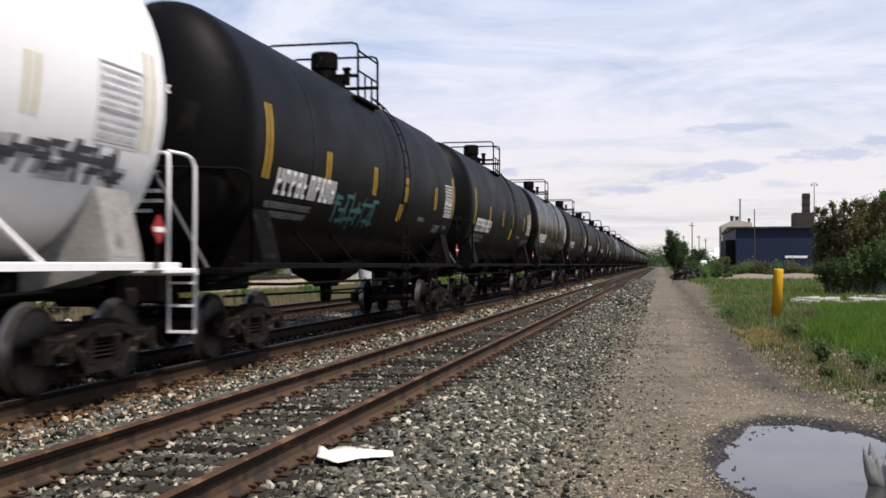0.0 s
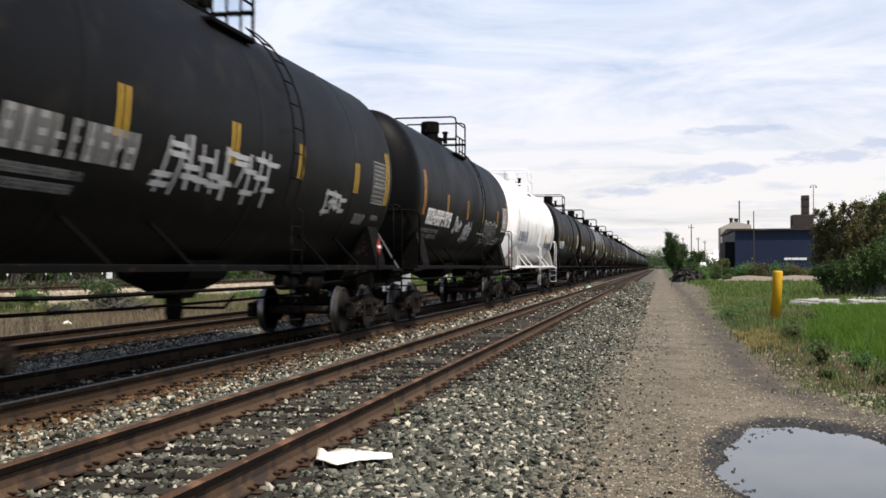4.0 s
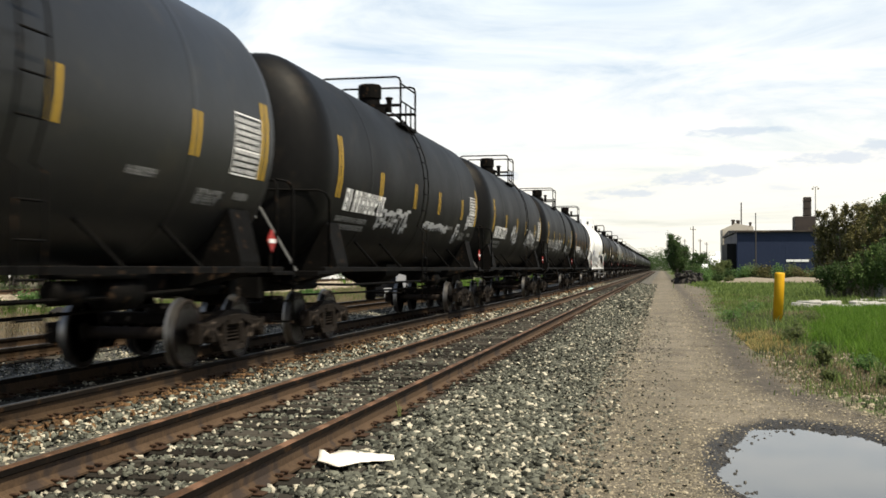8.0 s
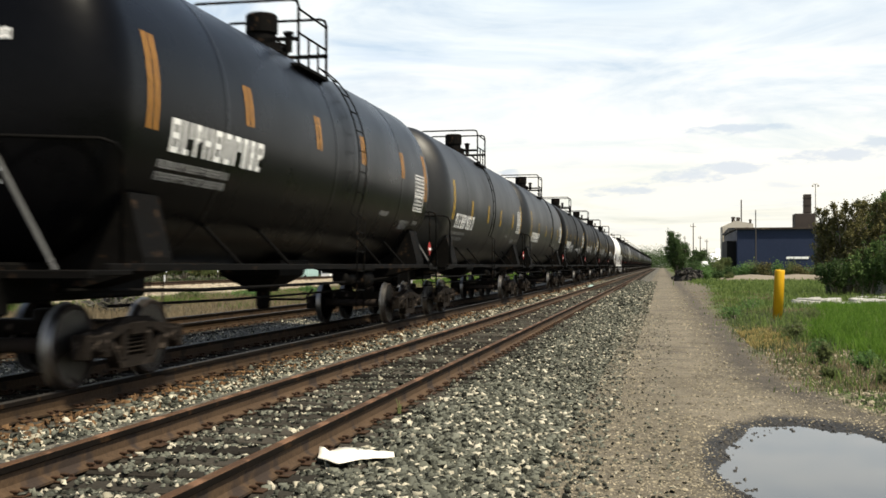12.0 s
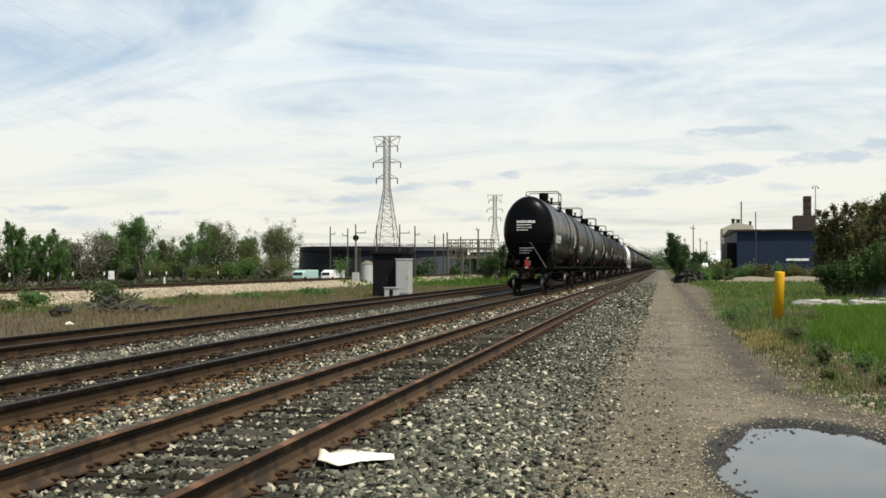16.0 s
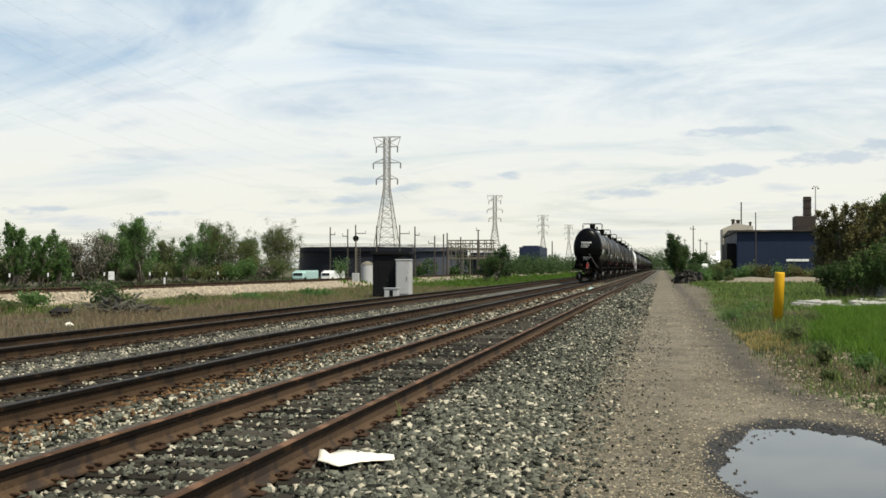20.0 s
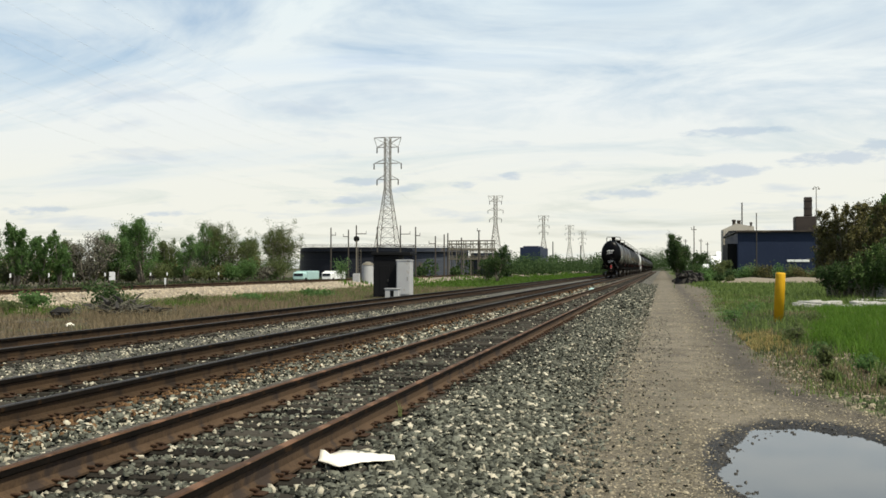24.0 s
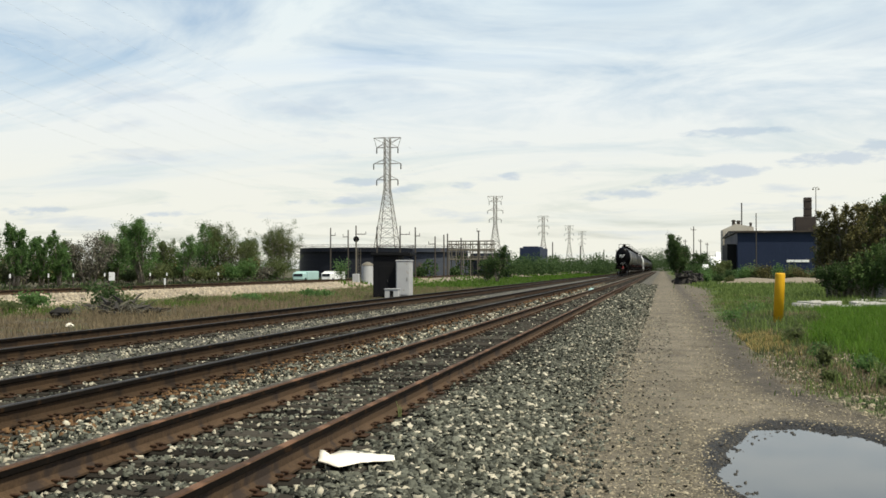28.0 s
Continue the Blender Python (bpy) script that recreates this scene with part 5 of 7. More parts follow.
def build_train():
    for k in range(-7, 27):
        if k == 0:
            car = tank_car(0, "WHITE", "white tank car with sooty flank and white railings, rolling")
            decals(car, "WHITE", 100, YELLOW_DULL, STENCIL_BLUE, [(3.4, 6.9, 2.15, 2.6, GRAFFITI_DARK, 14)], True, True)
        elif k in SPECS:
            paint, txt, st, tx, gr, pn, tag = SPECS[k]
            car = tank_car(k, paint, BLK % txt)
            decals(car, paint, 100 + k, st, tx, gr, pn, tag)
        else:
            paint = ("BLACK", "GREYBLACK", "BLACK", "GLOSS", "GREYBLACK")[k % 5]
            car = tank_car(k, paint, BLK % ("yellow strips, white stencils" if k < 12 else "plain dark paint, far ahead"), detail=k < 8)
            if k < 8:
                decals(car, paint, 100 + k, YELLOW, STENCIL, [], True, k == 2)
        TRAIN[k] = car


YELLOW_DULL = mat("pale_olive_strip", (0.40, 0.36, 0.18), (0.56, 0.50, 0.28), 0.5, scale=8, fine=60, bump=0.03)
build_train()


# ---- plants ----
BARK = mat("grey_brown_bark", (0.09072, 0.07711, 0.06124), (0.2948, 0.2552, 0.2097), 0.9, scale=4, fine=40, bump=0.5)
LEAF_A = mat("fresh_green_leaves", (0.05938, 0.1151, 0.03144), (0.1816, 0.2933, 0.1048), 0.6, scale=1, fine=20, bump=0, per="island", amount=0.8, sheer=0.7, spec=0.15)
LEAF_B = mat("olive_green_leaves", (0.06804, 0.08786, 0.03119), (0.1872, 0.2155, 0.09072), 0.6, scale=1, fine=20, bump=0, per="island", amount=0.8, sheer=0.7, spec=0.15)
LEAF_C = mat("grey_brown_twigs", (0.04872, 0.04704, 0.03528), (0.147, 0.1361, 0.1025), 0.8, scale=1, fine=20, bump=0, per="island", amount=0.8)
LEAF_D = mat("dark_bronze_leaves", (0.03213, 0.03749, 0.01427), (0.1427, 0.1249, 0.04641), 0.6, scale=1, fine=20, bump=0, per="island", amount=0.8, sheer=0.25, spec=0.12)
LEAF_F = mat("shaded_thicket_leaves", (0.02457, 0.04916, 0.01405), (0.1158, 0.172, 0.05267), 0.6, scale=1, fine=20, bump=0, per="island", amount=0.8, sheer=0.3, spec=0.12)
LEAF_E = mat("deep_green_leaves", (0.02646, 0.05355, 0.01638), (0.0945, 0.1418, 0.05355), 0.6, scale=1, fine=20, bump=0, per="island", amount=0.8, sheer=0.6, spec=0.15)
GRASS_GREEN = mat("bright_spring_grass", (0.04158, 0.08694, 0.009072), (0.121, 0.2192, 0.03024), 0.7, scale=0.6, fine=8, bump=0, per="island", amount=0.7, sheer=0.6, spec=0.15)
GRASS_DRY = mat("dry_straw_grass", (0.08492, 0.06797, 0.03998), (0.2999, 0.2349, 0.1449), 0.8, scale=0.6, fine=8, bump=0, per="island", amount=0.7, sheer=0.6, spec=0.15)
GRASS_OLIVE = mat("rough_olive_grass", (0.05481, 0.0877, 0.02192), (0.1888, 0.2436, 0.07308), 0.7, scale=0.35, fine=3, bump=0, per="island", amount=0.7, sheer=0.6, spec=0.15)
STRAW = mat("yellow_straw", (0.168, 0.1302, 0.0462), (0.3864, 0.3108, 0.126), 0.8, scale=0.6, fine=8, bump=0, per="island", amount=0.7, sheer=0.4, spec=0.1)
WEED = mat("grey_green_weeds", (0.0378, 0.0546, 0.02352), (0.1344, 0.1596, 0.0756), 0.75, scale=0.6, fine=8, bump=0, per="island", amount=0.8, sheer=0.6, spec=0.15)


def leaves(rng, pts, size, mats, name="crown"):
    """Leaves as small bent pairs of triangles at the given points."""
    n = len(pts)
    P = np.asarray(pts, float)
    d = rng.normal(size=(n, 3)); d /= np.linalg.norm(d, axis=1)[:, None]
    e = np.cross(d, rng.normal(size=(n, 3))); e /= np.linalg.norm(e, axis=1)[:, None]
    s = (size * rng.uniform(0.6, 1.3, n))[:, None]
    nrm = np.cross(d, e)
    V = np.stack([P - d * s, P + e * s * 0.55 + nrm * s * 0.15, P + d * s, P - e * s * 0.55 + nrm * s * 0.15], 1).reshape(-1, 3)
    i = np.arange(n)[:, None] * 4
    F = np.concatenate([i + np.array([[0, 1, 2]]), i + np.array([[0, 2, 3]])], 1).reshape(-1, 3)
    me = bpy.data.meshes.new(name)
    me.vertices.add(len(V)); me.vertices.foreach_set("co", V.reshape(-1).astype(np.float32))
    me.loops.add(F.size); me.loops.foreach_set("vertex_index", F.reshape(-1).astype(np.int32))
    me.polygons.add(len(F)); me.polygons.foreach_set("loop_start", np.arange(0, F.size, 3, dtype=np.int32))
    me.materials.append(mats)
    me.update(); me.validate()
    return me


def tree(x, y, h, w, seed, leaf, count, size, label, name="tree", low=0.18, stems=1, lean=0.0, airy=0.5, z=None, group="", upright=0.0):
    rng = np.random.default_rng(seed)
    base = thing(name, x, y, float(ground_z(x, y)) - 0.03 if z is None else z, label, name.replace("_", " "), group)
    wood, limbs, tips = Geo(), Geo(), []
    for s in range(stems):
        a0 = rng.uniform(0, 6.28)
        off = 0.12 * w * (s > 0)
        bx, by = off * math.cos(a0), off * math.sin(a0)
        top = h * (rng.uniform(0.78, 0.92) if s == 0 or not upright else rng.uniform(0.5, 0.85))
        dx, dy = rng.normal(0, 0.06 * w) + lean * h + (0.33 * w * math.cos(a0) if stems > 1 else 0), rng.normal(0, 0.06 * w) + (0.25 * w * math.sin(a0) if stems > 1 else 0)
        spine = [Vector((bx + dx * t ** 1.4 + rng.normal(0, 0.012 * h) * (t > 0), by + dy * t ** 1.4 + rng.normal(0, 0.012 * h) * (t > 0), top * t)) for t in np.linspace(0, 1, 7)]
        wood.tube(spine, max(0.03, h * 0.018), 7, taper=0.012)
        nl = int(10 + h)
        for k in range(nl):
            t = low + (0.97 - low) * (k + rng.random()) / nl
            i = min(int(t * 6), 5)
            p = spine[i].lerp(spine[i + 1], t * 6 - i)
            a = k * 2.4 + rng.uniform(-0.5, 0.5)
            reach = w * 0.5 * (0.45 + 0.75 * math.sin(math.pi * min(1, (t - low) / (1 - low) * 0.78 + 0.2))) * rng.uniform(0.65, 1.12) / (1.0 if stems == 1 else 1.35)
            reach *= 1 - 1.15 * upright * max(0.0, t - 0.28)
            up = min(reach * (rng.uniform(0.5, 1.5) + 1.0 * upright), max(0.1, h - p.z))
            q = p + Vector((reach * math.cos(a), reach * math.sin(a), up))
            mid = p.lerp(q, 0.5) + Vector((0, 0, -0.05 * reach))
            limbs.tube([p, mid, q], max(0.012, h * 0.005), 5, taper=0.005)
            tips.append((q, 1.0)); tips.append((mid.lerp(q, 0.4), 0.8)); tips.append((p.lerp(mid, 0.9), 0.5))
            for j in range(2):
                r2 = mid + Vector((rng.normal(0, 0.35 * reach), rng.normal(0, 0.35 * reach), rng.uniform(0.1, 0.6) * reach))
                limbs.tube([mid, r2], max(0.008, h * 0.003), 4, taper=0.004)
                tips.append((r2, 0.7))
        tips.append((spine[-1], 0.8))
    part("trunk", wood, BARK, base, smooth=True)
    part("branchwork", limbs, BARK, base, smooth=True)
    wts = np.array([q[1] for q in tips]) * rng.uniform(0.5, 1.25, len(tips)) ** 2
    pick = rng.choice(len(tips), count, p=wts / wts.sum())
    C = np.array([tuple(q[0]) for q in tips])[pick]
    spread = w * 0.050 * (0.7 + airy * 0.6) * (1 - 0.22 * upright)
    P = C + rng.normal(0, 1, (count, 3)) * np.array([spread, spread, spread * (0.8 + 0.5 * upright)])
    P[:, 2] = np.maximum(P[:, 2], 0.05 * h)
    part("crown", leaves(rng, P, size, leaf), None, base)
    return base


def bush(x, y, h, w, seed, leaf, count, size, label, z=None, group=""):
    rng = np.random.default_rng(seed)
    base = thing("bush", x, y, float(ground_z(x, y)) - 0.02 if z is None else z, label, "bush", group)
    limbs, tips = Geo(), []
    for k in range(9):
        a, e = rng.uniform(0, 6.28), rng.uniform(0.25, 1.0)
        q = Vector((w * 0.42 * math.cos(a) * e, w * 0.42 * math.sin(a) * e, h * rng.uniform(0.45, 0.9)))
        m = q * 0.5 + Vector((0, 0, 0.08 * h))
        limbs.tube([(0, 0, 0), m, q], 0.02, 4, taper=0.006)
        tips += [q, m.lerp(q, 0.5), m]
    part("woody_stem", limbs, BARK, base)
    C = np.array([tuple(q) for q in tips])[rng.integers(len(tips), size=count)]
    P = C + rng.normal(0, 1, (count, 3)) * np.array([w * 0.14, w * 0.14, h * 0.13])
    P[:, 2] = np.maximum(P[:, 2], 0.02)
    part("foliage", leaves(rng, P, size, leaf), None, base)
    return base


TREE_TXT = "young poplar with fresh green leaves beside the branch track"
for k, (r, Y, top, w, leaf, n, st, txt) in enumerate([
        (-0.655, 89, 6.1, 2.6, LEAF_A, 2600, 1, "slender young poplar with fresh green leaves"), (-0.628, 92, 4.9, 2.4, LEAF_A, 2000, 1, TREE_TXT), (-0.606, 93, 5.3, 2.3, LEAF_A, 1900, 1, TREE_TXT),
        (-0.572, 101, 4.7, 4.2, LEAF_C, 2200, 2, "bare-looking shrub tree with grey-brown twigs"), (-0.545, 108, 4.9, 4.2, LEAF_A, 3200, 2, "broad low tree with fresh green leaves"),
        (-0.512, 112, 7.3, 5.0, LEAF_A, 4600, 2, "tall poplar clump with fresh green leaves"), (-0.470, 123, 6.0, 3.4, LEAF_A, 1500, 1, "thin young poplar with sparse leaves"),
        (-0.442, 134, 7.4, 4.6, LEAF_A, 2300, 1, "tall thin poplar with sparse leaves"), (-0.424, 136, 7.0, 6.6, LEAF_B, 5200, 2, "round olive-green tree in spring leaf"),
        (-0.369, 156, 8.9, 6.4, LEAF_B, 5200, 3, "feathery olive-green tree with upright twigs"), (-0.395, 168, 6.0, 4.5, LEAF_A, 2000, 1, TREE_TXT),
        (-0.69, 88, 5.0, 3.2, LEAF_A, 2400, 1, TREE_TXT),
        (-0.643, 96, 4.0, 3.0, LEAF_A, 2000, 1, TREE_TXT), (-0.590, 102, 4.4, 3.4, LEAF_B, 2000, 1, "thin olive-green young tree"), (-0.530, 118, 5.2, 3.6, LEAF_A, 2200, 1, TREE_TXT),
        (-0.489, 126, 4.6, 4.0, LEAF_B, 2400, 1, "thin olive-green young tree"), (-0.456, 138, 6.0, 4.0, LEAF_A, 2400, 1, TREE_TXT), (-0.405, 150, 6.2, 4.6, LEAF_B, 2600, 1, "thin olive-green young tree")]):
    tree(r * Y, Y, top + 0.5, w * 0.95, 300 + k, leaf, int(n * (3.4 if leaf is not LEAF_C else 2.4)), 0.088, txt, stems=st + 2, low=0.05, z=-0.3, group="trees along the branch track", upright=0.8 if leaf is not LEAF_C else 0.4)
rng_b = np.random.default_rng(77)
for k in range(42):
    r = -0.69 + 0.32 * k / 41
    Y = 88 + 56 * k / 41 + rng_b.uniform(-3, 5)
    m = (LEAF_A, LEAF_B, LEAF_A, LEAF_D, LEAF_C)[k % 5]
    bush(r * Y, Y, rng_b.uniform(1.6, 3.7), rng_b.uniform(2.4, 4.2), 400 + k, m, 1700, 0.13, "leafy roadside bush behind the branch track" if m is not LEAF_C else "leafless grey bush behind the branch track", z=-0.35, group="bushes along the branch track")


def weeds():
    """Grass and weeds: one mesh of blades for each kind."""
    rng = np.random.default_rng(21)

    def blades(name, x, y, hgt, wid, material, label, lean=0.5):
        n = len(x)
        z = ground_z(x, y) - 0.01
        a, l = rng.uniform(0, 6.28, n), rng.uniform(0.1, lean, n) * hgt
        w = wid * rng.uniform(0.6, 1.3, n)
        ca, sa = np.cos(a), np.sin(a)
        b0 = np.stack([x - w * sa, y + w * ca, z], 1); b1 = np.stack([x + w * sa, y - w * ca, z], 1)
        m0 = np.stack([x + l * 0.35 * ca, y + l * 0.35 * sa, z + hgt * 0.6], 1)
        t = np.stack([x + l * ca, y + l * sa, z + hgt], 1)
        wv = np.stack([w * sa, -w * ca, 0 * w], 1) * 0.7
        V = np.stack([b0, b1, m0 + wv, m0 - wv, t], 1).reshape(-1, 3)
        i = np.arange(n)[:, None] * 5
        F = np.concatenate([i + np.array([[0, 1, 2]]), i + np.array([[0, 2, 3]]), i + np.array([[3, 2, 4]])], 1).reshape(-1, 3)
        me = bpy.data.meshes.new(name)
        me.vertices.add(len(V)); me.vertices.foreach_set("co", V.reshape(-1).astype(np.float32))
        me.loops.add(F.size); me.loops.foreach_set("vertex_index", F.reshape(-1).astype(np.int32))
        me.polygons.add(len(F)); me.polygons.foreach_set("loop_start", np.arange(0, F.size, 3, dtype=np.int32))
        me.materials.append(material)
        me.update(); me.validate()
        tagged(new(name, me), label, "grass", kind="stuff")

    def clumps(n, per, x0, x1, y0, y1, spread, keep=None, power=1.0):
        cx, cy = x0 + (x1 - x0) * rng.random(n), y0 + (y1 - y0) * rng.random(n) ** power
        if keep is not None:
            q = keep(cx, cy); cx, cy = cx[q], cy[q]
        s = rng.uniform(0.4, 1.3, len(cx)) * spread
        x = np.repeat(cx, per) + rng.normal(0, 1, len(cx) * per) * np.repeat(s, per)
        y = np.repeat(cy, per) + rng.normal(0, 1, len(cx) * per) * np.repeat(s, per)
        return x, y

    def edge(y):                                          # where the verge starts
        return 2.0 + np.clip((18 - y) * 0.17, 0, 0.8) + np.clip((y - 45) / 42, 0, 1) * 1.7 - np.clip((y - 95) / 35, 0, 1) * 1.9
    verge = lambda x, y: x > edge(y) + 0.25 * wave(x, y, 0.9, 4.0)
    x, y = clumps(6000, 16, 1.9, 26, 16, 120, 0.34, lambda x, y: verge(x, y) & (wave(x, y, 0.33, 2.2) > -0.45) & ((y > 27) | (x > edge(y) + 1.6) | (wave(x, y, 1.3, 0.8) > 0.12)), 1.7)
    blades("verge_grass", x, y, rng.uniform(0.10, 0.42, len(x)) * (0.7 + 0.5 * np.clip(wave(x, y, 0.8, 1.1), -0.5, 0.9)) * np.clip(0.4 + 0.8 * (x - edge(y)), 0.4, 1), 0.006 + 0.00028 * y, GRASS_OLIVE, "rough olive-green grass on the verge", 1.0)
    lawn = lambda x, y: (x > 3.3 + (y - 26) * 0.16 + 0.25 * np.clip(26 - y, 0, 9) + 0.4 * wave(x, y, 0.9, 0.7))
    x, y = clumps(4600, 15, 2.6, 12, 19.5, 46, 0.24, lawn, 1.2)
    blades("meadow_grass", x, y, rng.uniform(0.14, 0.40, len(x)), 0.011, GRASS_GREEN, "dense green grass behind the yellow bollard", 1.0)
    x, y = clumps(1100, 14, 1.9, 5.5, 13.5, 40, 0.16, verge, 1.6)
    blades("verge_weeds", x, y, rng.uniform(0.04, 0.22, len(x)) * np.where(y < 22, 0.5, 1.0), 0.009, WEED, "grey-green weeds along the road's edge", 0.9)
    strip = lambda x, y: ((x > edge(y) - 0.1) & (x < edge(y) + 1.1) & (y < 31)) | (wave(x, y, 0.5, 5.0) > 0.25)
    x, y = clumps(2800, 14, 1.8, 6.0, 16, 75, 0.2, strip, 1.5)
    blades("dry_verge_grass", x, y, rng.uniform(0.05, 0.18, len(x)) * np.clip(0.35 + 0.6 * (x - edge(y)), 0.35, 1), 0.009, GRASS_DRY, "straw-coloured dry grass at the road's edge", 0.9)
    x = rng.normal(2.4, 0.34, 9000); y = rng.normal(26.4, 1.7, 9000)
    q = (wave(x, y, 1.6, 0.9) > -0.15) & (x > edge(y) - 0.1); x, y = x[q], y[q]
    blades("straw_patch", x, y, rng.uniform(0.05, 0.16, len(x)), 0.008, STRAW, "patch of bright yellow straw at the road's edge", 1.3)
    x, y = clumps(5600, 13, -31, -14.5, 20, 110, 0.36, lambda x, y: wave(x, y, 0.22, 3.1) > -0.55, 1.3)
    blades("field_dry_grass", x, y, rng.uniform(0.12, 0.55, len(x)) * (0.75 + 0.5 * wave(x, y, 0.5, 0.4)), 0.012, GRASS_DRY, "matted dry grass between the tracks", 1.5)
    x, y = clumps(2600, 13, -31, -14.8, 30, 190, 0.42, lambda x, y: ((wave(x, y, 0.12, 0.3) > 0.1) | (y > 62)) & (x / y > -0.44 + 0.05 * wave(x, y, 0.4, 2.0)), 1.1)
    blades("field_green_grass", x, y, rng.uniform(0.15, 0.40, len(x)), 0.022, GRASS_OLIVE, "patches of green grass between the tracks")
    x, y = clumps(900, 13, -31.5, -25.5, 44, 84, 0.34, lambda x, y: wave(x, y, 0.45, 1.4) > 0.0, 1.0)
    blades("bank_foot_grass", x, y, rng.uniform(0.15, 0.42, len(x)), 0.018, GRASS_GREEN, "green grass along the foot of the bank", 0.8)
    x, y = clumps(1400, 12, -70, -40, 60, 230, 0.5, None, 1.0)
    blades("bank_grass", x, y, rng.uniform(0.15, 0.4, len(x)), 0.04, WEED, "rough grass beyond the branch track")
    x, y = clumps(1500, 10, -34, -13.8, 110, 420, 0.9, None, 1.2)
    blades("far_field_grass", x, y, rng.uniform(0.2, 0.5, len(x)), 0.08, GRASS_GREEN, "green grass between the far tracks")
    x, y = clumps(1500, 10, 3.0, 60, 90, 400, 0.9, verge, 1.3)
    blades("far_verge_grass", x, y, rng.uniform(0.2, 0.5, len(x)), 0.06, GRASS_OLIVE, "rough grass far down the road")


weeds()

# nearer bushes on the verge and in the field
for k, (x, y, h, w, m) in enumerate([(2.75, 19.6, 0.42, 0.34, LEAF_B), (3.0, 21.8, 0.30, 0.4, LEAF_A), (3.35, 19.2, 0.36, 0.4, LEAF_A), (2.9, 25.2, 0.5, 0.6, LEAF_B), (3.2, 16.6, 0.3, 0.36, LEAF_B), (2.6, 17.6, 0.22, 0.3, LEAF_B), (3.6, 17.5, 0.42, 0.45, LEAF_A), (2.3, 36.0, 0.45, 0.9, LEAF_A), (3.1, 40.5, 0.55, 1.0, LEAF_A), (4.4, 33.5, 0.5, 0.8, LEAF_B)]):
    bush(x, y, h, w, 450 + k, m, 500, 0.036, "low leafy weed clump on the verge", group="weed clumps on the verge")
for k, (r, Y, h, w, m) in enumerate([(-0.557, 45, 1.55, 1.9, LEAF_E), (-0.535, 46.5, 1.1, 1.3, LEAF_B), (-0.635, 50, 0.9, 1.6, LEAF_A), (-0.67, 47, 0.7, 2.0, LEAF_B), (-0.305, 126, 2.6, 2.3, LEAF_A), (-0.46, 62, 0.6, 2.0, LEAF_B), (-0.40, 64, 0.6, 1.8, LEAF_A), (-0.33, 74, 0.7, 2.2, LEAF_A)]):
    bush(r * Y, Y, h, w, 460 + k, m, 700, 0.10, "small green bush in the rough field" if m is not LEAF_C else "heap of grey brush in the rough field", group="bushes in the field")

# trees down the road and on the right
tree(-23.0, 152, 5.4, 3.2, 501, LEAF_E, 8000, 0.11, "dense green roadside tree beside the outer track", stems=3, z=-0.6, low=0.03, upright=0.6)
tree(-25.6, 156, 3.0, 3.0, 502, LEAF_E, 4000, 0.11, "low green tree beside the outer track", stems=2, z=-0.6, low=0.05)
tree(2.5, 172, 8.2, 3.5, 503, LEAF_E, 20000, 0.11, "dense dark-green tree beside the dirt road", stems=5, low=0.02, upright=0.6, airy=0.9)
tree(4.8, 176, 4.0, 3.4, 504, LEAF_E, 4500, 0.12, "low green tree beside the dirt road", stems=2, low=0.04)
tree(7.5, 150, 2.6, 2.6, 505, LEAF_B, 3500, 0.11, "scrubby young tree beside the dirt road", stems=2, low=0.05)
for k, (x, y, h, w, lf, n) in enumerate([(9.7, 66.5, 6.0, 1.7, LEAF_D, 3400), (10.6, 66, 6.5, 1.9, LEAF_D, 3600), (11.5, 64, 6.1, 2.1, LEAF_D, 3800), (10.9, 61.5, 3.0, 2.0, LEAF_F, 3400), (12.1, 60.5, 3.4, 2.2, LEAF_F, 3400), (12.5, 66, 7.3, 2.3, LEAF_F, 4200),
                                         (13.6, 66, 7.8, 2.6, LEAF_F, 5000), (14.8, 64, 8.0, 3.2, LEAF_F, 5200), (11.9, 71, 6.9, 2.6, LEAF_D, 3600), (17.5, 68, 8.0, 4.5, LEAF_E, 4200), (9.7, 64, 2.0, 1.8, LEAF_E, 2600), (13.1, 62.5, 5.0, 2.2, LEAF_F, 3400), (10.2, 68, 4.4, 2.0, LEAF_E, 3000)]):
    tree(x, y, h, w, 520 + k, lf, int(n * 1.8), 0.075, "many-stemmed tree with bronze young leaves and bare lower twigs" if lf is LEAF_D else "leafy green tree behind the grass verge", stems=4, low=0.03, airy=0.8, group="trees by the yard", upright=0.6)


def far_woods():
    """Distant belts of trees as one mesh each."""
    rng = np.random.default_rng(31)
    pts = []
    for x0, x1, y0, y1, h, n in ((-70, -16, 330, 620, 7, 170), (-14, 6, 640, 700, 14, 60), (6, 60, 420, 700, 9, 90), (-420, -110, 420, 900, 9, 150), (60, 420, 420, 900, 10, 120), (-60, -30, 200, 330, 4.5, 60)):
        for _ in range(n):
            x, y = rng.uniform(x0, x1), rng.uniform(y0, y1)
            hh = h * rng.uniform(0.55, 1.15)
            m = 230
            q = rng.normal(0, 1, (m, 3))
            q *= (rng.random(m) ** 0.4 / np.linalg.norm(q, axis=1))[:, None]
            q = q * np.array([hh * 0.45, hh * 0.45, hh * 0.5]) + np.array([x, y, -0.6 + hh * 0.45])
            q[:, 2] = np.clip(q[:, 2], -0.3, -0.6 + hh)
            pts.append(q)
    P = np.concatenate(pts)
    tagged(new("far_woods", leaves(rng, P, 0.32, LEAF_E, "far_woods")), "distant belts of green trees along the horizon", "trees", kind="stuff")


far_woods()


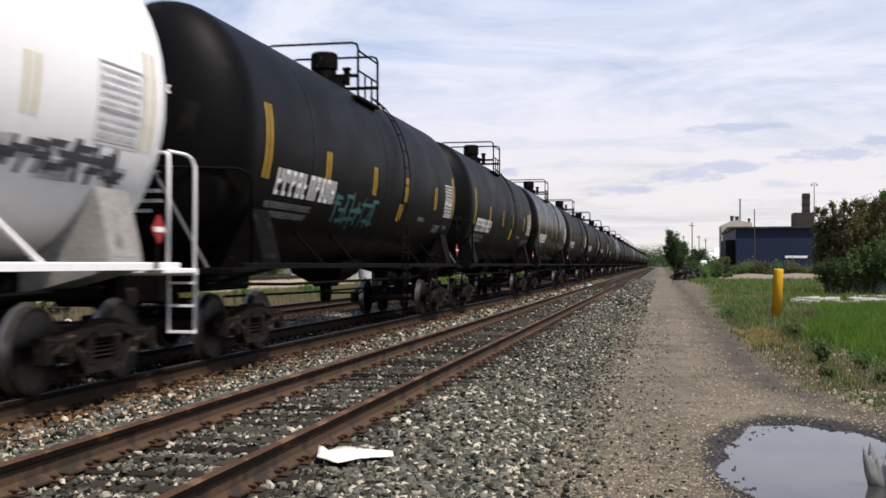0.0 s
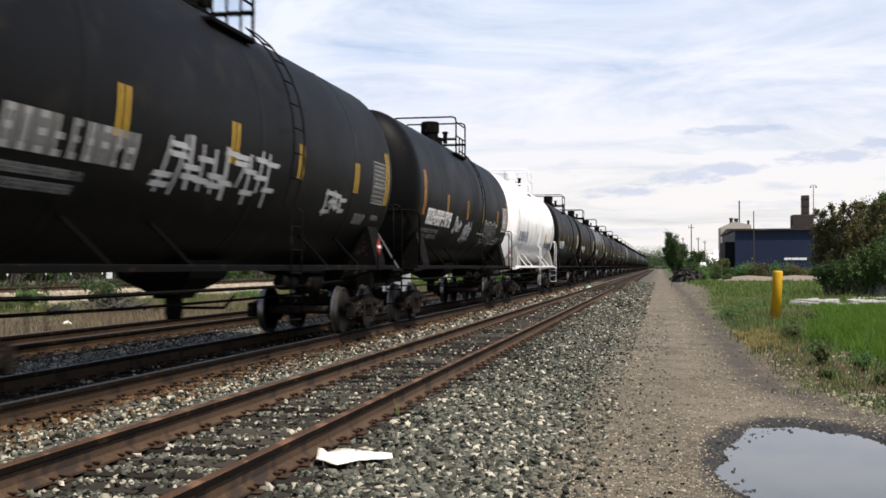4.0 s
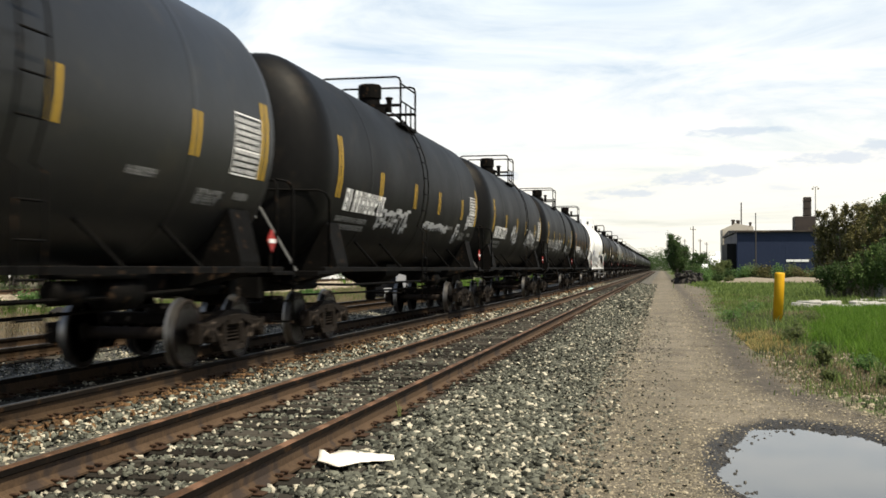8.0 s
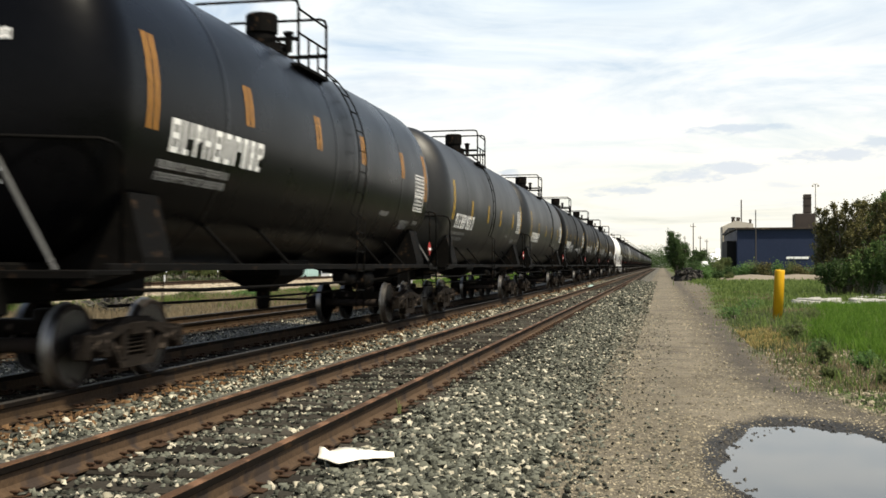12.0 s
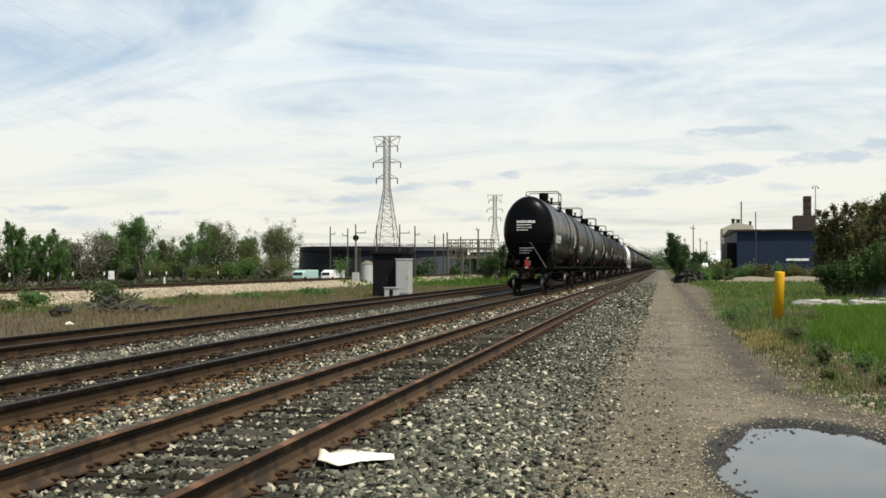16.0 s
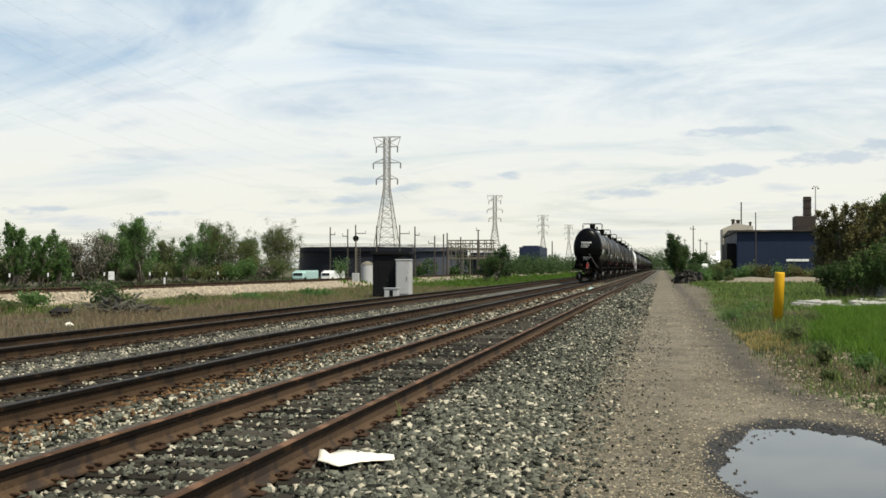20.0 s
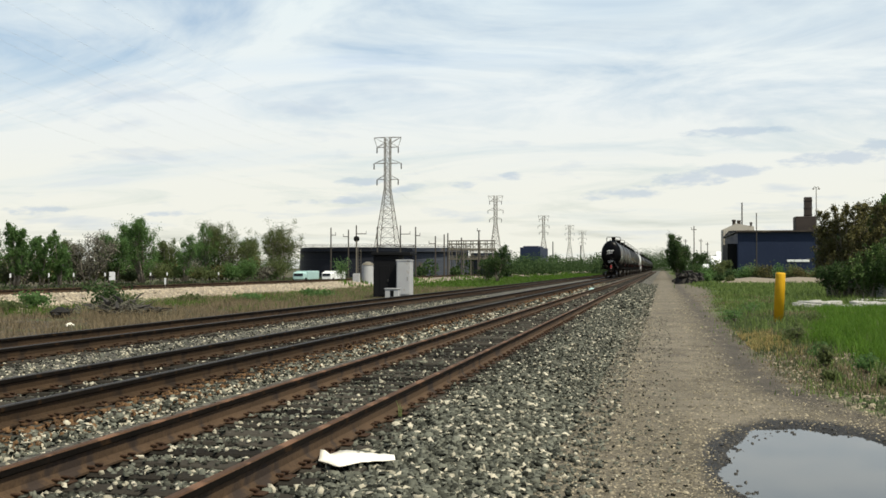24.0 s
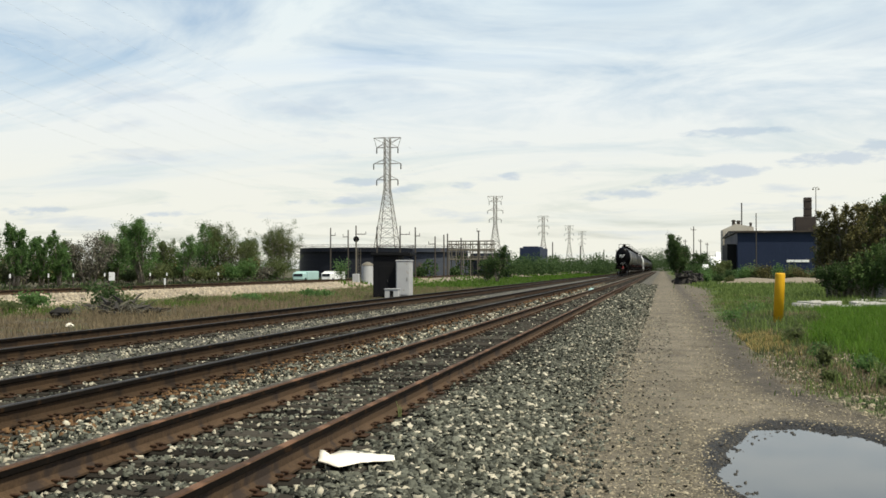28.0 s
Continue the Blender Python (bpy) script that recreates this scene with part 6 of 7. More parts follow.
# ---- buildings, masts and clutter ----
HUTDARK = mat("dark_painted_hut", (0.0027, 0.0027, 0.00315), (0.0063, 0.0063, 0.0072), 0.7, scale=1.5, fine=25, bump=0.1)
CABINET = mat("pale_grey_cabinet_paint", (0.2999, 0.2999, 0.307), (0.4141, 0.4141, 0.4141), 0.45, scale=1.5, fine=25, bump=0.05, spot=((0.3, 0.27, 0.24), 0.05, 3))
GALV = mat("weathered_galvanised_steel", (0.0945, 0.08509, 0.06615), (0.1764, 0.1575, 0.126), 0.6, metal=0.1, scale=2, fine=25, bump=0.05)
DARKWOOD = mat("dark_pole_timber", (0.03, 0.026, 0.022), (0.08, 0.07, 0.06), 0.85, scale=2, fine=30, bump=0.3)
BLUEWALL = mat("blue_grey_cladding", (0.009828, 0.01572, 0.03767), (0.01802, 0.02621, 0.05405), 0.6, scale=0.3, fine=4, bump=0.05)
BEIGE = mat("beige_corrugated_cladding", (0.3508, 0.3205, 0.2661), (0.4476, 0.4113, 0.3447), 0.7, scale=0.4, fine=4, bump=0.1, spot=((0.22, 0.18, 0.14), 0.1, 0.8))
TANKBLUE = mat("dull_blue_tank_steel", (0.03447, 0.03983, 0.0521), (0.06512, 0.07201, 0.08812), 0.65, scale=0.25, fine=3, bump=0.05, spot=((0.09, 0.075, 0.065), 0.1, 0.4))
TANKDARK = mat("navy_black_tank_steel", (0.005, 0.006, 0.01), (0.011, 0.013, 0.019), 0.6, scale=0.25, fine=3, bump=0.05)
CHIMNEY = mat("dark_sooty_steel_stack", (0.02184, 0.01764, 0.01596), (0.0588, 0.04704, 0.03948), 0.75, scale=0.6, fine=8, bump=0.1, spot=((0.22, 0.18, 0.13), 0.1, 0.35))
SAND = mat("pale_dry_sand", (0.1361, 0.1134, 0.08165), (0.2268, 0.195, 0.1497), 0.95, scale=0.6, fine=8, bump=0.4)
POSTYELLOW = mat("yellow_bollard_paint", (0.4704, 0.2436, 0.01008), (0.6216, 0.3612, 0.01848), 0.4, scale=4, fine=30, bump=0.05)
CONCRETE = mat("bleached_concrete", (0.2142, 0.2079, 0.1827), (0.3906, 0.378, 0.3465), 0.85, scale=2, fine=25, bump=0.4)
SPROUT = mat("pale_green_sprout", (0.12, 0.152, 0.048), (0.184, 0.208, 0.088), 0.7, scale=3, fine=30, bump=0)
PAPER = mat("white_wrapper", (0.66, 0.61, 0.50), (0.82, 0.77, 0.66), 0.6, scale=4, fine=30, bump=0.1)
SCRAP = mat("dark_tarry_scrap", (0.012, 0.011, 0.010), (0.06, 0.055, 0.048), 0.8, scale=3, fine=30, bump=0.5, per="object")
TEAL = mat("pale_teal_vehicle_paint", (0.28, 0.42, 0.40), (0.40, 0.55, 0.52), 0.4, scale=2, fine=20, bump=0.02)
WHITEWALL = mat("white_building_paint", (0.64, 0.64, 0.632), (0.72, 0.72, 0.712), 0.6, scale=1, fine=15, bump=0.05)
GLASS = mat("dark_window_glass", (0.015, 0.017, 0.02), (0.03, 0.034, 0.04), 0.1, scale=1, fine=10, bump=0)
WIRE = mat("grey_conductor", (0.55, 0.56, 0.58), (0.66, 0.67, 0.69), 0.5, metal=0.0, scale=1, fine=10, bump=0)


def build_hut():
    h = thing("signal_hut", -18.3, 70.6, -0.62, "dark flat-roofed signal hut beside the outer track", "hut")
    g = Geo(); g.box(-0.78, 0.95, -0.7, 0.9, 0, 2.80, bevel=0.02); part("wall", g, HUTDARK, h)
    g = Geo(); g.box(-0.90, 1.80, -0.84, 1.04, 2.80, 3.0, bevel=0.03); part("roof", g, HUTDARK, h)
    g = Geo(); g.box(-0.35, 0.35, -0.73, -0.70, 0.1, 2.1, bevel=0.01); part("door", g, HUTDARK, h)
    g = Geo(); g.tube([(0.25, -0.75, 1.0), (0.25, -0.75, 1.2)], 0.02, 6); part("handle", g, GALV, h)
    c = thing("equipment_cabinet", -16.9, 69.9, -0.62, "pale grey upright equipment cabinet beside the signal hut", "cabinet")
    g = Geo(); g.box(-0.46, 0.46, -0.5, 0.5, 0.12, 2.42, bevel=0.03); part("body", g, CABINET, c)
    g = Geo(); g.box(-0.50, 0.50, -0.54, 0.54, 2.42, 2.50, bevel=0.02); part("top", g, CABINET, c)
    g = Geo(); g.box(-0.40, 0.40, -0.525, -0.50, 0.2, 2.34, bevel=0.008); part("door", g, CABINET, c)
    g = Geo(); g.tube([(0.30, -0.545, 1.1), (0.30, -0.545, 1.35)], 0.018, 6); part("handle", g, GALV, c)
    g = Geo(); g.box(-0.44, 0.44, -0.48, 0.48, 0, 0.12); part("plinth", g, CONCRETE, c)
    b = thing("battery_box", -17.15, 67.6, -0.70, "low pale battery box with a dark opening beside the hut", "box")
    g = Geo(); g.box(-0.44, 0.44, -0.3, 0.3, 0, 0.66, bevel=0.02); part("body", g, CABINET, b)
    g = Geo(); g.box(-0.48, 0.48, -0.34, 0.34, 0.66, 0.72, bevel=0.01); part("lid", g, CABINET, b)
    # no recess: a flat dark panel paints the shade inside the opening
    g = Geo(); g.box(-0.10, 0.14, -0.31, -0.295, 0.06, 0.58); part("opening", g, HUTDARK, b, "flat dark panel standing for the shaded opening")


def build_bollard():
    b = thing("bollard", 3.59, 35.5, float(ground_z(3.59, 35.5)) - 0.06, "leaning yellow-painted steel pipe bollard on the verge", "bollard")
    g = Geo()
    g.lathe([(0.0, 0.158), (1.58, 0.158), (1.62, 0.152), (1.64, 0.14), (1.65, 0.02)], (0, 0, 0), "z", 24)
    lean = Matrix.Rotation(radians(2.6), 4, "Y")
    part("post", g, POSTYELLOW, b, smooth=True, at=lean)
    g = Geo(); g.lathe([(0.0, 0.20), (0.03, 0.19), (0.04, 0.16)], (0, 0, 0), "z", 16); part("footing", g, CONCRETE, b)


def build_pylon(x, y, h, label):
    p = thing("pylon", x, y, -0.6, label, "transmission tower", "transmission towers")
    def half(z):
        k = z / h
        return 0.115 * h * (1 - k / 0.62) * 0.72 + 0.020 * h if k < 0.62 else 0.020 * h
    zs = [0, 0.10, 0.19, 0.27, 0.34, 0.405, 0.46, 0.51, 0.555, 0.59, 0.62, 0.66, 0.70, 0.74, 0.78, 0.82, 0.86, 0.90, 0.94, 0.985]
    zs = [k * h for k in zs]
    r = 0.0026 * h
    for sx in (-1, 1):
        for sy in (-1, 1):
            g = Geo()
            g.tube([(sx * half(z), sy * half(z), z) for z in zs], r, 4)
            part("leg", g, GALV, p)
    g = Geo()
    for z0, z1 in zip(zs, zs[1:]):
        a, b = half(z0), half(z1)
        for s in (-1, 1):
            for u, v in (((-a, s * a), (b, s * b)), ((a, s * a), (-b, s * b))):
                g.tube([(u[0], u[1], z0), (v[0], v[1], z1)], r * 0.55, 3)
                g.tube([(u[1], u[0], z0), (v[1], v[0], z1)], r * 0.55, 3)
            g.tube([(-b, s * b, z1), (b, s * b, z1)], r * 0.5, 3)
    part("bracing", g, GALV, p)
    for k, w in ((0.985, 0.100), (0.915, 0.078), (0.80, 0.100), (0.685, 0.078)):
        g = Geo()
        z, t = k * h, half(k * h)
        for s in (-1, 1):
            for yy in (-t, t):
                g.tube([(s * t, yy, z), (s * w * h, 0, z)], r * 0.7, 4)
                g.tube([(s * t, yy, z + (0.03 * h if k < 0.95 else -0.04 * h)), (s * w * h, 0, z)], r * 0.6, 4)
        part("crossarm", g, GALV, p)
        if k < 0.95:
            for s in (-1, 1):
                g = Geo()
                g.lathe([(z - 0.042 * h, 0.002 * h)] + [(z - 0.042 * h + 0.0052 * h * j, (0.0052 if j % 2 else 0.003) * h) for j in range(1, 8)] + [(z, 0.002 * h)], (s * w * h, 0, 0), "z", 6)
                part("insulator", g, DARKWOOD, p)
        else:
            for s in (-1, 1):
                g = Geo()
                g.tube([(s * w * h, 0, z), (s * 0.078 * h, 0, 0.915 * h)], r * 0.7, 4)
                part("side_strut", g, GALV, p)
    return p


def build_wires():
    ys = [70, 270, 500, 695, 853, 990]
    xs = [-66, -70.1, -77, -75.5, -72.1, -72]
    h = 35.8
    k = 0
    for w, zz in ((0.100, 0.985), (0.078, 0.86), (0.100, 0.735), (0.078, 0.61)):
        for s in (-1, 1):
            g = Geo()
            for i in range(len(ys) - 1 if k < 8 else 1):
                pts = []
                for t in np.linspace(0, 1, 15):
                    sag = 4 * t * (1 - t) * (5.5 if zz < 0.95 else 3.5)
                    pts.append((xs[i] + (xs[i + 1] - xs[i]) * t + s * w * h, ys[i] + (ys[i + 1] - ys[i]) * t, -0.6 + zz * h - sag))
                g.tube(pts, 0.008, 4)
            solo("power_line", g, WIRE, "thin overhead conductor sagging between the transmission towers", "cable", "overhead conductors")
            k += 1


def build_storage_tank(x, y, r, h, z, label, steel=None):
    steel = steel or TANKBLUE
    t = thing("storage_tank", x, y, z, label, "storage tank", "storage tanks")
    g = Geo()
    courses = 5
    prof = []
    for k in range(courses):
        prof += [(h * k / courses, r - 0.03 * k), (h * (k + 1) / courses - 0.02, r - 0.03 * k)]
    g.lathe(prof, (0, 0, 0), "z", 72); part("shell", g, steel, t)
    g = Geo(); g.lathe([(h * 0.86, r + 0.05), (h * 0.86, r + 0.55), (h * 0.875, r + 0.55), (h * 0.875, r + 0.05)], (0, 0, 0), "z", 72); part("wind_girder", g, steel, t)
    g = Geo()
    n = max(16, int(r * 2.6))
    for k in range(n):
        a = 2 * math.pi * k / n
        g.tube([((r + 0.3) * math.cos(a), (r + 0.3) * math.sin(a), h * 0.9), ((r + 0.3) * math.cos(a), (r + 0.3) * math.sin(a), h + 0.55)], 0.022, 4)
    for zz in (h + 0.3, h + 0.55):
        g.tube([((r + 0.3) * math.cos(2 * math.pi * k / n), (r + 0.3) * math.sin(2 * math.pi * k / n), zz) for k in range(n + 1)], 0.03, 4)
    part("rim_railing", g, DARKWOOD, t)
    return t


def build_pole(x, y, top, arm, label, z=-0.6, r=0.16, name="utility_pole"):
    p = thing(name, x, y, z, label, "pole", "poles")
    g = Geo(); g.tube([(0, 0, 0), (0, 0, top - z)], r, 8, taper=r * 0.75); part("pole", g, DARKWOOD, p)
    for dz, x0, x1 in arm:
        g = Geo()
        g.tube([(x0, 0, top - z - dz), (x1, 0, top - z - dz)], r * 0.5, 5)
        e = x1 if abs(x1) > abs(x0) else x0
        g.tube([(e, 0, top - z - dz - 0.1), (e, 0, top - z - dz + 0.5)], r * 0.35, 5)
        part("crossarm", g, DARKWOOD, p)
    return p


def build_signal():
    s = thing("railway_signal", -34.2, 118, -0.6, "railway signal mast with a round black target", "signal")
    g = Geo(); g.tube([(0, 0, 0), (0, 0, 5.4)], 0.09, 8); part("mast", g, GALV, s)
    g = Geo(); g.lathe([(-0.05, 0.02), (-0.05, 0.34), (0.03, 0.34), (0.06, 0.26), (0.06, 0.02)], (0, 0, 5.25), "y", 24); part("target", g, HUTDARK, s)
    g = Geo(); g.tube([(0, -0.05, 5.25), (0, -0.3, 5.25)], 0.12, 10); part("hood", g, HUTDARK, s)
    g = Geo()
    for x in (0.18, 0.5):
        g.tube([(x, 0.1, 0.3), (x, 0.1, 4.2)], 0.02, 4)
    for z in np.arange(0.4, 4.2, 0.35):
        g.tube([(0.18, 0.1, z), (0.5, 0.1, z)], 0.015, 4)
    part("ladder", g, GALV, s)
    g = Geo(); g.box(-0.35, 0.35, -0.3, 0.3, 0, 1.3, bevel=0.02); part("relay_case", g, CABINET, s)


def build_silo():
    s = thing("silo", -33.4, 120, -0.6, "small pale metal silo with a domed lid", "silo")
    g = Geo(); g.lathe([(0, 0.72), (2.25, 0.72)], (0, 0, 0), "z", 24); part("shell", g, CABINET, s, smooth=False)
    g = Geo(); g.lathe([(2.25, 0.76), (2.45, 0.6), (2.62, 0.3), (2.68, 0.03)], (0, 0, 0), "z", 24); part("lid", g, GALV, s)


def build_process_rack():
    r = thing("pipe_rack", -36.2, 205, -0.6, "open steel pipe rack with walkways behind the storage tank", "pipe rack")
    for x in np.arange(-4.2, 4.3, 1.4):
        for y in (-1.2, 1.2):
            g = Geo(); g.tube([(x, y, 0), (x, y, 7.2)], 0.10, 5); part("column", g, GALV, r)
    for z in (3.6, 5.4, 6.6, 7.2):
        for y in (-1.2, 1.2):
            g = Geo(); g.tube([(-4.6, y, z), (4.6, y, z)], 0.09, 5); part("beam", g, GALV, r)
        for x in np.arange(-4.2, 4.3, 0.7):
            g = Geo(); g.tube([(x, -1.2, z), (x, 1.2, z)], 0.05, 4); part("crossbar", g, GALV, r)
    for x in np.arange(-4.2, 4.0, 1.4):
        for d in (0.0, 1.4):
            g = Geo(); g.tube([(x + d, -1.2 - 0.02 * d, 5.4), (x + 1.4 - d, -1.2 - 0.02 * d, 6.6)], 0.05, 4); part("brace", g, GALV, r)
    for z, rad in ((5.6, 0.14), (3.8, 0.18), (4.2, 0.10)):
        g = Geo(); g.tube([(-4.6, 0.3, z), (4.6, 0.3, z)], rad, 8); part("pipe", g, GALV, r)


def ribs(g, x0, x1, y, z0, z1, step, depth, mi=0):
    x = x0
    while x < x1:
        g.box(x, x + step * 0.45, y - depth, y, z0, z1, mi)
        x += step


def build_works():
    w = thing("warehouse", 0, 0, -0.5, "long low blue-grey clad warehouse with a dark roof edge", "warehouse")
    g = Geo(); g.box(11.3, 60, 170, 205, 0, 7.3); part("wall", g, BLUEWALL, w)
    g = Geo(); ribs(g, 11.4, 59.8, 169.995, 0.3, 7.2, 0.5, 0.02); part("cladding_ribs", g, BLUEWALL, w)
    g = Geo(); g.loft([[(11.0, 169.5, 7.3), (11.0, 169.5, 7.55), (11.0, 187, 8.1), (11.0, 205.5, 7.55), (11.0, 205.5, 7.3)], [(60.3, 169.5, 7.3), (60.3, 169.5, 7.55), (60.3, 187, 8.1), (60.3, 205.5, 7.55), (60.3, 205.5, 7.3)]]); part("roof", g, CHIMNEY, w)
    g = Geo(); g.box(9.9, 11.3, 172, 186, 0, 5.6); part("lean_to", g, HUTDARK, w, "dark open lean-to at the end")
    for x in (18.5, 19.6, 20.7):
        g = Geo(); g.box(x, x + 1.05, 169.9, 169.99, 2.75, 3.1, bevel=0.02); part("white_panel", g, WHITEWALL, w)
    b = thing("factory_hall", 0, 0, -0.5, "beige corrugated factory hall with roof vents and a thin mast", "factory hall")
    g = Geo(); g.loft([[(11.0, y, 0), (11.0, y, 9.0), (13.4, y, 10.1), (16.6, y, 9.5), (16.6, y, 0)] for y in (206.0, 212.0)]); part("wall", g, BEIGE, b)
    g = Geo(); ribs(g, 11.1, 16.5, 205.99, 0.2, 8.9, 0.45, 0.05); part("cladding_ribs", g, BEIGE, b)
    for x, z, s in ((13.2, 10.1, 0.5), (14.1, 10.0, 0.55), (16.3, 9.6, 0.35)):
        g = Geo(); g.lathe([(z - 0.3, s * 0.6), (z + 0.5, s * 0.6), (z + 0.55, s * 0.8), (z + 0.8, s * 0.7), (z + 0.85, 0.05)], (x, 209, 0), "z", 10); part("roof_vent", g, CHIMNEY, b)
    g = Geo(); g.tube([(14.75, 210, 9.5), (14.75, 210, 14.2)], 0.13, 6); part("mast", g, DARKWOOD, b)
    c = thing("chimney_stack", 0, 0, -0.5, "dark sooty boiler house with a square stack", "chimney")
    g = Geo(); g.box(24.2, 27.8, 208, 212, 0, 11.4, bevel=0.1); part("boiler_house", g, CHIMNEY, c)
    g = Geo(); g.box(25.9, 27.2, 208.5, 210, 11.4, 15.0, bevel=0.05); part("flue", g, CHIMNEY, c)
    for z in (11.6, 12.9, 14.3):
        g = Geo(); g.box(25.83, 27.27, 208.43, 210.07, z, z + 0.14); part("band", g, CHIMNEY, c)
    p = thing("lamp_mast", 20.1, 150, -0.5, "tall thin lamp mast with two lamp heads", "lamp mast")
    g = Geo(); g.tube([(0, 0, 0), (0, 0, 12.6)], 0.09, 6, taper=0.05); part("mast", g, GALV, p)
    for s in (-1, 1):
        g = Geo(); g.tube([(0, 0, 12.5), (s * 0.2, 0, 12.7), (s * 0.36, 0, 12.5)], 0.04, 5); g.box(min(s * 0.24, s * 0.46), max(s * 0.24, s * 0.46), -0.1, 0.1, 12.28, 12.46, bevel=0.02); part("lamp_head", g, GALV, p)
    build_pole(13.65, 165, 9.5, [], "thin pale steel post in front of the warehouse", -0.5, 0.09, "flagpole")
    for x, y, t in ((7.3, 260, 11.2), (10.6, 310, 9.5), (13.2, 330, 9.0), (6.8, 330, 10), (21, 380, 11)):
        build_pole(x, y, t, [(0.8, -0.6, 0.6)] if y < 300 else [(0.6, -0.5, 0.5)], "wooden utility pole with a crossarm far down the road", -0.5, 0.14)
    # white sheds far behind
    for x0, x1, y, h in ((11.6, 13.4, 262, 4.4), (13.2, 15.6, 270, 5.6), (9.2, 10.4, 255, 2.6), (8.0, 10.2, 300, 2.4), (13.4, 15.2, 250, 3.4)):
        s = thing("shed", 0, 0, -0.5, "small white shed with a shallow roof", "shed", "white sheds")
        g = Geo(); g.box(x0, x1, y, y + 8, 0, h * 0.56); part("wall", g, WHITEWALL, s)
        g = Geo(); g.loft([[(xx, y - 0.2, h * 0.55), (xx, y + 3.0, h * 1.05), (xx, y + 8.2, h * 0.8)] for xx in (x0 - 0.2, x1 + 0.2)]); part("roof", g, WHITEWALL, s)
        g = Geo(); g.box(x0 + 0.5, x0 + 1.3, y - 0.04, y, 0.6, 1.7); part("window", g, GLASS, s)
    # sand heap beyond the verge
    s = Geo()
    rng = np.random.default_rng(8)
    s.loft([[(x, -2.2 * w, 0), (x, -1.0 * w, 0.95 * w + rng.uniform(0, 0.15)), (x, 0.6 * w, 1.35 * w + rng.uniform(0, 0.2)), (x, 2.2 * w, 0)] for x, w in ((-6.5, 0.15), (-4.8, 0.8), (-2.6, 1.0), (0, 0.9), (2.5, 1.05), (4.6, 0.85), (6.5, 0.15))])
    solo("sand_heap", s, SAND, "long low heap of pale sand beyond the verge", "sand heap", at=pose(22, 240, -0.5))
    # scrub, dark stacks and parked cars along the foot of the warehouse
    rng = np.random.default_rng(14)
    for k in range(16):
        x = 9.4 + k * 1.25
        bush(x, 128 + rng.uniform(-6, 6), rng.uniform(1.5, 2.6), rng.uniform(1.6, 2.6), 600 + k, (LEAF_A, LEAF_B, LEAF_D)[k % 3], 900, 0.12, "scrubby bush in front of the warehouse", z=-0.5, group="bushes by the warehouse")
    for k, (x, y, h) in enumerate(((4.6, 150, 2.4), (5.7, 146, 1.9), (6.6, 152, 2.9), (7.6, 148, 2.2), (8.6, 140, 1.9), (5.2, 132, 1.3), (6.4, 128, 1.1), (7.4, 124, 0.9))):
        bush(x, y, h, h * 1.05, 640 + k, (LEAF_E, LEAF_A, LEAF_E, LEAF_B)[k % 4], 1400, 0.10, "scrubby dark-green bush beside the dirt road", z=-0.5, group="bushes beside the road")
    for k, x in enumerate((12.6, 14.9, 17.4, 19.8)):
        c = thing("parked_car", x, 138, -0.5, "dark car parked before the warehouse", "car", "parked cars")
        g = Geo(); g.loft([[(-0.85, y, z0), (0.85, y, z0), (0.80, y, z1), (-0.80, y, z1)] for y, z0, z1 in ((-2.1, 0.35, 0.72), (-1.9, 0.25, 0.85), (1.9, 0.25, 0.9), (2.1, 0.35, 0.8))]); part("body", g, HUTDARK, c)
        g = Geo(); g.loft([[(-0.78, y, 0.85), (0.78, y, 0.85), (0.6, y, z1), (-0.6, y, z1)] for y, z1 in ((-1.2, 0.9), (-0.6, 1.42), (0.9, 1.42), (1.6, 0.92))]); part("cabin", g, GLASS, c)
        for sx in (-1, 1):
            for yy in (-1.35, 1.35):
                g = Geo(); g.lathe([(-0.1, 0.15), (-0.1, 0.32), (0.1, 0.32), (0.1, 0.15)], (sx * 0.76, yy, 0.32), "x", 12); part("wheel", g, HUTDARK, c)
    # far blue block behind the pylons
    f = thing("far_warehouse", 0, 0, -0.5, "distant blue-grey factory block", "warehouse")
    g = Geo(); g.box(-78.5, -67, 600, 640, 0, 13.4); part("wall", g, BLUEWALL, f)
    g = Geo(); g.box(-77, -68.5, 603, 630, 13.4, 14.2); part("roof", g, BLUEWALL, f)
    for x, y, t in ((-64, 640, 17), (-52, 700, 16), (-40, 760, 14.5), (-33, 800, 15)):
        build_pole(x, y, t, [], "thin distant factory chimney pipe", -0.5, 0.4, "chimney")


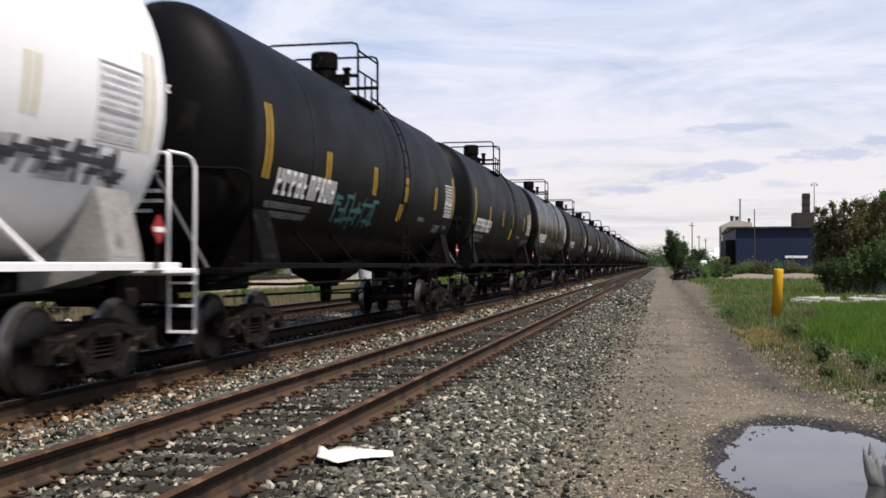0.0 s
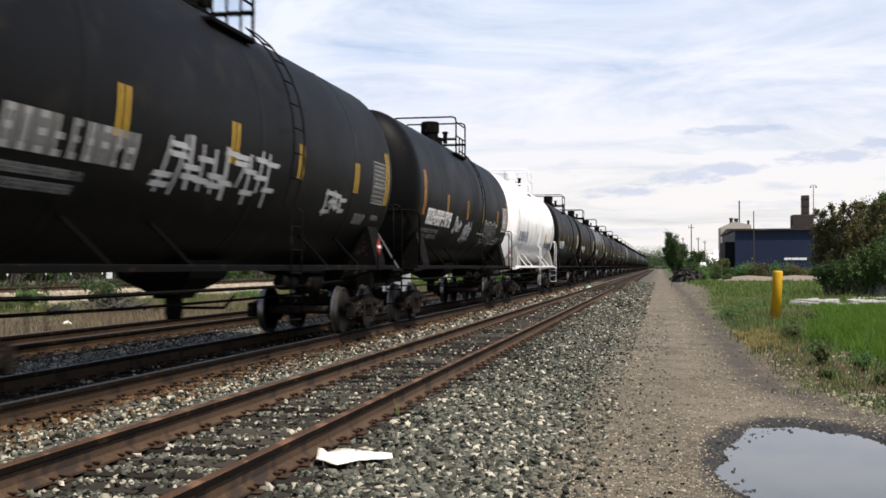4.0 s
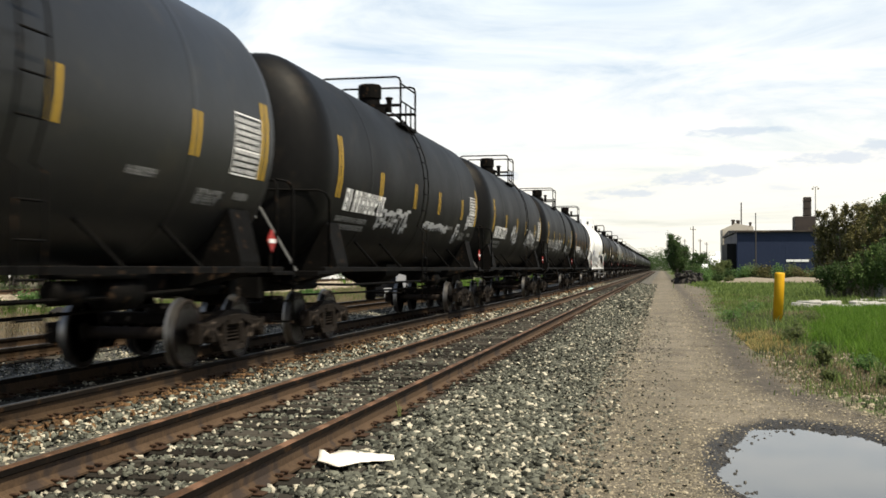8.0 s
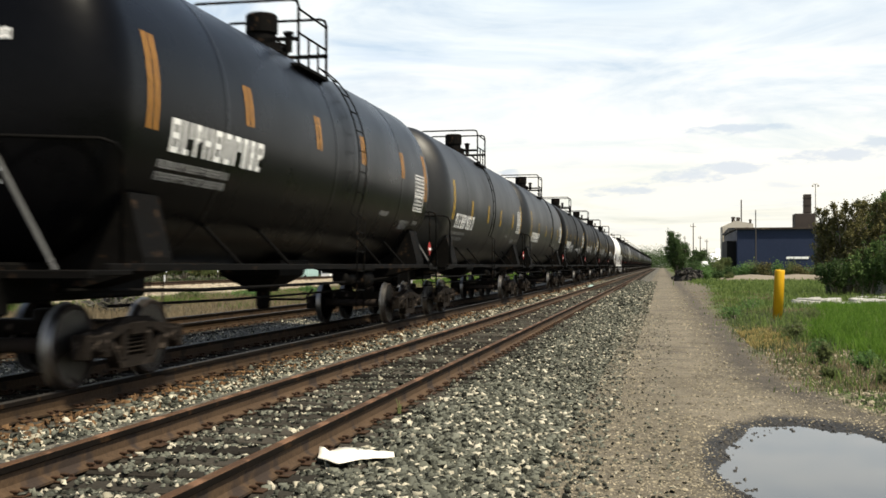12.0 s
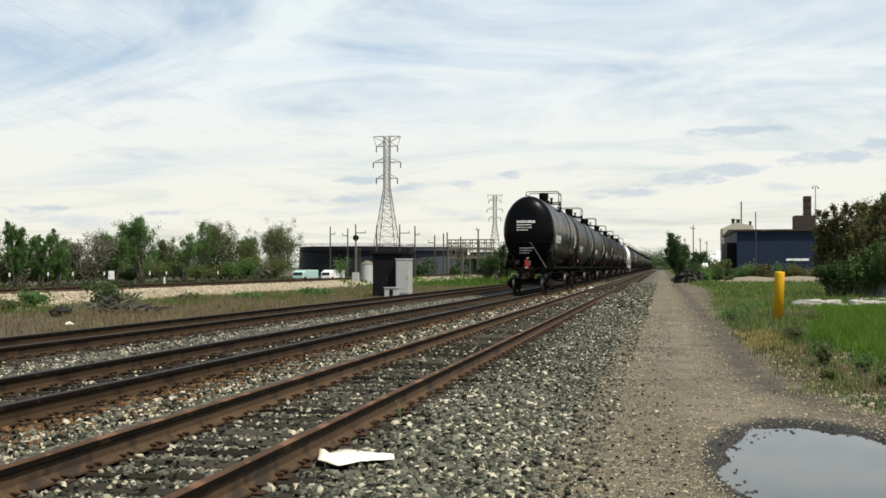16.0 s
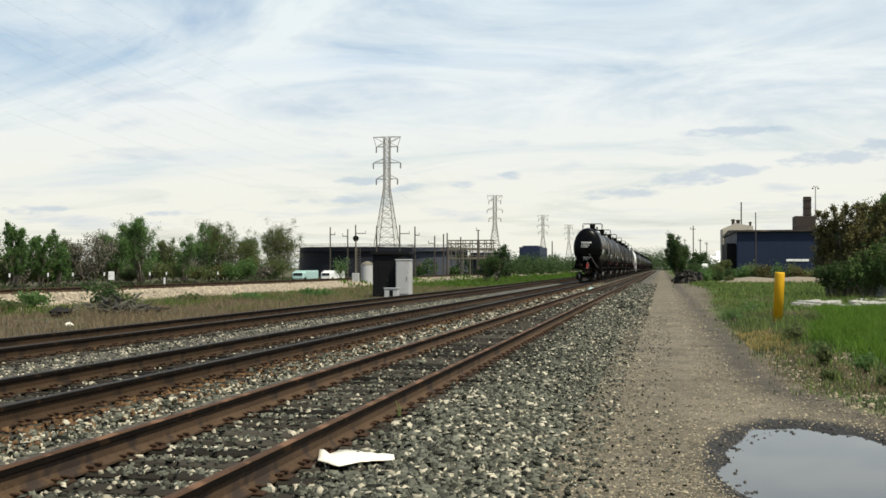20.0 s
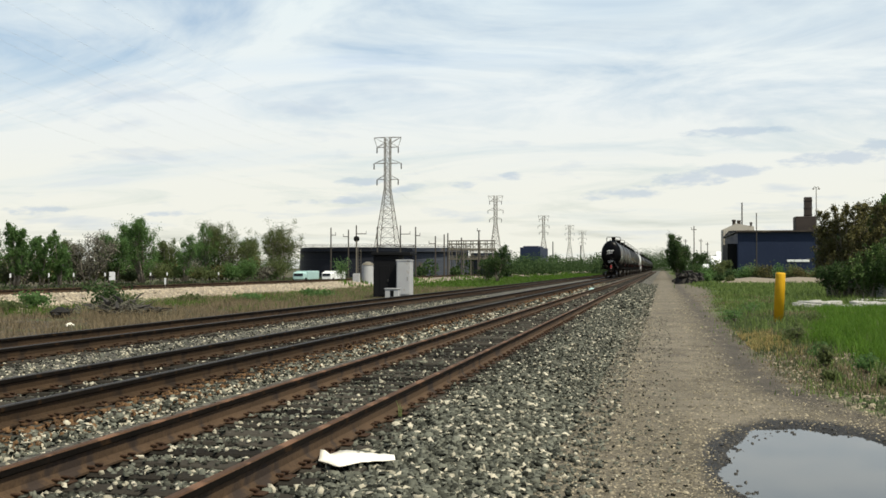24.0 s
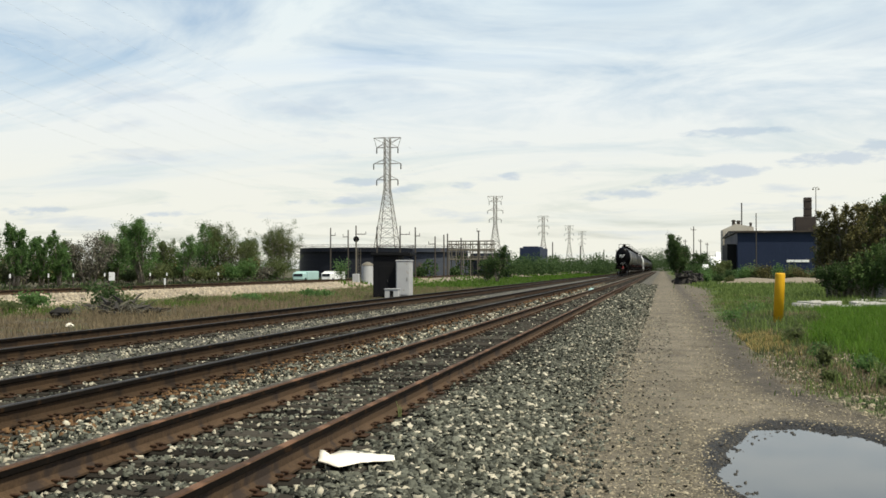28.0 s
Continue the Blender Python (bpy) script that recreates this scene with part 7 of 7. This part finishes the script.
def build_yard():
    """Things behind the branch track and on the verge."""
    build_storage_tank(-61.4, 212, 11.6, 6.0, -0.6, "wide near-black oil storage tank with a railed rim", TANKDARK)
    build_storage_tank(-49.6, 222, 9.6, 6.1, -0.6, "wide blue-grey oil storage tank with a railed rim")
    build_storage_tank(-36.8, 232, 4.4, 5.2, -0.6, "smaller dark storage tank with railed rim")
    for px, t, arm in ((-60.92, 8.9, [(1.4, 0, 0.9)]), (-57.51, 8.5, [(1.3, -1.0, 0)]), (-55.98, 9.3, [(1.6, 0, 1.9)]), (-47.51, 9.2, [(1.6, 0, 1.8)]), (-44.62, 8.9, [(1.6, 0, 0.8)]), (-40.89, 7.2, [(1.4, -1.2, 0)]), (-39.24, 7.5, []), (-38.56, 7.7, []), (-51.94, 9.0, []), (-32.79, 8.2, [(0.1, -0.3, 0.3)]), (-36.03, 6.9, [])):
        build_pole(px, 193, t, arm, "dark post with a short arm beside the storage tank", -0.6, 0.15, "mast")
    build_signal()
    build_silo()
    build_process_rack()
    # two pale vehicles parked behind the branch track
    for x, w, m in ((-45.2, 1.7, TEAL), (-41.5, 1.5, WHITEWALL)):
        v = thing("parked_van", x, 132, -0.6, "pale box van parked behind the branch track", "van", "parked vans")
        g = Geo(); g.box(-w / 2, w / 2, -1.0, 3.4, 0.45, 1.55, bevel=0.06); part("body", g, m, v)
        g = Geo(); g.box(-w / 2 + 0.1, w / 2 - 0.1, -2.4, -1.05, 0.4, 1.4, bevel=0.15); part("cab", g, m, v)
        g = Geo(); g.box(-w / 2 + 0.25, w / 2 - 0.25, -2.43, -2.36, 0.9, 1.25, bevel=0.02); part("windscreen", g, GLASS, v)
        for sx in (-1, 1):
            for yy in (-1.7, 2.2):
                g = Geo(); g.lathe([(-0.12, 0.2), (-0.12, 0.36), (0.12, 0.36), (0.12, 0.2)], (sx * (w / 2 - 0.15), yy, 0.36), "x", 14); part("wheel", g, HUTDARK, v)
    # white sign plates and short marker posts along the branch
    for r, Y, w, h, z in ((-0.547, 70, 0.46, 0.60, 0.45), (-0.489, 74, 0.14, 0.48, 0.1)):
        s = thing("marker_sign", r * Y, Y, -0.5, "blank white marker plate on a short post", "sign", "marker signs")
        g = Geo(); g.tube([(0, 0.02, 0), (0, 0.02, z + 0.5 + h * 0.6)], 0.03, 5); part("post", g, GALV, s)
        g = Geo(); g.box(-w / 2, w / 2, -0.02, 0, z + 0.5, z + 0.5 + h, bevel=0.01); part("plate", g, WHITEWALL, s)
    for k, r in enumerate((-0.662, -0.618, -0.59, -0.555, -0.505, -0.487, -0.432)):
        Y = 72 + k * 5
        p = thing("marker_post", r * Y, Y, -0.4, "dark marker post with a white top behind the branch track", "post", "marker posts")
        g = Geo(); g.tube([(0, 0, 0), (0, 0, 1.0)], 0.035, 5); part("post", g, DARKWOOD, p)
        g = Geo(); g.box(-0.05, 0.05, -0.04, 0.04, 1.0, 1.30, bevel=0.01); part("cap", g, WHITEWALL, p)
    # dark scrap heap by the road
    heap = thing("scrap_heap", 2.8, 122, -0.47, "heap of dark tarry ties and scrap beside the dirt road", "scrap heap")
    rng = np.random.default_rng(8)
    g = Geo()
    rings = []
    for k in range(11):                                   # lumpy core
        t = k / 10
        r = math.sin(math.pi * (0.06 + 0.88 * t)) ** 0.6
        rings.append([(-1.55 + 3.1 * t, 0.9 * r * c * rng.uniform(0.7, 1.2), max(0.0, (1.55 - 0.35 * t) * r * q * rng.uniform(0.75, 1.2))) for c, q in ((-1.2, 0), (-1.0, 0.45), (-0.6, 0.85), (0, 1.0), (0.6, 0.85), (1.0, 0.45), (1.2, 0))])
    g.loft(rings)
    part("core", g, SCRAP, heap)
    for k in range(44):
        g = Geo()
        l, a = rng.uniform(0.3, 0.85), rng.uniform(0.05, 0.14)
        g.box(-l, l, -a, a, -a, a, bevel=0.02)
        x = rng.uniform(-1.35, 1.35)
        part("scrap_piece", g, SCRAP, heap, at=pose(x, rng.uniform(-0.75, 0.2), rng.uniform(0.25, 1.55 - 0.35 * abs(x)), rng.uniform(-30, 30), rng.uniform(-22, 22), rng.uniform(0, 180)))
    # crumpled wrapper lying against the siding
    g = Geo()
    rng = np.random.default_rng(4)
    rings = []
    for k in range(15):                                   # far and near edge run to ragged, slanting ends
        t = k / 14
        x = -0.27 + 0.62 * t
        far = 0.34 + 0.14 * math.sin(math.pi * t) - 0.17 * math.exp(-((t - 0.13) / 0.09) ** 2) + rng.uniform(-0.008, 0.008)
        near = 0.02 - 0.29 * math.exp(-((t - 0.28) / 0.2) ** 2) + 0.11 * t + rng.uniform(-0.008, 0.008)
        near = min(near, far - 0.05)
        lift = [0.03 + 0.008 * math.sin(k * 0.5) + rng.uniform(0, 0.006) for _ in range(4)]
        lift[3] += 0.03 * (t < 0.08)
        up = [(x - 0.28 * (near + (far - near) * j / 3), near + (far - near) * j / 3, lift[j]) for j in range(4)]
        rings.append(up + [(p[0], p[1], p[2] - 0.008) for p in up[::-1]])
    g.loft(rings)
    solo("paper_wrapper", g, PAPER, "crumpled cream-white wrapper lying on the ballast by the rail", "litter", at=pose(-2.36, 8.02, -0.20, 0, 0, 0), smooth=True)
    # bleached broken slabs in the grass
    rng = np.random.default_rng(19)
    for k in range(64):
        row = k % 3
        x = rng.uniform(5.9, 13.5) if row < 2 else rng.uniform(5.6, 8.4)
        y = (rng.normal(51.0, 0.5), rng.normal(50.2, 0.5), rng.normal(40.5, 0.7))[row]
        w, d, h = rng.uniform(0.25, 0.75), rng.uniform(0.2, 0.5), rng.uniform(0.10, 0.26) if row < 2 else rng.uniform(0.03, 0.07)
        s = Geo()
        foot = [(math.cos(a) * w * rng.uniform(0.75, 1.2), math.sin(a) * d * rng.uniform(0.75, 1.2)) for a in np.linspace(0, 2 * math.pi, 8)[:-1]]
        s.loft([[(px, py, 0) for px, py in foot], [(px * 0.99, py * 0.99, h * rng.uniform(0.75, 0.95)) for px, py in foot], [(px * 0.85, py * 0.85, h * rng.uniform(0.9, 1.1)) for px, py in foot]])
        solo("concrete_slab", s, CONCRETE, "broken bleached concrete slab lying in the grass", "slab", "concrete slabs", at=pose(x, y, float(ground_z(x, y)) - 0.02, rng.uniform(-4, 4), rng.uniform(-6, 6), rng.uniform(0, 180)))
    g = Geo(); g.box(-0.55, 0.55, -0.5, 0.5, 0, 1.05, bevel=0.05)
    solo("concrete_block", g, CONCRETE, "pale weathered concrete block under the trees", "block", at=pose(12.3, 63.2, float(ground_z(12.3, 63.2)) - 0.03, 0, 0, 8))
    g = Geo(); g.box(-2.2, 2.2, -0.6, 0.6, 0, 0.16, bevel=0.04)
    solo("concrete_footing", g, CONCRETE, "long grey concrete footing in the grass", "footing", at=pose(11.6, 57.5, float(ground_z(11.6, 57.5)) - 0.02, 0, 0, 3))
    # heap of grubbed-up brush in the field
    heap = thing("brush_heap", -24.0, 44.0, float(ground_z(-24.0, 44.0)) - 0.02, "heap of grey dead brush and dark roots in the field", "brush heap")
    rng = np.random.default_rng(23)
    for nm, n, m in (("dead_branch", 130, LEAF_C), ("root", 34, SCRAP)):
        for k in range(n):
            g = Geo()
            x, y = rng.normal(0.4, 1.2), rng.normal(0, 0.6)
            a, l, up = rng.uniform(0, 6.28), rng.uniform(0.3, 0.9), rng.uniform(-0.15, 0.45)
            z = rng.uniform(0.1, 0.15 + 0.6 * math.exp(-(x / 1.5) ** 2))
            p, q = Vector((x, y, z)), Vector((x + l * math.cos(a), y + l * math.sin(a), max(0.03, z + up)))
            g.tube([p, p.lerp(q, 0.5) + Vector((0, 0, rng.uniform(-0.08, 0.12))), q], rng.uniform(0.010, 0.026) if m is LEAF_C else rng.uniform(0.05, 0.15), 5, taper=0.012)
            part(nm, g, m, heap)
    # long bank of pale gravel across the yard
    g = Geo()
    g.loft([[(x, -3.5, 0), (x, -2.2, 0.10 * w), (x, 0, 0.55 * w), (x, 2.5, 0.75 * w), (x, 5, 0)] for x, w in ((6.2, 0.05), (8.0, 0.7), (10.5, 1.0), (13.0, 0.8), (15.5, 1.05), (18.0, 0.9), (23.0, 0.8), (30.0, 0.1))])
    solo("gravel_bank", g, SAND, "low bank of pale gravel across the yard", "gravel bank", at=pose(-0.6, 124, -0.47))


def build_litter():
    """Small odds and ends by the tracks."""
    g = Geo()
    for k in range(3):
        x = (k - 1) * 0.012
        g.loft([[(x - 0.004, 0, 0), (x + 0.004, 0, 0), (x + 0.004, 0.004, 0), (x - 0.004, 0.004, 0)], [(x * 1.4 - 0.004, 0, 0.10), (x * 1.4 + 0.004, 0, 0.10), (x * 1.4 + 0.004, 0.004, 0.10), (x * 1.4 - 0.004, 0.004, 0.10)],
                [(x * 3.5 - 0.002, 0, 0.17 - 0.03 * k), (x * 3.5 + 0.002, 0, 0.17 - 0.03 * k), (x * 3.5 + 0.002, 0.002, 0.17 - 0.03 * k), (x * 3.5 - 0.002, 0.002, 0.17 - 0.03 * k)]])
    solo("weed_sprout", g, SPROUT, "single pale green sprout growing beside the rail", "weed", at=pose(-2.71, 11.0, -0.235))
    rng = np.random.default_rng(3)
    for nm, x, y, z, r, m, txt, cat in (("plastic_bag", -4.65, 72.7, -0.26, 0.20, TEAL, "crumpled pale blue plastic bag between two tracks", "litter"), ("dark_boulder", -25.6, 42.3, -0.90, 0.42, SCRAP, "dark lump of slag in the rough field", "rock"),
                                      ("white_rag", -21.5, 36.2, -0.90, 0.16, PAPER, "scrap of white rag in the rough field", "litter"), ("pale_rock", -2.57, 10.26, -0.24, 0.05, BRIGHTSTONE, "long white stone lying on the ballast", "rock")):
        g = Geo()
        rings = []
        for k in range(6):
            t = k / 5
            rad = r * math.sin(math.pi * (0.08 + 0.84 * t))
            rings.append([(rad * math.cos(a) * rng.uniform(0.75, 1.25), rad * math.sin(a) * rng.uniform(0.75, 1.25), r * 1.3 * t) for a in np.linspace(0, 2 * math.pi, 9)[:-1]])
        g.loft(rings)
        solo(nm, g, m, txt, cat, at=pose(x, y, z))


build_litter()
build_hut()
build_bollard()
for px, py, txt in ((-69.9, 270, "tall steel lattice transmission tower behind the storage tank"), (-77.0, 500, "steel lattice transmission tower in the distance"), (-75.5, 695, "steel lattice transmission tower far along the line"), (-72.1, 853, "steel lattice transmission tower far along the line"), (-72.0, 990, "faint steel lattice transmission tower near the horizon")):
    build_pylon(px, py, 36.4, txt)
build_wires()
build_works()
build_yard()


# ---- what moves ----
WATERDROP = mat("thrown_up_water", (0.30, 0.30, 0.29), (0.75, 0.75, 0.73), 0.12, scale=9, fine=60, bump=0.1, spec=0.5)
WATERDROP.node_tree.nodes["Principled BSDF"].inputs["Transmission Weight"].default_value = 0.75
WATERDROP.node_tree.nodes["Principled BSDF"].inputs["IOR"].default_value = 1.33
SPLASHES, RIPPLES = [], []


def build_splash(x, y, seed, t0, power, label, thin=1.0):
    """Tongues and drops of water that leap out of the puddle and fall back into it."""
    rng = np.random.default_rng(seed)
    sp = thing("water_splash", x, y, POND[4], label, "splash", "splashes in the puddle")
    for k in range(20):
        g = Geo()
        tall = k < 11
        h, r = (rng.uniform(0.10, 0.20) * power, rng.uniform(0.010, 0.024) * power * thin) if tall else (0.03, rng.uniform(0.008, 0.014))
        g.lathe([(-h * 0.5, r * 0.9), (-h * 0.1, r), (h * 0.25, r * 0.6), (h * 0.5, r * 0.12)], (0, 0, 0), "z", 8)
        name = "water_tongue" if tall else "water_drop"
        a = rng.uniform(0, 6.28)
        ob = part(name, g, WATERDROP, sp, smooth=True, at=pose(0, 0, -0.3))
        SPLASHES.append((ob, t0 + rng.uniform(0, 0.04), a, rng.uniform(0.15, 0.7) * (0.6 if tall else 1.0) * thin, rng.uniform(0.9, 1.5) * power ** 0.5 * (0.9 if tall else 1.25), rng.uniform(0.01, 0.07) * thin * power, rng.uniform(4, 18)))
    for k, rad in enumerate((0.07, 0.14, 0.22, 0.31, 0.42)):          # low rings of water that run outwards, one after another
        ring = Geo()
        ring.loft([[((rad + dx) * math.cos(a), (rad + dx) * math.sin(a), dz) for dx, dz in ((-0.028, -0.012), (-0.009, 0.0035), (0.006, 0.004), (0.028, -0.012))] for a in np.linspace(0, 2 * math.pi, 41)], caps=False)
        ob = part("ripple", ring, RIPPLE, sp, smooth=True, at=pose(0, 0, -0.05))
        RIPPLES.append((ob, t0 + 0.22 + 0.22 * k))


RIPPLE = bpy.data.materials["puddle_water"]
build_splash(1.83, 9.45, 1, -0.14, 1.9, "water thrown up by a stone in the puddle", 1.25)
build_splash(1.09, 8.8, 2, 5.86, 1.25, "thin splash of water rising from the puddle", 0.45)


def splash_rows(t0, a, out, up, off, lean):
    """Up and over under gravity, at rest under the surface before and after."""
    rows, rest = [], pose(off * math.cos(a), off * math.sin(a), -0.3)
    if t0 > 0:
        rows += [(0, rest), (t0 - 0.1, rest)]
    flight = 2 * up / 9.81 + 0.12
    for k in range(9):
        t = t0 + flight * k / 8
        if t < 0:
            continue
        d = t - t0 - 0.04
        z = -0.12 if k == 0 else max(-0.3, up * d - 4.905 * d * d)
        q = off + out * max(0.0, d)
        rows.append((t, pose(q * math.cos(a), q * math.sin(a), z, lean * math.sin(-a), lean * math.cos(a), 0)))
    end = pose(rows[-1][1].translation.x, rows[-1][1].translation.y, -0.3)
    return rows + [(rows[-1][0] + 0.1, end), (28, end)]


def motions():
    times = [0, 1, 2, 4, 8, 12, 16, 20, 24, 26, 27, 28]
    for k, car in TRAIN.items():
        walk(car, [(t, pose(MAIN, TRAIN_START + k * CAR_PITCH + TRAIN_SPEED * t, 0)) for t in times])
    for ob, *how in SPLASHES:
        rows = splash_rows(*how)
        if rows[0][0] > 0:
            rows = [(0, rows[0][1])] + rows
        walk(ob, rows)
    for ob, t0 in RIPPLES:
        low, high = pose(0, 0, -0.05), pose(0, 0, 0)
        rows = [(max(t0, 0.01), low), (t0 + 0.12, high), (t0 + 0.30, high), (t0 + 0.55, low), (28, low)]
        walk(ob, [(0, low)] + rows)
    # wheelsets turn with the way travelled; the same turning serves every axle at the same place on its truck
    turn = math.degrees(TRAIN_SPEED / FPS / 0.457)
    model = {}
    for k, car in TRAIN.items():
        if k > 3:
            continue
        for w in car.children_recursive:
            if not w.name.startswith("wheelset"):
                continue
            y = round(w.matrix_basis.translation.y, 2)
            if y not in model:
                walk(w, [(n / FPS, pose(0, y, 0.457, -turn * n)) for n in range(0, 28 * FPS + 1)])
                model[y] = w.animation_data
            else:
                w.rotation_mode = "QUATERNION"
                keys = w.animation_data_create()
                keys.action, keys.action_slot = model[y].action, model[y].action_slot


motions()
